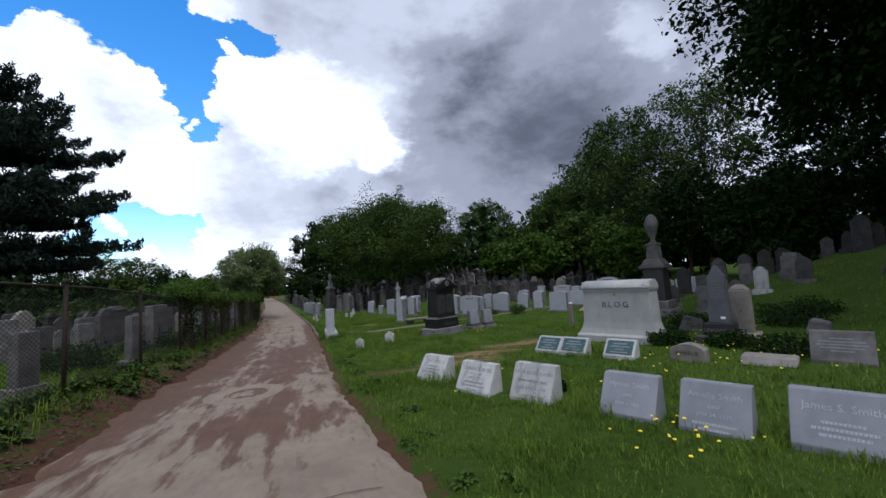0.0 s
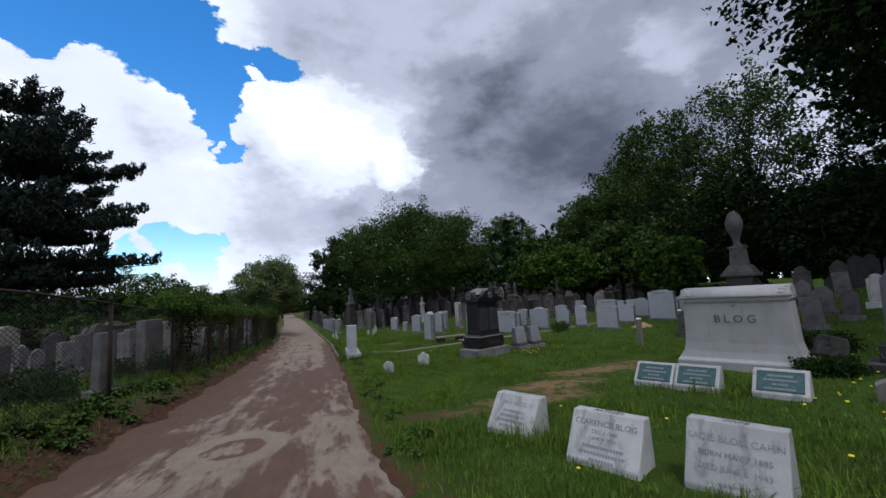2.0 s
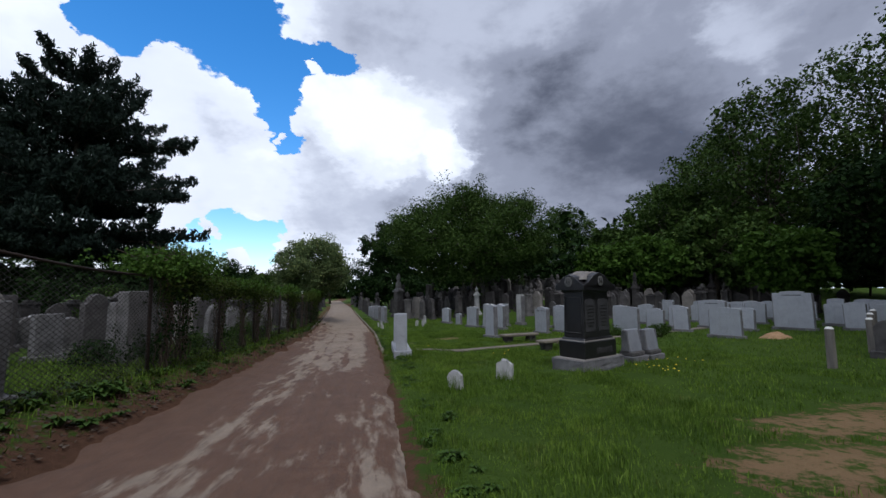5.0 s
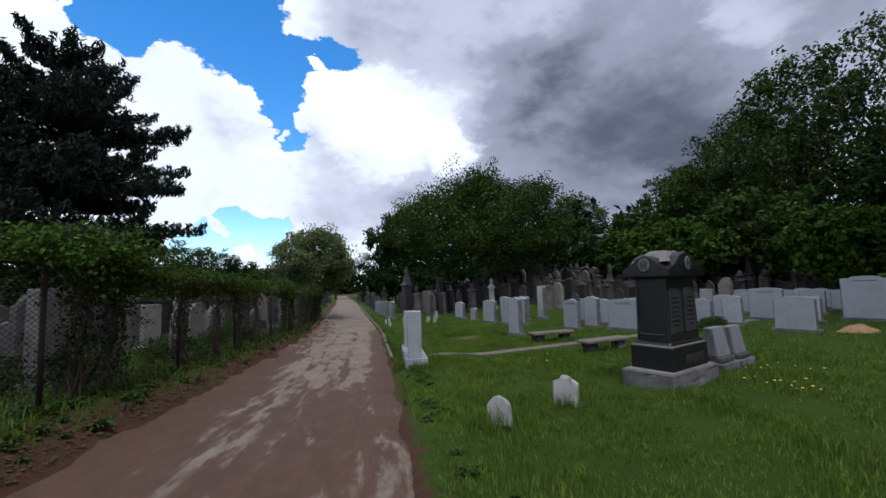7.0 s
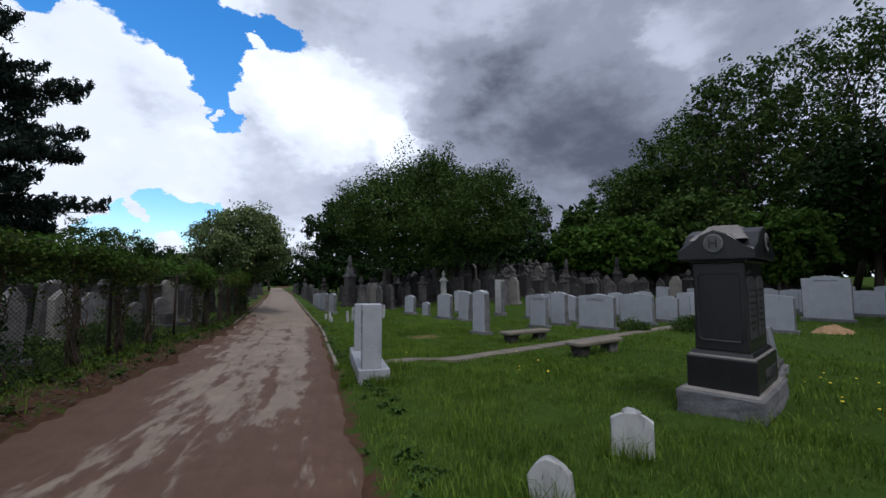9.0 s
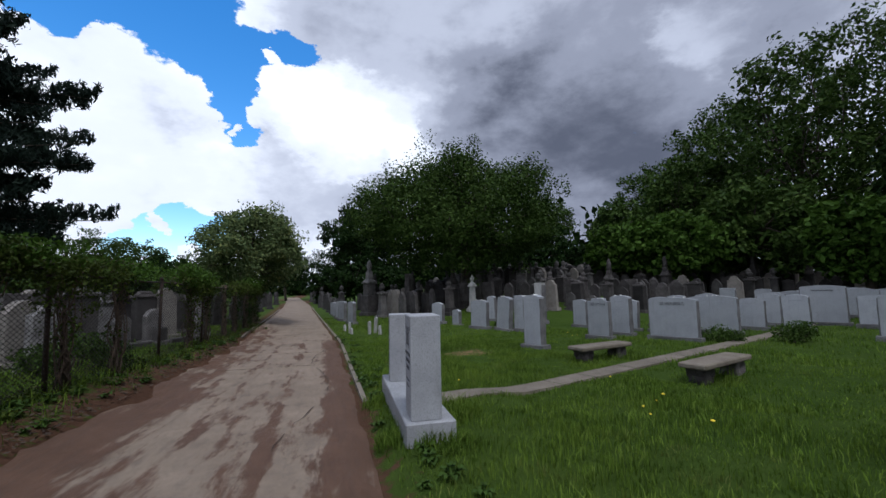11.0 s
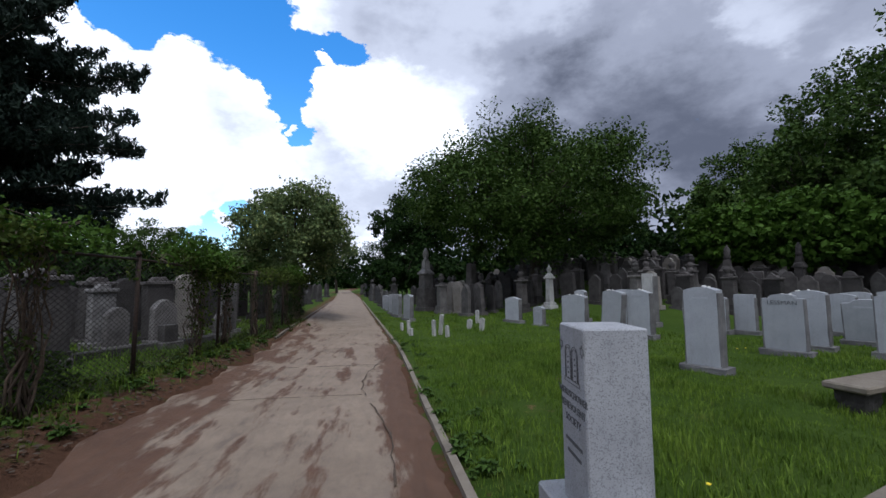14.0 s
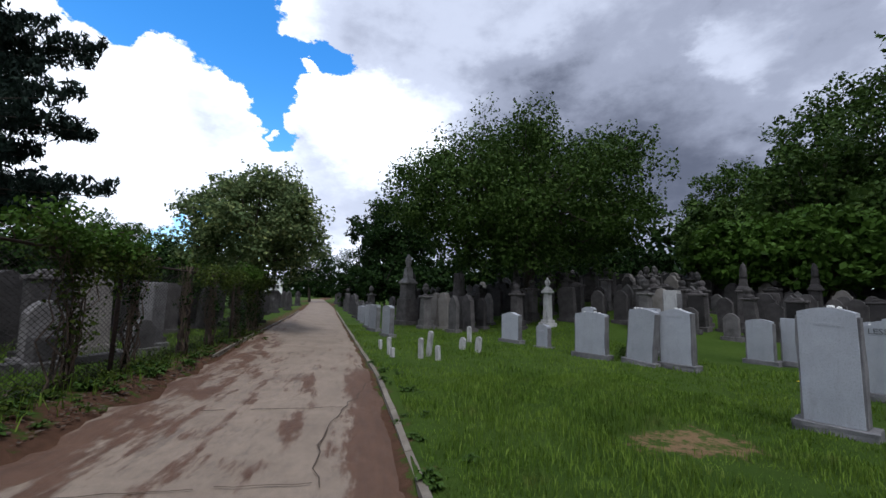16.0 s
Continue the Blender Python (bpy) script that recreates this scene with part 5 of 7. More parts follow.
def family_monument(w, h, d):
    """A wide grey stone with a rolled top, carved corner scrolls, a flared foot and raised letters."""
    root = thing("family_monument", "wide grey granite family monument with rolled scroll top", "monument")
    bm = bmesh.new()
    prof = [(0.5, 0.0), (0.5, 0.13), (0.485, 0.16), (0.445, 0.24), (0.425, 0.34), (0.41, 0.8), (0.40, 0.84)]
    rings = []
    for k, z in prof:
        ww, dd = w * k * 2, d * (k * 2 - 0.12) if z > 0.15 else d
        rings.append([bm.verts.new((sx * ww / 2, sy * dd / 2, z * h)) for sx, sy in ((-1, -1), (1, -1), (1, 1), (-1, 1))])
    for p, q in zip(rings, rings[1:]):
        for i in range(4):
            j = (i + 1) % 4
            bm.faces.new((p[i], p[j], q[j], q[i]))
    bm.faces.new(rings[0][::-1])
    bm.faces.new(rings[-1])
    bmesh.ops.bevel(bm, geom=list(bm.edges), offset=0.012, segments=1, affect="EDGES")
    body = part("body", bm, M_BLOG, root)
    for z, k in ((0.825, 0.835), (0.845, 0.85)):
        part("moulding", block(w * k, d * 0.82, 0.022, z * h, bevel=0.006), M_BLOG, body)
    roll = bmesh.new()
    n = 14
    r = d * 0.42
    a = [[roll.verts.new((sx * w * 0.42, -r * math.cos(math.pi * i / n), h * 0.865 + h * 0.135 * math.sin(math.pi * i / n))) for i in range(n + 1)] for sx in (-1, 1)]
    for i in range(n):
        f = roll.faces.new((a[0][i], a[1][i], a[1][i + 1], a[0][i + 1]))
        f.smooth = True
    roll.faces.new(a[0])
    roll.faces.new(a[1][::-1])
    roll.faces.new((a[0][0], a[0][n], a[1][n], a[1][0]))
    bmesh.ops.recalc_face_normals(roll, faces=roll.faces)
    top = part("rolled_top", roll, M_BLOG, root)
    for sx in (-1, 1):
        leaf = bmesh.new()
        for k in range(7):
            c = bmesh.ops.create_uvsphere(leaf, u_segments=8, v_segments=5, radius=0.05)["verts"]
            m = Matrix.Translation((sx * (w * 0.42 - 0.03 - 0.05 * (k % 3)), -r * 0.9 + 0.05 * (k // 3), h * 0.885 + 0.045 * (k // 2))) @ Matrix.Diagonal((1.3, 0.6, 0.8, 1))
            for v in c:
                v.co = m @ v.co
        part("carved_scroll", leaf, M_BLOG, top)
    y = -(d * (0.415 * 2 - 0.12)) / 2
    # letters and emblem darker than the granite: shadow of the relief is coloured in
    part("inscription", lettering("BLOG", 0.22, 0.012, 0.0, h * 0.58, y - 0.01, 1.5, spread=1.45), M_RAISED, body, "raised stone letters with their shadow in the colour")
    part("emblem", lettering("o", 0.1, 0.008, 0, h * 0.76, y - 0.008, 1.5), M_RAISED, body)
    return root


put_left(family_monument(2.2, 1.72, 0.85), 7.2, 10.1, 2.2, 0.85, sink=0.05)


def urn_monument():
    """A tall staged monument: plinths, dark die, gabled cap, square pedestal and a draped urn."""
    root = thing("urn_monument", "tall grey stone monument crowned by a draped urn", "monument")
    part("plinth", merge(block(1.35, 1.35, 0.35, bevel=0.02), block(1.1, 1.1, 0.3, 0.345, bevel=0.03)), M_OLDGREY, root)
    die = part("die", block(0.85, 0.85, 1.15, 0.64, taper_w=0.92, taper_d=0.92, bevel=0.02), M_DARK, root, "dark polished die")
    part("cap", merge(block(1.06, 1.06, 0.12, 1.785, bevel=0.03), block(0.96, 0.96, 0.26, 1.9, taper_w=0.62, taper_d=0.62, bevel=0.03)), M_OLDGREY, die)
    ped = part("pedestal", merge(block(0.5, 0.5, 0.5, 2.155, taper_w=0.86, taper_d=0.86, bevel=0.015), block(0.5, 0.5, 0.07, 2.65, bevel=0.015)), M_OLDGREY, die)
    u = lathe([(0.13, 2.715), (0.15, 2.76), (0.09, 2.84), (0.11, 2.95), (0.2, 3.15), (0.265, 3.35), (0.27, 3.5), (0.22, 3.62), (0.2, 3.66), (0.16, 3.74), (0.06, 3.8)], 16)
    for v in u.verts:
        a = math.atan2(v.co.y, v.co.x)
        k = 1 + 0.06 * math.sin(5 * a + v.co.z * 3)
        v.co.x *= k
        v.co.y *= k
    part("urn", u, M_OLDGREY, ped, "draped stone urn")
    return root


urn_ob = urn_monument()
stretch_up(urn_ob, 1.17)
stand(urn_ob, 14.1, 13.9, sink=0.08)


def slab_obelisk():
    root = thing("obelisk", "dark grey granite pointed obelisk with a small white card", "monument")
    part("base", rough_up(block(0.95, 0.8, 0.2, bevel=0.02), 0.012, 6, 2, True), M_OLDGREY, root)
    b = part("name_block", block(0.66, 0.5, 0.3, 0.2, taper_w=0.94, taper_d=0.94, bevel=0.015), M_DARK, root)
    part("inscription", lettering("LEWANDO", 0.12, 0.004, 0, 0.29, -0.255), M_RAISED, b)
    o = [(-0.21, 0.5), (0.21, 0.5), (0.165, 1.62), (0.09, 1.74), (0, 1.9), (-0.09, 1.74), (-0.165, 1.62)]
    s = part("shaft", slab_outline(o, 0.34, 0.012), M_SLATEDARK, root)
    part("inscription", bars([0.2, 0.26, 0.22, 0.28, 0.2, 0.26], 0, 1.5, 0.075, 0.03, -0.172), M_RAISED, s)
    part("card", block(0.1, 0.006, 0.06, 0.6, 0.1, -0.174, bevel=0), M_WHITE, s, "small white card")
    return root


stand(slab_obelisk(), 9.45, 7.5, lean=-1.0)


def tree_carved_stone():
    root = thing("old_headstone", "brown weathered stone carved with a bare branch", "headstone")
    part("base", rough_up(block(0.7, 0.6, 0.2, bevel=0.02), 0.012, 6, 2, True), M_CAP, root)
    t = part("tablet", merge(block(0.46, 0.36, 1.05, 0.19, taper_w=0.95, taper_d=0.95, bevel=0.02), block(0.44, 0.34, 0.14, 1.235, taper_w=0.45, taper_d=0.6, bevel=0.03)), M_CAP, root)
    br = [[((-0.12 + 0.05 * math.sin(6 * u + s), -0.185, 0.35 + 0.8 * u), 0.018 * (1.2 - u)) for u in np.linspace(0, 1, 7)] for s in range(2)] + [[((0.0 + 0.12 * u, -0.182, 0.7 + 0.3 * u), 0.01) for u in np.linspace(0, 1, 4)]]
    part("carved_branch", tube_mesh(br, 5), M_CAP, t)
    return root


stand(tree_carved_stone(), 10.25, 7.55)


def low_round():
    root = thing("grave_marker", "small round-topped grey marker with carved capitals", "grave marker")
    t = part("tablet", slab_outline(arc_top(0.62, 0.36, 0.1), 0.3, 0.02), M_CAP, root)
    part("inscription", lettering("CHARLIE", 0.1, 0.006, 0, 0.16, -0.151), M_OLDGREY, t)
    return root


put_left(low_round(), 6.75, 6.5, 0.62, 0.3, sink=0.02)


def flat_marker():
    root = thing("grave_marker", "low sloping pale stone marker half sunk in turf", "grave marker")
    part("slab", rough_up(block(0.8, 0.5, 0.16, bevel=0.02, shift_y=0.05, taper_d=0.8), 0.01, 6, 2), M_CAP, root)
    return root


put_left(flat_marker(), 7.35, 5.55, 0.8, 0.5, sink=0.02)
put_left(slant_marker(0.82, 0.58, 0.34, M_OLDGREY, [], "", "grey granite slant marker with faint worn lettering", M_SLATEGREY, (0.46, 0.3, 0.6, 0.66, 0.55, 0.3)), 8.25, 4.95, 0.82, 0.34, sink=0.04)


def rubble(label, s=1.0):
    root = thing("broken_stone", label, "stone block")
    part("block", rough_up(block(0.5 * s, 0.4 * s, 0.38 * s, bevel=0.03, taper_w=0.75), 0.03, 5, 3), M_OLDGREY, root)
    return root


stand(rubble("tipped grey stone block in the grass"), 11.9, 6.9, 20, lean=12)
stand(rubble("rough brown stone wedge leaning in the grass", 1.2), 10.6, 9.4, -40, lean=-10, tip=14)
for sx, sy, r, h, sd in ((11.0, 9.9, 0.7, 0.6, 1), (9.0, 6.9, 0.4, 0.35, 2), (8.9, 5.7, 0.55, 0.35, 3), (13.2, 8.2, 0.8, 0.45, 4), (8.4, 8.0, 0.4, 0.4, 5), (14.5, 9.0, 0.9, 0.5, 6), (3.4, 5.6, 0.22, 0.2, 7)):
    stand(shrub(r, h, sd, M_LEAFDARK, 2400, 0.07, label="low dark green shrub among the graves"), sx, sy, 0, 0.02)


# ---- the dark monument on the lawn ----
def gabled_monument():
    """Rock-faced base, dark polished plinth with a cut name, panelled die, gabled cap with round monograms."""
    root = thing("gabled_monument", "dark polished granite monument with a gabled brown cap", "monument")
    b = part("base", rough_up(block(1.62, 0.88, 0.30, bevel=0.012), 0.028, 6, 5, True), M_ROCK, root, "rock-faced grey base")
    part("base_top", block(1.54, 0.8, 0.03, 0.285, bevel=0.008), M_CAP, b)
    pl = part("plinth", merge(block(1.24, 0.72, 0.34, 0.31, bevel=0.012), block(1.2, 0.68, 0.07, 0.645, taper_w=0.92, taper_d=0.88, bevel=0.01)), M_DARK, root, "dark polished plinth")
    part("plinth_wash", block(1.22, 0.70, 0.02, 0.652, taper_w=0.96, taper_d=0.94, bevel=0.004), M_CAP, pl)
    part("inscription", lettering("HARRIS", 0.19, 0.006, 0.14, 0.39, -0.363, spread=1.05), M_OLDGREY, pl, "raised rough letters in a sunk panel")
    die = part("die", block(1.04, 0.56, 0.95, 0.71, taper_w=0.95, taper_d=0.95, bevel=0.012), M_DARK, root)
    for px in (-0.255, 0.255):
        part("panel", slab_outline([(px - 0.2, 0.84), (px + 0.2, 0.84), (px + 0.2, 1.38)] + [(px + 0.2 * math.cos(math.pi * i / 8), 1.42 + 0.1 * math.sin(math.pi * i / 8)) for i in range(9)] + [(px - 0.2, 1.38)], 0.02, 0.004, -0.276), M_PANEL, die)
        part("inscription", bars([0.24, 0.3, 0.3, 0.2, 0.28, 0.3, 0.18], px, 1.36, 0.068, 0.026, -0.287), M_DARK, die)
    for sx in (-1, 1):
        rim = [(-0.2, 0.82), (0.2, 0.82), (0.235, 0.86), (0.225, 1.5), (0.19, 1.54), (-0.19, 1.54), (-0.225, 1.5), (-0.235, 0.86)]
        path = [((sx * (0.522 - 0.022 * (z - 0.71) / 0.95 + 0.004), y, z), 0.009) for y, z in rim + rim[:1]]
        part("panel_moulding", tube_mesh([path], 5), M_PANEL, die)
    w, d, z0 = 1.26, 0.8, 1.66
    part("neck", block(1.06, 0.6, 0.05, z0 - 0.005, bevel=0.01), M_DARK, die)
    o = [(-w / 2, 0.03), (w / 2, 0.03), (w / 2, 0.13), (w * 0.33, 0.19), (w * 0.2, 0.33), (0, 0.4), (-w * 0.2, 0.33), (-w * 0.33, 0.19), (-w / 2, 0.13)]
    side = [(-d / 2, 0.03), (d / 2, 0.03), (d / 2, 0.13), (d * 0.3, 0.2), (d * 0.18, 0.3), (0, 0.35), (-d * 0.18, 0.3), (-d * 0.3, 0.2), (-d / 2, 0.13)]
    c1 = slab_outline([(x, z + z0) for x, z in o], d, 0.012)
    c2 = slab_outline([(y, z + z0) for y, z in side], w + 0.01, 0.012)
    c2.transform(Matrix.Rotation(radians(90), 4, "Z"))
    c = part("cap", merge(c1, c2), M_DARK, die, "dark gabled cap")
    roof = bmesh.new()
    pts = [(-0.5, -0.3, 0.25), (0.5, -0.3, 0.25), (0.5, 0.3, 0.25), (-0.5, 0.3, 0.25), (-0.16, -0.16, 0.43), (0.16, -0.16, 0.43), (0.16, 0.16, 0.43), (-0.16, 0.16, 0.43)]
    vs = [roof.verts.new((x, y, z + z0)) for x, y, z in pts]
    for f in ((3, 2, 1, 0), (4, 5, 6, 7), (0, 1, 5, 4), (1, 2, 6, 5), (2, 3, 7, 6), (3, 0, 4, 7)):
        roof.faces.new([vs[i] for i in f])
    rough_up(roof, 0.02, 5, 4)
    part("roof_stone", roof, M_CAP, c, "rough brown weathered top")
    for m, name in ((Matrix.Translation((0, -d / 2 - 0.01, z0 + 0.22)) @ Matrix.Rotation(radians(90), 4, "X"), "front"), (Matrix.Translation((-w / 2 - 0.012, 0, z0 + 0.2)) @ Matrix.Rotation(radians(-90), 4, "Y"), "side")):
        disc = lathe([(0.105, 0), (0.105, 0.012), (0.09, 0.016)], 22)
        disc.transform(m)
        mono = part("monogram", disc, M_RAISED, c, "round carved monogram")
        if name == "front":
            part("letter", lettering("H", 0.15, 0.006, 0, z0 + 0.17, -d / 2 - 0.028), M_DARK, mono)
        else:
            me = lettering("H", 0.15, 0.006, 0, z0 + 0.15, 0)
            me.transform(Matrix.Translation((-w / 2 - 0.03, 0, 0)) @ Matrix.Rotation(radians(-90), 4, "Z"))
            part("letter", me, M_DARK, mono)
    return root


# its long face looks down the lawn, its narrow end to the lane
gab = gabled_monument()
stretch_up(gab, 1.13)
stand(gab, 5.07, 16.2, yaw=26.7, sink=0.06)
KEEP_CLEAR.append((5.07, 16.2, 0.6))


def scroll_marker(label):
    root = thing("scroll_marker", label, "grave marker", "scroll markers beside the dark monument")
    part("base", rough_up(block(0.74, 0.5, 0.2, bevel=0.012), 0.018, 7, 3, True), M_ROCK, root)
    part("step", block(0.6, 0.4, 0.13, 0.2, bevel=0.03), M_OLDGREY, root)
    bm = block(0.56, 0.26, 0.62, 0.325, taper_d=0.55, shift_y=0.05, bevel=0.012)
    b = part("tablet", bm, M_SLATEGREY, root)
    for sx in (-1, 1):
        part("rock_face", rough_up(block(0.06, 0.24, 0.6, 0.33, sx * 0.29, 0.02, taper_d=0.6, bevel=0.01), 0.02, 10, 3), M_ROCK, b)
    return root


sm1 = scroll_marker("grey granite scroll marker on a rough base")
stretch_up(sm1, 0.92)
stand(sm1, 6.85, 17.15, yaw=26.7)
copy_thing(sm1, pose(7.75, 17.7, land_z(7.75, 17.7) - 0.03, 0, 0, 26.7))


def child_stone(w, h, crest, label):
    root = thing("small_headstone", label, "headstone", "small marble headstones")
    part("tablet", rough_up(slab_outline(arc_top(w, h, h * (0.16 if crest else 0.3)), 0.1, 0.012), 0.004, 12, 1), M_MARBLE, root)
    if crest:
        bm = bmesh.new()
        bmesh.ops.create_icosphere(bm, subdivisions=2, radius=0.06)
        for v in bm.verts:
            v.co = Vector((v.co.x * 1.5, v.co.y * 0.8, v.co.z * 0.7 + h)) * (1 + 0.1 * noise.noise(v.co * 14))
        part("carved_lamb", bm, M_MARBLE, root)
    return root


stand(child_stone(0.31, 0.38, False, "small leaning round-topped marble headstone with black stains"), 1.56, 14.75, yaw=-40, lean=-8, tip=-9)
stand(child_stone(0.36, 0.42, True, "small white marble headstone with a worn carved crest"), 2.7, 15.3, yaw=-42, lean=-3)


def wooden_post(h, label):
    root = thing("wooden_post", label, "post", "weathered posts on the lawn")
    b = part("post", rough_up(block(0.16, 0.16, h, bevel=0.02, taper_w=0.92, taper_d=0.92), 0.008, 5, 2), M_WOOD, root)
    part("post_top", block(0.155, 0.155, 0.05, h - 0.01, taper_w=0.6, taper_d=0.6, bevel=0.01), M_WHITE, b, "pale cap")
    return root


stand(wooden_post(0.95, "weathered dark wooden post with a pale cap"), 10.45, 15.0, 20, tip=2)
posts = [(13.9, 16.6), (15.8, 17.9), (17.8, 19.2)]
for px, py in posts:
    stand(wooden_post(1.0, "weathered wooden rail post on the lawn"), px, py, 20)
for (ax, ay), (bx, by) in zip(posts, posts[1:]):
    root = thing("wooden_rail", "weathered wooden rail between two posts", "rail", "rails on the lawn")
    part("rail", tube_mesh([[((ax, ay, land_z(ax, ay) + 0.78), 0.045), (((ax + bx) / 2, (ay + by) / 2, (land_z(ax, ay) + land_z(bx, by)) / 2 + 0.76), 0.045), ((bx, by, land_z(bx, by) + 0.78), 0.045)]], 7), M_WOOD, root)


# ---- gate stones and benches ----
def gate_base():
    root = thing("granite_plinth", "long smooth granite plinth under two gate stones", "plinth")
    part("slab", block(0.52, 2.45, 0.34, bevel=0.012), M_GATE, root)
    return root


stand(gate_base(), 0.80, 20.2, yaw=0, sink=0.1)
GATE_Z = land_z(0.80, 20.12) - 0.1 + 0.34


def gate_stone(w, d, h, label):
    root = thing("gate_stone", label, "gate stone", "granite gate stones")
    b = part("pillar", block(w, d, h, bevel=0.008), M_GATE, root)
    # writing on the end that looks to the lane
    def face(me):
        me.transform(Matrix.Translation((-w / 2 - 0.001, 0, 0)) @ Matrix.Rotation(radians(-90), 4, "Z"))
        return me
    for text, size, z in (("WIERUSCHOWER", 0.052, h * 0.60), ("BENEVOLENT", 0.056, h * 0.53), ("SOCIETY", 0.056, h * 0.46)):
        part("inscription", face(lettering(text, size, 0.002, 0, z, 0)), M_ENGRAVE, b, "cut lettering")
    br = bars([0.24, 0.2], 0, h * 0.36, 0.06, 0.018, 0)
    br.transform(Matrix.Translation((-w / 2 - 0.0, 0, 0)) @ Matrix.Rotation(radians(-90), 4, "Z"))
    part("inscription", br, M_ENGRAVE, b)
    line = []
    for cx in (-0.048, 0.048):
        for k in (0.046, 0.033):
            line.append([((-w / 2 - 0.001, -(cx + k), h * 0.70), 0.0022)] + [((-w / 2 - 0.001, -(cx + k * math.cos(math.pi * i / 8)), h * 0.84 + k * math.sin(math.pi * i / 8)), 0.0022) for i in range(9)] + [((-w / 2 - 0.001, -(cx - k), h * 0.70), 0.0022)])
    line.append([((-w / 2 - 0.001, y, z), 0.0022) for y, z in ((0.11, h * 0.68), (-0.11, h * 0.68), (-0.11, h * 0.70), (0.11, h * 0.70), (0.11, h * 0.68))])
    part("carved_tablets", tube_mesh(line, 4), M_ENGRAVE, b, "cut outline of two round-headed tablets")
    for s in (-1, 1):
        star = []
        for q in (0, 1):
            star.append([((-w / 2 - 0.001, s * 0.155 + 0.032 * math.sin(2 * math.pi * i / 3 + math.pi * q), h * 0.88 + 0.032 * math.cos(2 * math.pi * i / 3 + math.pi * q)), 0.0018) for i in range(4)])
        part("carved_star", tube_mesh(star, 4), M_ENGRAVE, b)
    for cx in (-0.05, 0.05):
        m = bars([0.016] * 5, cx, h * 0.82, 0.028, 0.010, 0)
        m.transform(Matrix.Translation((-w / 2, 0, 0)) @ Matrix.Rotation(radians(-90), 4, "Z"))
        part("inscription", m, M_ENGRAVE, b)
    return root


for gx, gy, gw, gd, gh, turn in ((0.77, 19.25, 0.32, 0.42, 1.06, -2), (0.78, 21.05, 0.33, 0.36, 0.96, -5)):
    g = gate_stone(gw, gd, gh, "upright pale granite gate stone with cut lettering")
    g.matrix_world = pose(gx, gy, GATE_Z - 0.004, 0, 0, turn)


def stone_bench(length, label):
    root = thing("stone_bench", label, "bench", "low stone benches")
    part("seat", rough_up(block(length, 0.46, 0.09, 0.29, bevel=0.02), 0.006, 6, 2), M_CONCRETE, root, "pale weathered stone seat")
    for s in (-1, 1):
        part("support", rough_up(block(0.3, 0.32, 0.31, 0.0, s * length * 0.33, 0, taper_w=1.25, bevel=0.03), 0.05, 6, 3), M_OLD, root, "dark rock-faced support")
    return root


for ax, ay, bx, by in ((5.12, 23.35, 6.75, 23.75), (5.65, 20.65, 7.3, 21.2)):
    bn = stone_bench(math.hypot(bx - ax, by - ay), "low pale stone bench on dark rough supports")
    stand(bn, (ax + bx) / 2, (ay + by) / 2, math.degrees(math.atan2(by - ay, bx - ax)), 0.02)


# ---- rows of pale headstones ----
PALE = [
    # x, y of the front left foot, width, height, top, name, lean
    (5.15, 26.05, 0.56, 1.42, "curve", "", 0), (8.15, 27.4, 0.74, 1.24, "step", "LESSMAN", 0), (9.45, 27.9, 0.66, 1.3, "curve", "", 0),
    (9.75, 26.35, 1.4, 1.22, "curve", "SILVERBERG", 0), (12.5, 27.3, 1.35, 1.2, "curve", "", 0), (10.05, 31.4, 0.6, 1.1, "curve", "", 0),
    (10.75, 31.0, 0.56, 1.14, "flat", "", 0), (7.0, 30.95, 0.72, 1.34, "serp", "", 0), (6.4, 31.5, 0.66, 1.32, "curve", "", 5),
    (5.7, 32.9, 0.95, 1.16, "curve", "", 0), (5.35, 34.9, 0.46, 0.72, "curve", "", 0), (4.65, 36.5, 0.82, 0.98, "serp", "", 0),
    (0.25, 38.3, 0.6, 1.1, "curve", "", 0), (-0.25, 41.0, 0.7, 1.05, "flat", "", 0), (-0.45, 42.6, 0.7, 1.0, "flat", "", 0), (-0.7, 46.0, 0.6, 0.9, "curve", "", 0), (-0.9, 48.0, 0.6, 0.9, "curve", "", 0),
    (14.53, 23.07, 1.18, 1.17, "curve", "", 0), (17.6, 27.2, 1.3, 1.4, "curve", "", 0), (19.55, 24.6, 1.5, 1.75, "step", "", 0),
    (8.0, 33.2, 0.6, 1.3, "flat", "", 0), (7.6, 35.8, 0.5, 1.2, "curve", "", -3),
]
for x, y, w, h, top, text, ln in PALE:
    put_left(pale_stone(w, h, 0.2 if h < 1.3 else 0.26, top, 0.16 if h > 0.9 else 0.08, text), x, y, w, 0.25, tip=ln)
rng_p = np.random.default_rng(14)
stock = [pale_stone(0.72, 1.15, 0.2, "curve"), pale_stone(0.95, 1.15, 0.22, "serp"), pale_stone(0.66, 1.3, 0.22, "flat"), pale_stone(1.12, 1.02, 0.22, "curve"), pale_stone(0.9, 1.05, 0.2, "step")]
used = [False] * len(stock)


def place_from(pool, flags, k, m):
    if not flags[k]:
        flags[k] = True
        pool[k].matrix_world = m
        return pool[k]
    return copy_thing(pool[k], m)


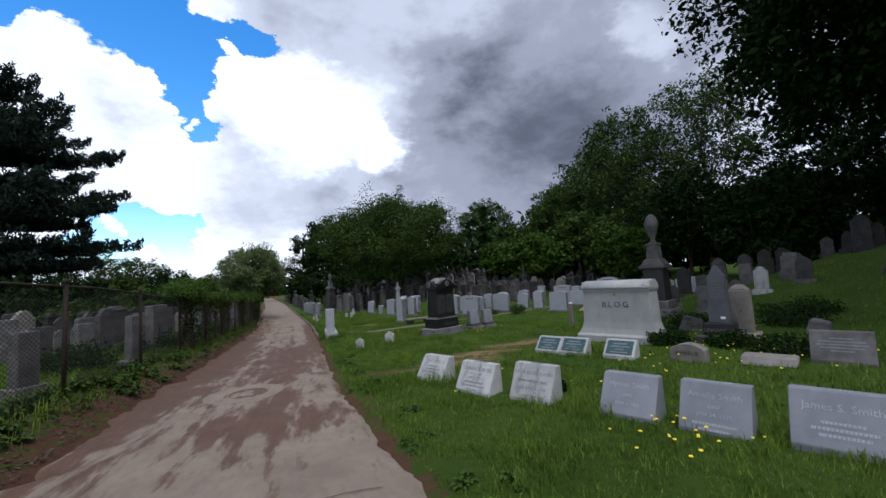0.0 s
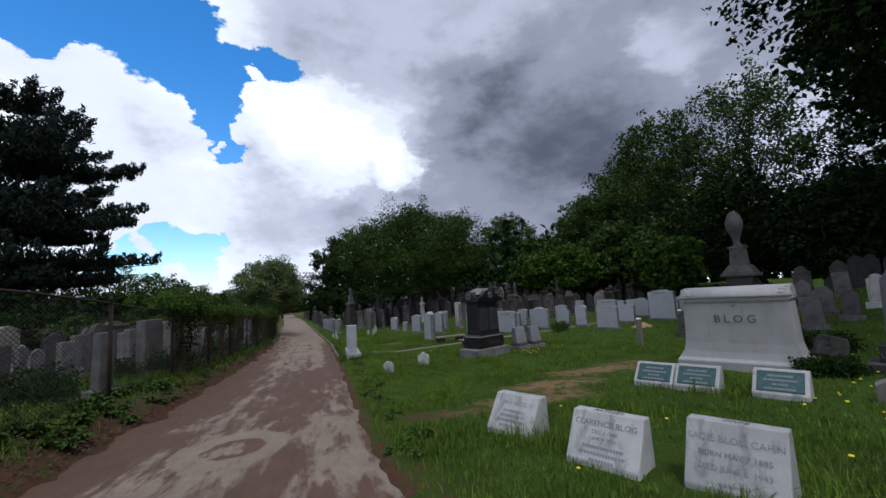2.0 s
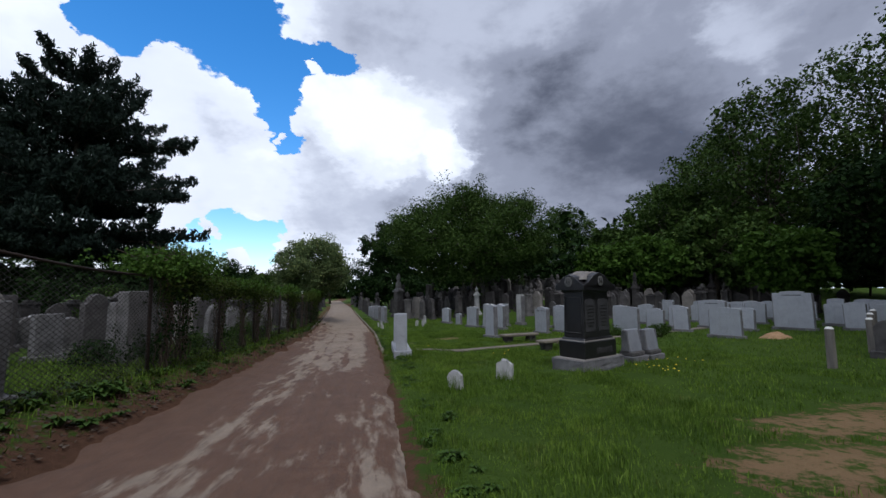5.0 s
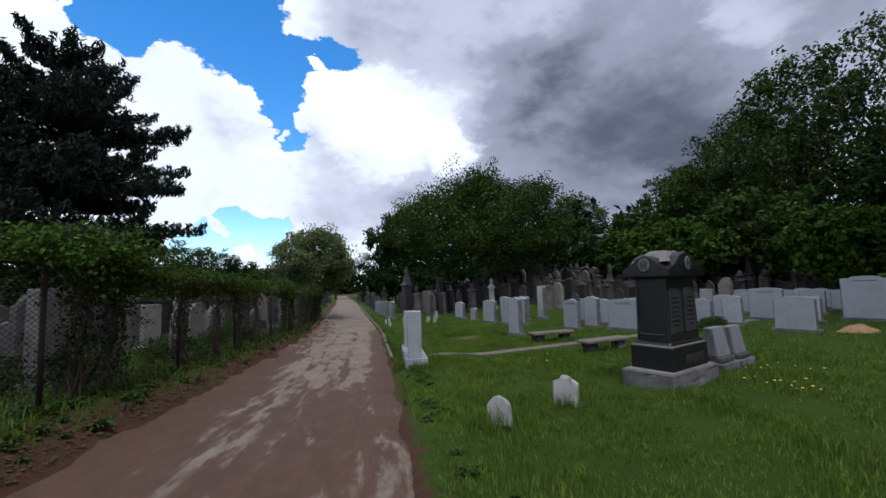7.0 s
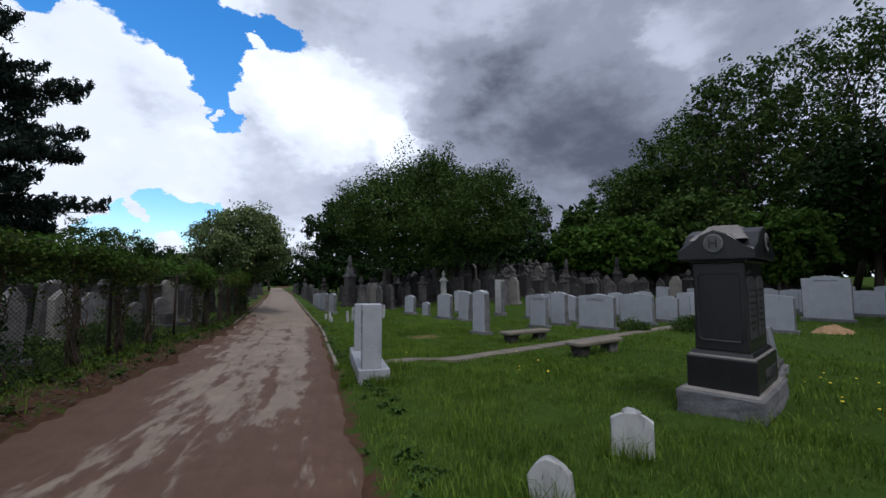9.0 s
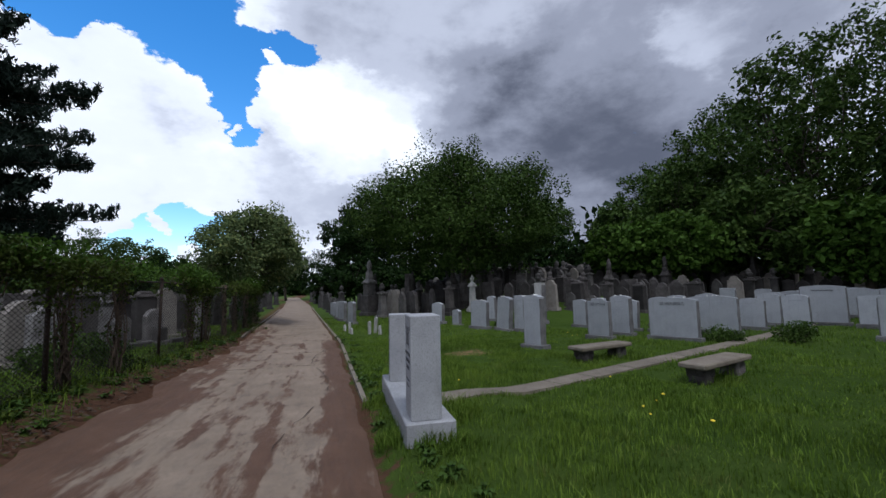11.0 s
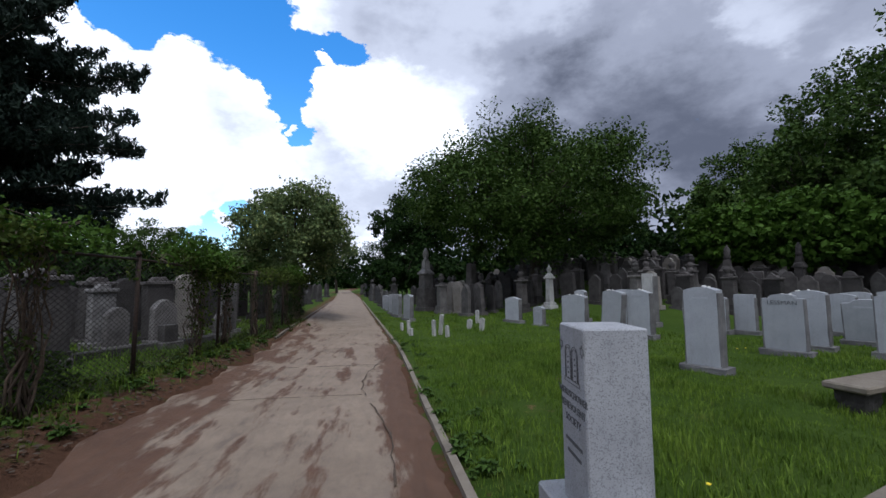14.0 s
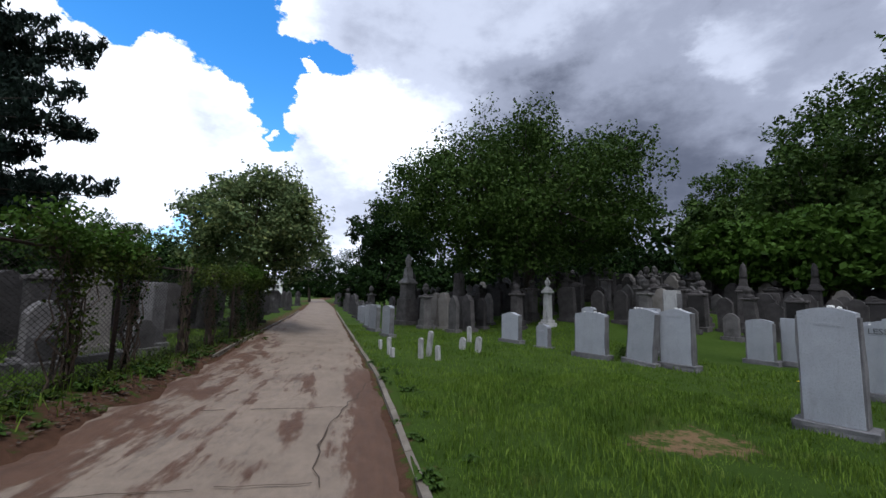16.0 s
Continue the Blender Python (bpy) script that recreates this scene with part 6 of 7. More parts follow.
for r, (sx, sy) in enumerate(((11.0, 29.3), (13.2, 30.0), (15.2, 30.6), (17.2, 31.2), (19.4, 31.8), (21.6, 32.0), (24.0, 31.0))):
    for k in range(7):
        x, y = sx + ROW.x * 1.62 * k + rng_p.normal() * 0.12, sy + ROW.y * 1.62 * k + rng_p.normal() * 0.12
        if any(math.hypot(x - a - 0.2, y - b + 0.3) < 1.25 for a, b, *_ in PALE) or y < 19.2 or rng_p.random() < 0.12 or (r < 1 and k > 2) or (r == 1 and k > 3) or (r == 2 and k > 4):
            continue
        place_from(stock, used, int(rng_p.integers(0, 5)), pose(x, y, land_z(x, y) - 0.03, rng_p.normal() * 1.2, rng_p.normal() * 1.2, TURN_ROW + rng_p.normal() * 2))

# pebbles left on the headstones
for x, y, w, h, top, text, ln in PALE[:5] + PALE[7:10]:
    for i in range(3):
        s = rng_p.uniform(-0.35, 0.35) * w
        cx, cy = from_left(x, y, w, 0.25)
        cx, cy = cx + ROW.x * s, cy + ROW.y * s
        bm = bmesh.new()
        bmesh.ops.create_icosphere(bm, subdivisions=1, radius=0.028)
        for v in bm.verts:
            v.co = Vector((v.co.x * 1.3, v.co.y, v.co.z * 0.7))
        drop = {"curve": 0.06 * (1 - math.cos(math.pi * s / w)), "step": 0.02 if abs(s) < 0.28 * w else 0.1, "serp": 0.045 * (1 - math.cos(2 * math.pi * s / w))}.get(top, 0.0)
        me = bpy.data.meshes.new("pebble")
        bm.to_mesh(me)
        bm.free()
        me.materials.append(M_WHITE)
        ob = tagged(new("pebble", me), "small pale pebble resting on a headstone", "pebble", "pebbles on headstones")
        ob.matrix_world = pose(cx, cy, land_z(*from_left(x, y, w, 0.25)) - 0.03 + (0.16 if h > 0.9 else 0.08) + h - drop + 0.014)


# ---- the white column and the old crowded stones ----
def ball_column():
    root = thing("column_monument", "white marble column with a carved ball finial", "monument")
    part("base", merge(block(0.62, 0.62, 0.22, bevel=0.02), block(0.48, 0.48, 0.14, 0.215, bevel=0.02)), M_MARBLE, root)
    s = part("shaft", block(0.34, 0.34, 1.25, 0.35, taper_w=0.82, taper_d=0.82, bevel=0.02), M_MARBLE, root)
    part("capital", merge(block(0.46, 0.46, 0.12, 1.595, bevel=0.03), block(0.4, 0.4, 0.2, 1.71, taper_w=0.5, taper_d=0.5, bevel=0.03)), M_MARBLE, s)
    b = lathe([(0.1, 1.905), (0.07, 1.95), (0.12, 2.03), (0.14, 2.12), (0.1, 2.21), (0.05, 2.26), (0.03, 2.36)], 14)
    part("finial", b, M_MARBLE, s)
    return root


stand(ball_column(), 8.1, 39.9)


def staged_monument(crown, label):
    """A broad dark base block, a narrower die, a gabled cap and a turned finial, or a plain broken shaft."""
    root = thing("staged_monument", label, "monument")
    part("base", rough_up(merge(block(1.15, 1.0, 0.3, bevel=0.02), block(0.98, 0.86, 1.2, 0.295, taper_w=0.95, taper_d=0.95, bevel=0.03)), 0.015, 4, 2), M_OLD, root, "blackened base block")
    if crown:
        die = part("die", block(0.66, 0.66, 0.85, 1.49, taper_w=0.94, taper_d=0.94, bevel=0.02), M_OLDGREY, root)
        part("cap", merge(block(0.82, 0.82, 0.12, 2.335, bevel=0.03), block(0.74, 0.74, 0.26, 2.45, taper_w=0.5, taper_d=0.5, bevel=0.03)), M_OLDPALE, die)
        ped = part("pedestal", block(0.42, 0.42, 0.5, 2.7, taper_w=0.85, taper_d=0.85, bevel=0.02), M_OLDPALE, die)
        top = lathe([(0.16, 3.195), (0.2, 3.26), (0.12, 3.34), (0.17, 3.46), (0.2, 3.6), (0.17, 3.78), (0.1, 3.92), (0.03, 4.02)], 14)
        part("finial", top, M_OLDPALE, ped, "turned pale finial")
    else:
        part("shaft", rough_up(block(0.5, 0.5, 1.45, 1.49, taper_w=0.86, taper_d=0.86, bevel=0.03), 0.025, 4, 3), M_OLD, root, "broken dark shaft")
    return root


stand(staged_monument(True, "tall staged grey monument with a pale turned finial"), 1.9, 44.8, yaw=-60)
stand(staged_monument(False, "dark monument with a broken shaft among old graves"), 4.6, 43.6, yaw=-60)
stand(pale_stone(0.42, 1.85, 0.34, "flat", 0.2, tone=M_MARBLE, label="tall narrow pale stone pillar with pebbles"), 9.6, 33.6)

old_kinds = [old_stone("arch", 0.62, 1.4, 0.2, M_OLD, "blackened round-topped old headstone"), old_stone("square", 0.66, 1.4, 0.34, M_OLD, "dark square old headstone with a coping"), old_stone("gothic", 0.58, 1.55, 0.22, M_OLDGREY, "grey pointed old headstone with lichen"), old_stone("shoulder", 0.7, 1.6, 0.24, M_OLD, "dark shouldered old headstone"), old_stone("plain", 0.85, 1.5, 0.3, M_OLD, "broad dark rough old headstone"), old_stone("arch", 0.55, 0.95, 0.18, M_OLDGREY, "grey round-topped old headstone"), old_pillar(2.3, M_OLD, "ball", "dark old pillar monument with a ball finial"), old_pillar(2.2, M_OLDGREY, "urn", "grey old pillar monument with an urn"), old_stone("shoulder", 0.72, 1.7, 0.26, M_CAP, "brown shouldered old headstone"), old_pillar(2.6, M_OLD, "spire", "dark old pillar monument with a short spire")]
old_kinds += [old_stone("arch", 0.46, 0.85, 0.14, M_OLDGREY, "small grey round-topped old headstone"), old_stone("gothic", 0.44, 0.95, 0.15, M_OLD, "small dark pointed old headstone"), old_stone("plain", 0.55, 0.9, 0.18, M_OLDGREY, "small grey flat-topped old headstone"), old_stone("shoulder", 0.5, 1.0, 0.16, M_MARBLE, "small pale shouldered marble headstone")]
old_used = [False] * len(old_kinds)


def put_old(k, x, y, s, yaw, rng):
    m = pose(x, y, land_z(x, y) - 0.06, rng.normal() * 1.8, rng.normal() * 1.8, yaw)
    if (y > 45.5 or x < -12.5 or x > 23) and old_used[k]:
        FAR_OLD.append((k, m))
    else:
        place_from(old_kinds, old_used, k, m)


FAR_OLD = []


def join_far():
    """The most distant old stones, too small to pick apart, as one object."""
    bm_all = []
    for k, m in FAR_OLD:
        for ob in old_kinds[k].children_recursive:
            bm_all.append((ob.data, m))
    vs, fs, base, mats = [], [], 0, []
    slots = [M_OLD, M_OLDGREY, M_CAP, M_MARBLE, M_OLDPALE]
    for me, m in bm_all:
        co = np.empty(len(me.vertices) * 3)
        me.vertices.foreach_get("co", co)
        mm = np.array(m)
        vs.append(co.reshape(-1, 3) @ mm[:3, :3].T + mm[:3, 3])
        for p in me.polygons:
            fs.append([base + i for i in p.vertices])
            mats.append(slots.index(me.materials[0]))
        base += len(me.vertices)
    me = bpy.data.meshes.new("old_headstones")
    me.from_pydata(np.concatenate(vs).tolist(), [], fs)
    for s in slots:
        me.materials.append(s)
    me.polygons.foreach_set("material_index", mats)
    tagged(new("old_headstones", me), "crowd of dark weathered old headstones far off", "headstones", kind="stuff")


rng_o = np.random.default_rng(31)
# the crowded dark rows past the pale ones
row = 0
for base_y in np.arange(36.8, 56, 1.45):
    for bx in np.arange(1.5, 34, 0.98):
        x, y = bx + rng_o.normal() * 0.16, base_y + rng_o.normal() * 0.22 - (bx - 8) * 0.16
        if x < float(road_right(y)) + 3.6 or (y < 39.5 and x < 9.5) or (y < 36.5 and x < 14) or (math.hypot(x - 8.1, y - 39.9) < 0.9) or (math.hypot(x - 1.9, y - 44.8) < 1) or (math.hypot(x - 4.6, y - 43.6) < 1):
            continue
        if rng_o.random() < 0.12 + 0.02 * row:
            continue
        k = int(rng_o.choice(10, p=(0.15, 0.14, 0.09, 0.15, 0.09, 0.10, 0.07, 0.06, 0.12, 0.03)))
        put_old(k, x, y, 1, TURN_ROW + rng_o.normal() * 4, rng_o)
    row += 1
# small bright stubs at the edge of the old part
for x, y, w, h in ((1.1, 32.6, 0.12, 0.55), (1.35, 32.9, 0.14, 0.72), (1.5, 32.2, 0.12, 0.4), (2.6, 34.2, 0.2, 0.42), (2.95, 33.6, 0.18, 0.5), (3.4, 36.4, 0.16, 0.6), (0.3, 33.2, 0.1, 0.5), (0.35, 32.6, 0.1, 0.3), (0.1, 34.5, 0.1, 0.3)):
    root = thing("small_headstone", "small narrow white marble stub in the grass", "headstone", "small marble headstones")
    part("tablet", slab_outline(arc_top(w, h, w * 0.35, 6), 0.1, 0.01), M_MARBLE, root)
    stand(root, x, y, yaw=-50, tip=float(rng_o.normal() * 4))
# far stones along both sides of the lane
for k in range(34):
    y = 48 + 1.2 * k + rng_o.normal() * 0.3
    x = float(road_right(y)) + 0.9 + rng_o.random() * 1.6
    put_old(int(rng_o.choice([0, 2, 5, 5, 7])), x, y, 1, TURN_ROW, rng_o)
for k in range(26):
    y = 42 + 1.3 * k + rng_o.normal() * 0.3
    x = float(road_left(y)) - 0.9 - rng_o.random() * 2.2
    put_old(int(rng_o.choice([0, 2, 5, 7, 3])), x, y, 1, 60, rng_o)
# behind the fence: the stones that stand nearest, one by one
# x, y, width, height, depth, outline, stone, tip
LEFT = [
    (-4.6, 8.75, 0.34, 0.92, 0.2, "plain", M_OLDGREY, 0), (-4.75, 7.3, 0.36, 0.75, 0.14, "arch", M_OLDPALE, 4), (-4.35, 12.4, 0.28, 1.12, 0.24, "plain", M_OLDPALE, 1), (-6.9, 13.8, 0.42, 1.0, 0.2, "plain", M_OLD, 0),
    (-7.9, 15.7, 0.26, 0.6, 0.1, "arch", M_MARBLE, 2), (-8.3, 17.4, 0.36, 0.88, 0.12, "arch", M_OLDPALE, 7), (-8.0, 18.5, 0.6, 1.02, 0.22, "plain", M_OLDPALE, 0), (-10.5, 18.9, 0.68, 1.35, 0.3, "plain", M_OLDPALE, 0),
    (-12.4, 20.6, 0.78, 1.6, 0.3, "square", M_OLD, 0), (-11.6, 21.6, 0.88, 1.65, 0.3, "plain", M_OLD, 0), (-6.6, 18.9, 0.58, 1.2, 0.24, "plain", M_OLDPALE, 0), (-6.0, 18.0, 0.6, 1.28, 0.26, "plain", M_OLDGREY, 0),
    (-5.3, 17.2, 0.7, 1.5, 0.3, "plain", M_OLDGREY, -1), (-5.1, 20.75, 0.36, 1.25, 0.2, "gothic", M_OLDPALE, 2), (-7.1, 23.4, 0.5, 1.28, 0.24, "plain", M_CAP, 0), (-7.9, 24.2, 0.64, 1.3, 0.28, "plain", M_OLDGREY, 0),
    (-9.7, 26.0, 0.4, 1.15, 0.2, "shoulder", M_OLDPALE, 0), (-5.75, 24.7, 0.6, 1.2, 0.24, "shoulder", M_OLDPALE, 0), (-6.75, 25.6, 0.66, 1.3, 0.26, "arch", M_CAP, 0), (-6.9, 27.9, 0.52, 1.2, 0.26, "shoulder", M_OLD, 0),
    (-6.35, 28.9, 0.46, 0.86, 0.2, "arch", M_OLDGREY, 0), (-7.3, 29.9, 0.5, 1.2, 0.26, "square", M_OLDPALE, 0), (-6.0, 30.1, 0.56, 1.0, 0.22, "arch", M_OLDGREY, 0), (-5.55, 29.45, 0.34, 0.42, 0.24, "plain", M_OLDGREY, 0),
    (-5.3, 32.3, 0.4, 1.42, 0.36, "plain", M_OLDPALE, 0), (-5.05, 31.35, 0.5, 0.62, 0.26, "arch", M_OLDGREY, 0), (-5.9, 33.6, 0.5, 1.1, 0.22, "shoulder", M_OLD, 0), (-6.8, 34.6, 0.6, 1.2, 0.26, "plain", M_OLD, 0),
    (-8.7, 22.8, 0.95, 1.5, 0.3, "square", M_OLDGREY, 0), (-10.4, 24.3, 0.9, 1.25, 0.3, "plain", M_OLDGREY, 0),
]
WORDS = {"plain": "square-topped", "arch": "round-topped", "square": "coped", "gothic": "pointed", "shoulder": "shouldered"}
TONES = {M_OLDGREY.name: "grey lichened", M_OLDPALE.name: "pale weathered", M_OLD.name: "blackened", M_CAP.name: "brown weathered", M_MARBLE.name: "white marble"}
for x, y, w, h, d, kind, mat, tip in LEFT:
    ob = old_stone(kind, w, h, d, mat, TONES[mat.name] + " " + WORDS[kind] + " old headstone behind the wire fence")
    stand(ob, x, y, yaw=62 + float(rng_o.normal() * 5), sink=0.05, tip=tip)
# a low stone kerb round two of the graves
for x, y, w in ((-6.05, 28.6, 1.7), (-5.35, 30.3, 1.1)):
    root = thing("grave_kerb", "low grey stone kerb in front of old graves", "kerb")
    part("kerb", rough_up(block(w, 0.2, 0.2, bevel=0.02), 0.012, 5, 2), M_OLDGREY, root)
    stand(root, x, y, yaw=62)
for base_x in np.arange(-6.7, -22, -1.35):
    for by in np.arange(9.0, 44, 1.15):
        x, y = base_x + rng_o.normal() * 0.22, by + rng_o.normal() * 0.22
        if rng_o.random() < 0.30 or any(math.hypot(x - q[0], y - q[1]) < 1.0 for q in LEFT) or (base_x < -14 and rng_o.random() < 0.35) or (x > -8.9 and y < 17.5) or (x > -7.6 and 18.5 < y < 23.5):
            continue
        k = int(rng_o.choice(14, p=(0.10, 0.10, 0.06, 0.10, 0.16, 0.08, 0.03, 0.02, 0.08, 0.01, 0.07, 0.05, 0.08, 0.06)))
        put_old(k, x, y, 1, 62 + rng_o.normal() * 6, rng_o)
# on the hill
for k in range(62):
    x, y = rng_o.uniform(19, 46), rng_o.uniform(3, 20)
    if math.hypot(x - 14.1, y - 13.9) < 2.2 or x + y < 26 or any(math.hypot(x - px, y - py) < 0.7 for px, py in posts):
        continue
    put_old(int(rng_o.choice([0, 11, 3, 11, 5, 12, 11, 12])), x, y, 1, TURN_ROW + rng_o.normal() * 5, rng_o)
for x, y, k in ((15.0, 12.4, 12), (16.4, 12.2, 10), (17.2, 13.4, 5), (18.2, 12.4, 13), (13.4, 15.9, 10), (15.2, 16.2, 12), (16.6, 15.4, 10), (19.6, 11.6, 5), (20.6, 12.8, 12)):
    put_old(k, x, y, 1, TURN_ROW, rng_o)


join_far()


def soil_heap(r, h, label):
    bm = bmesh.new()
    bmesh.ops.create_grid(bm, x_segments=22, y_segments=22, size=r)
    for v in bm.verts:
        d = v.co.length / r
        v.co.z = h * max(0, 1 - d * d) * (1 + 0.4 * noise.noise(v.co * 4)) - 0.06 * d + 0.02 * noise.noise(v.co * 13)
    root = thing("soil_heap", label, "soil")
    part("mound", bm, M_SAND, root)
    return root


stand(soil_heap(0.65, 0.26, "small heap of orange dug soil on the lawn"), 16.4, 21.7, 0, 0.02)
stand(shrub(0.45, 0.5, 41, M_LEAF, 1800, 0.06, label="small green bush between headstones"), 6.9, 31.9, 0)
stand(shrub(0.6, 0.4, 42, M_LEAF, 1800, 0.07, label="low green bush beside headstones"), 11.3, 25.2, 0)
stand(shrub(0.5, 0.8, 43, M_LEAF, 1800, 0.07, label="low green bush beside headstones"), 12.6, 24.0, 0)
stand(shrub(0.9, 0.7, 44, M_LEAFDARK, 3000, 0.07, label="dark bush behind the wire fence"), -5.7, 12.6, 0)
stand(shrub(0.8, 0.6, 45, M_LEAF, 3000, 0.07, label="leafy bush behind the wire fence"), -5.2, 21.0, 0)
stand(shrub(0.9, 0.8, 46, M_LEAFDARK, 3000, 0.07, label="dark bush behind the wire fence"), -5.4, 17.0, 0)
stand(shrub(0.7, 0.9, 47, M_LEAF, 3000, 0.07, label="leafy bush behind the wire fence"), -5.1, 24.4, 0)

build_grass()
build_weeds()
build_flowers()


# ---- trees ----
def plant(ob, x, y, yaw=0.0):
    return stand(ob, x, y, yaw, 0.05)


plant(conifer(22.5, 12.1, 3, 5.6, 9, label="large dark pine with level sweeping limbs"), -27.4, 47.5)
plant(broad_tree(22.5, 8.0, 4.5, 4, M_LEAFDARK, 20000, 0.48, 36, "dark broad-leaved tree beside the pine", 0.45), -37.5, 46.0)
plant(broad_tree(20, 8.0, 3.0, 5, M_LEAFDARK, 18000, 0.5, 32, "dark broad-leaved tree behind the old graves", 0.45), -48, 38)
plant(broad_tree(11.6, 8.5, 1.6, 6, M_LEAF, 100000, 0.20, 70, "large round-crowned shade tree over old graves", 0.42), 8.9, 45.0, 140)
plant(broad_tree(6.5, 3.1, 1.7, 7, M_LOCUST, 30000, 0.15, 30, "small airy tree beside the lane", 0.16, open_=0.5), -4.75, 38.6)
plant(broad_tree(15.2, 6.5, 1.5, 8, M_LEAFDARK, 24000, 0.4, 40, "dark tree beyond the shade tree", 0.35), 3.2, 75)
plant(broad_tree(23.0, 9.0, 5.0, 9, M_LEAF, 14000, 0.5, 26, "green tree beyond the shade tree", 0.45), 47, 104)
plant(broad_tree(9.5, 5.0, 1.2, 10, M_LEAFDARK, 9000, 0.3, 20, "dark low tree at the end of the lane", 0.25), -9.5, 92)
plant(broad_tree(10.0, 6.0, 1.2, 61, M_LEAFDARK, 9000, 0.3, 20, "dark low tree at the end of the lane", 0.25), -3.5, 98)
# M_LEAFDARK marks trees in shade: the darkness is in their leaf colour
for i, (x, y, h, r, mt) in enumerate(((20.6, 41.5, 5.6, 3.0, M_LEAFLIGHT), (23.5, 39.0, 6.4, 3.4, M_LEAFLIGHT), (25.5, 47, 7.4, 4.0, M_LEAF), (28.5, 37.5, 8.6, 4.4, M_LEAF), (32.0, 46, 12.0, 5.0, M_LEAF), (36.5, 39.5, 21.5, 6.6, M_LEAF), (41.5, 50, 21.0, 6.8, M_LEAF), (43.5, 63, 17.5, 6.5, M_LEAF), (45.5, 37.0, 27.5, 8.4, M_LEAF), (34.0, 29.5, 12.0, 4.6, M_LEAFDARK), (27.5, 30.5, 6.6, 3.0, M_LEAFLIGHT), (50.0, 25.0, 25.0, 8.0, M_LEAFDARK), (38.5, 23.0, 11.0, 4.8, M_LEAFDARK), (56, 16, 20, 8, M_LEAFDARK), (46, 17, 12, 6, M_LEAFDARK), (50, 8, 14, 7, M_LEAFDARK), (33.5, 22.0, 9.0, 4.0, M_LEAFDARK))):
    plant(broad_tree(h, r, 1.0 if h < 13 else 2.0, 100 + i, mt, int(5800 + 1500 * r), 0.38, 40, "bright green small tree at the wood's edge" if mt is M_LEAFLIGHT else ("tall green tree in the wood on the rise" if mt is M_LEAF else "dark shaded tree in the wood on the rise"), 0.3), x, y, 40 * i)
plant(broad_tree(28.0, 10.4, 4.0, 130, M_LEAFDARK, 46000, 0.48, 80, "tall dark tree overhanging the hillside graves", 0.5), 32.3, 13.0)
# added trees, unseen or barely in view, placed to block light from the hill
plant(broad_tree(26.0, 9.5, 6.0, 135, M_LEAFDARK, 20000, 0.55, 50, "tall dark tree added to shade the hillside", 0.5), 26.5, 5.0)
plant(broad_tree(24.0, 9.0, 7.0, 136, M_LEAFDARK, 12000, 0.65, 50, "tall dark tree added to shade the hillside", 0.5), 21.5, 0.0)
plant(broad_tree(25.0, 9.0, 4.0, 133, M_LEAFDARK, 8000, 0.75, 36, "tall dark tree added to shade the hillside", 0.5), 25.0, -4.0)
plant(broad_tree(24.0, 8.0, 4.0, 134, M_LEAFDARK, 7000, 0.75, 36, "tall dark tree added to shade the hillside", 0.5), 17.5, -10.5)
plant(broad_tree(24.0, 9.0, 4.0, 132, M_LEAFDARK, 10000, 0.7, 36, "tall dark tree added to shade the hillside", 0.5), 37.0, 3.0)
plant(broad_tree(24.0, 8.0, 4.0, 131, M_LEAFDARK, 12000, 0.65, 36, "tall dark tree added to shade the hillside", 0.5), 42.0, 12.0)
for i, (x, y, h, r) in enumerate(((-33, 66, 10.0, 5), (-27.5, 67, 9.8, 4.6), (-22.5, 66, 8.6, 4.2), (-18.0, 64, 6.4, 3.6), (-40, 64, 11, 6), (-12.5, 62, 5.2, 3.2), (-15, 54, 4.8, 2.6), (-11.0, 50, 4.3, 2.4), (-19, 50, 5.0, 2.8))):
    plant(broad_tree(h, r, 0.6, 150 + i, M_LEAF if i % 3 else M_LEAFDARK, 7500, 0.27, 26, "green tree behind the old graves", 0.2), x, y, 50 * i)

for i, (x, y, h, r) in enumerate(((-8.6, 33.5, 2.7, 1.6), (-9.6, 36.3, 3.0, 1.9), (-8.4, 39.2, 2.8, 1.7), (-10.8, 31.0, 2.6, 1.7), (-11.4, 34.4, 3.0, 1.9), (-12.8, 28.8, 2.6, 1.7), (-13.4, 32.0, 2.9, 1.9), (-10.0, 42.0, 3.2, 1.9), (-15.2, 29.6, 2.9, 1.9), (-13.2, 38.0, 3.2, 2.0))):
    plant(broad_tree(h, r, 0.1, 180 + i, M_LEAF if i % 2 else M_LEAFDARK, 5500, 0.17, 18, "dark leafy thicket among the old graves", 0.06, "bush"), x, y, 70 * i)

# added low trees: near-black leaves stand for the dark hollows under the crowns
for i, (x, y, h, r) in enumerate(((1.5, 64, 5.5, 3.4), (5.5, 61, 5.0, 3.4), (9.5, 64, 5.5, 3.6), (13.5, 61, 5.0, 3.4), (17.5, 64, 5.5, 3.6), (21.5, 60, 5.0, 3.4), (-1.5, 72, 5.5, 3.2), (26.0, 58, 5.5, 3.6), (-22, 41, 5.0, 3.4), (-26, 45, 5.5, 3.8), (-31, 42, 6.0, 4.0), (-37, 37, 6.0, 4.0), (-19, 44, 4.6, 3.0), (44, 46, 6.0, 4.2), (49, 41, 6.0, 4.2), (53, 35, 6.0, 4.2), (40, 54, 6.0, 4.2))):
    plant(broad_tree(h, r, 0.1, 210 + i, M_LEAFDARK, 4000, 0.42, 18, "dark low filler tree closing a gap behind the old graves", 0.12), x, y, 60 * i)


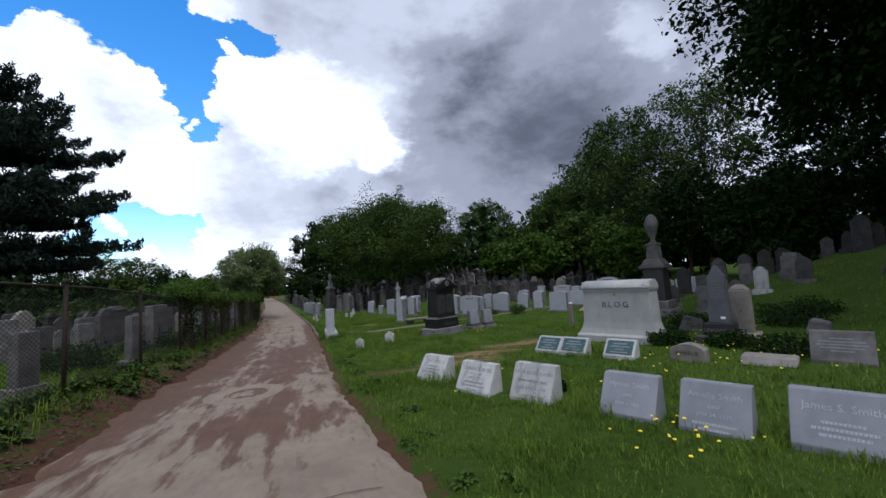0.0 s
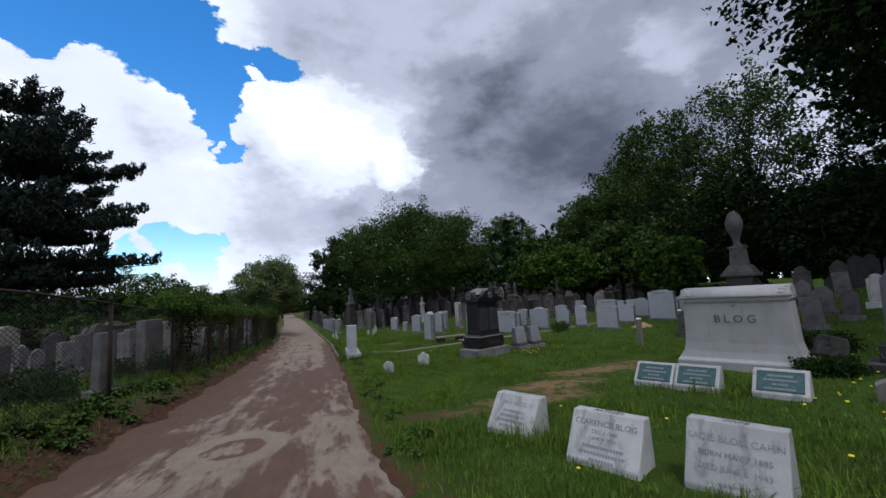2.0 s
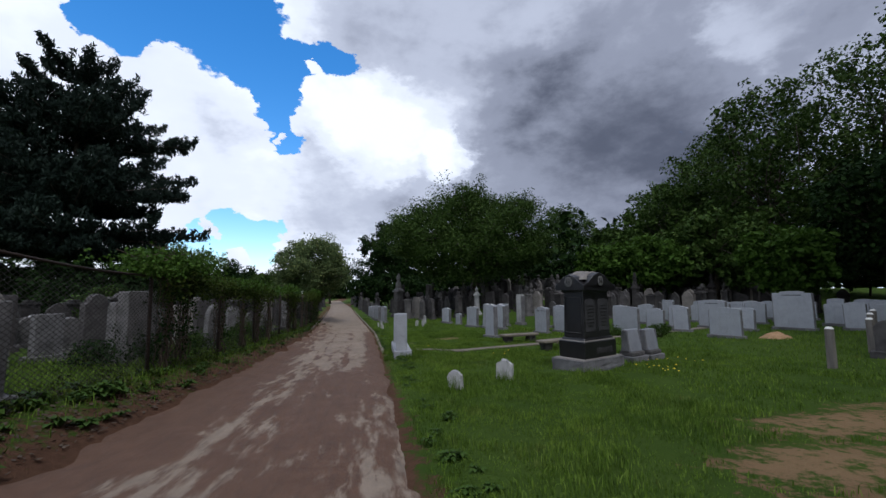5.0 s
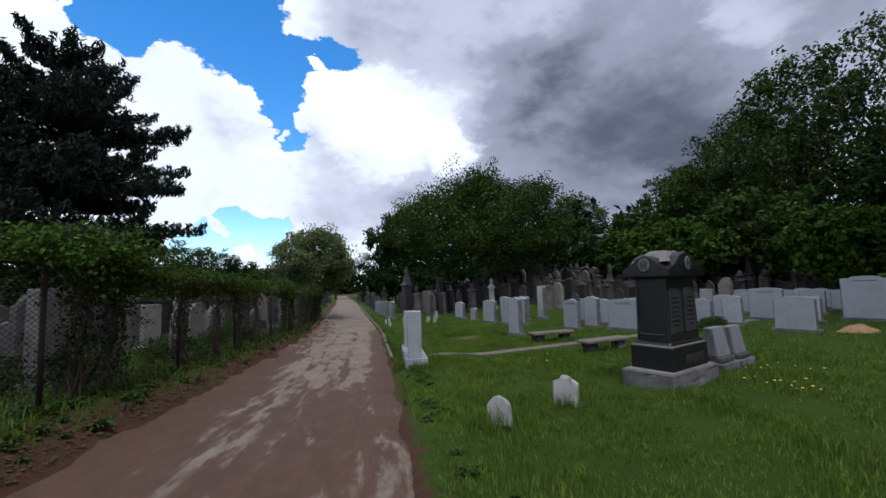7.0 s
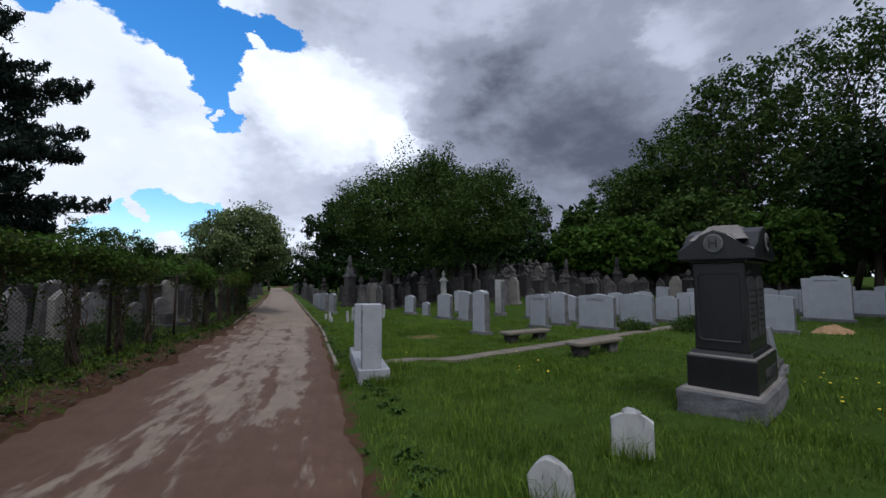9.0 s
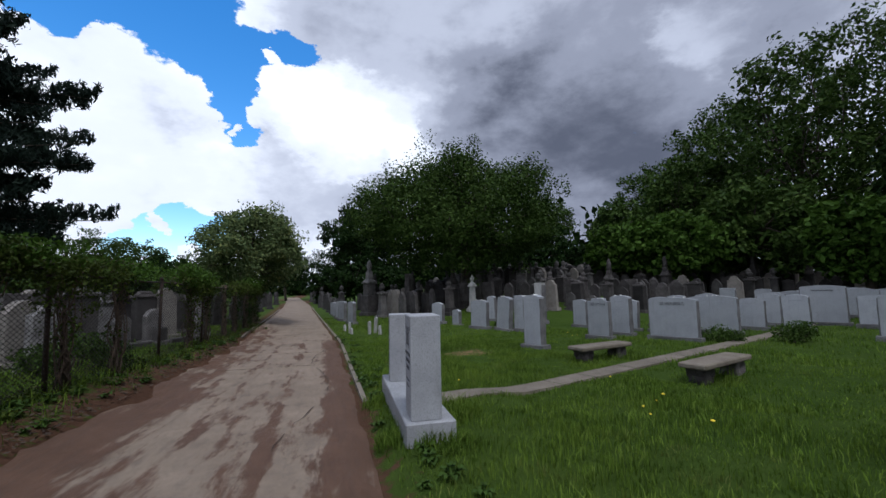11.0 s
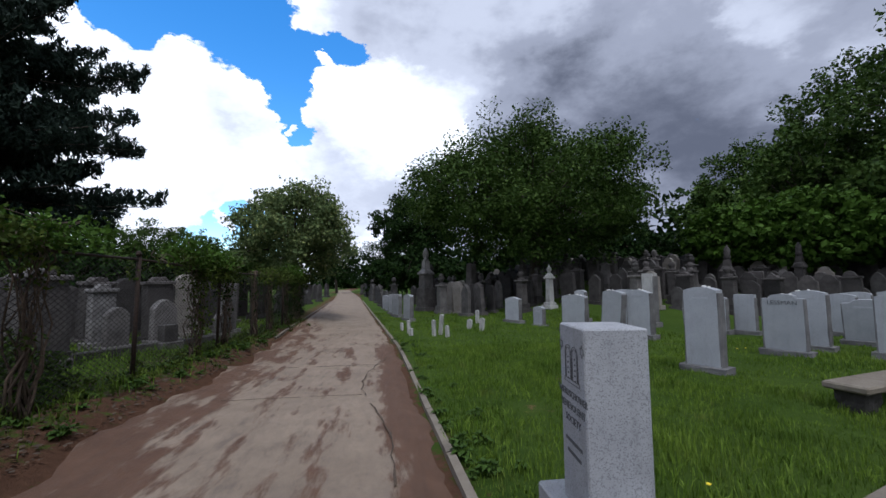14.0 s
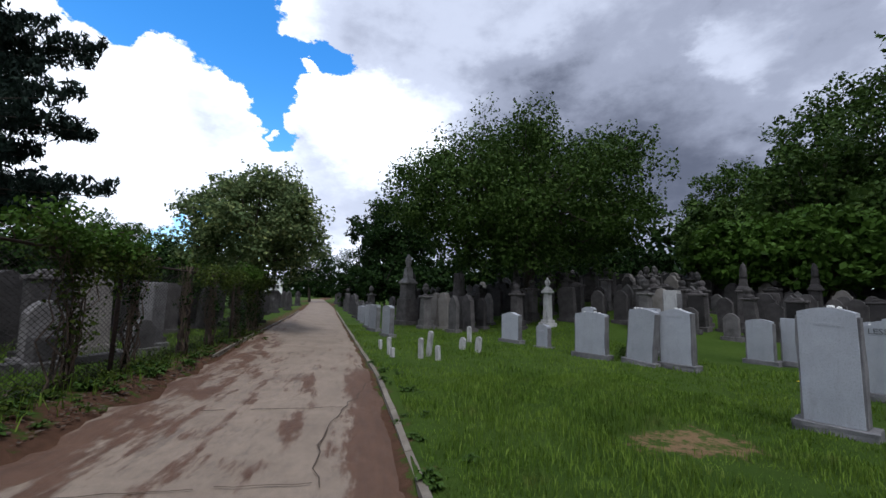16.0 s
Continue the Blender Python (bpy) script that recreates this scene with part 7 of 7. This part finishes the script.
# ---- far houses and the wood behind ----
def house(w, d, wall_h, roof_h, label):
    root = thing("house", label, "house")
    wall = part("wall", block(w, d, wall_h, bevel=0.02), M_SIDING, root)
    gable = slab_outline([(-w / 2 - 0.3, wall_h), (w / 2 + 0.3, wall_h), (0, wall_h + roof_h)], d - 0.02, 0)
    part("gable", gable, M_SIDING, wall)
    bm = bmesh.new()
    for s in (-1, 1):
        vs = [bm.verts.new(p) for p in ((s * (w / 2 + 0.5), -d / 2 - 0.4, wall_h - 0.15), (0, -d / 2 - 0.4, wall_h + roof_h + 0.05), (0, d / 2 + 0.4, wall_h + roof_h + 0.05), (s * (w / 2 + 0.5), d / 2 + 0.4, wall_h - 0.15))]
        us = [bm.verts.new(v.co + Vector((0, 0, 0.18))) for v in vs]
        bm.faces.new(vs)
        bm.faces.new(us[::-1])
        for i in range(4):
            j = (i + 1) % 4
            bm.faces.new((vs[i], us[i], us[j], vs[j]))
    bmesh.ops.recalc_face_normals(bm, faces=bm.faces)
    part("roof", bm, M_ROOF, root, "grey shingle roof")
    for x, z in ((-w * 0.25, wall_h * 0.6), (w * 0.25, wall_h * 0.6), (0, wall_h + roof_h * 0.3)):
        p = part("window", block(0.9, 0.1, 1.3, z, x, -d / 2 - 0.03, bevel=0.01), M_SIDING, wall)
        part("pane", block(0.7, 0.04, 1.1, z + 0.1, x, -d / 2 - 0.08, bevel=0.0), M_GLASS, p)
    return root


for x, y, w, wh, yaw in ((-36, 112, 8, 4.4, 20), (-42, 116, 9, 4.2, 80), (-26.5, 146, 4.5, 4.0, 10)):
    stand(house(w, 9, wh, 2.8, "white sided house with a grey gabled roof far off"), x, y, yaw, 0.2)


def backdrop_wood():
    """A far belt of trees all round, so that no bare horizon shows."""
    rng = np.random.default_rng(77)
    cs, sp = [], []
    for a in np.arange(0, 360, 1.1):
        far = 150 + 18 * math.sin(a * 0.21)
        h = 8 + 3.0 * math.sin(a * 0.7) + 2.0 * math.sin(a * 1.9)
        if -40 < (a if a < 180 else a - 360) < 1:
            h *= 0.55
        if 20 < a < 120:
            far, h = far * 0.55, h * 1.4
        x, y = far * math.sin(radians(a)), 20 + far * math.cos(radians(a))
        for k in range(9):
            cs.append((x + rng.normal() * 2, y + rng.normal() * 2, land_z(x, y) + h * (k + 0.5) / 9 + rng.normal() * 0.4))
            sp.append(1.5)
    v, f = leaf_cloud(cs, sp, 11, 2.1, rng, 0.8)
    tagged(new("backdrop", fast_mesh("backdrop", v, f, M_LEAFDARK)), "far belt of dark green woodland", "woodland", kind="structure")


backdrop_wood()
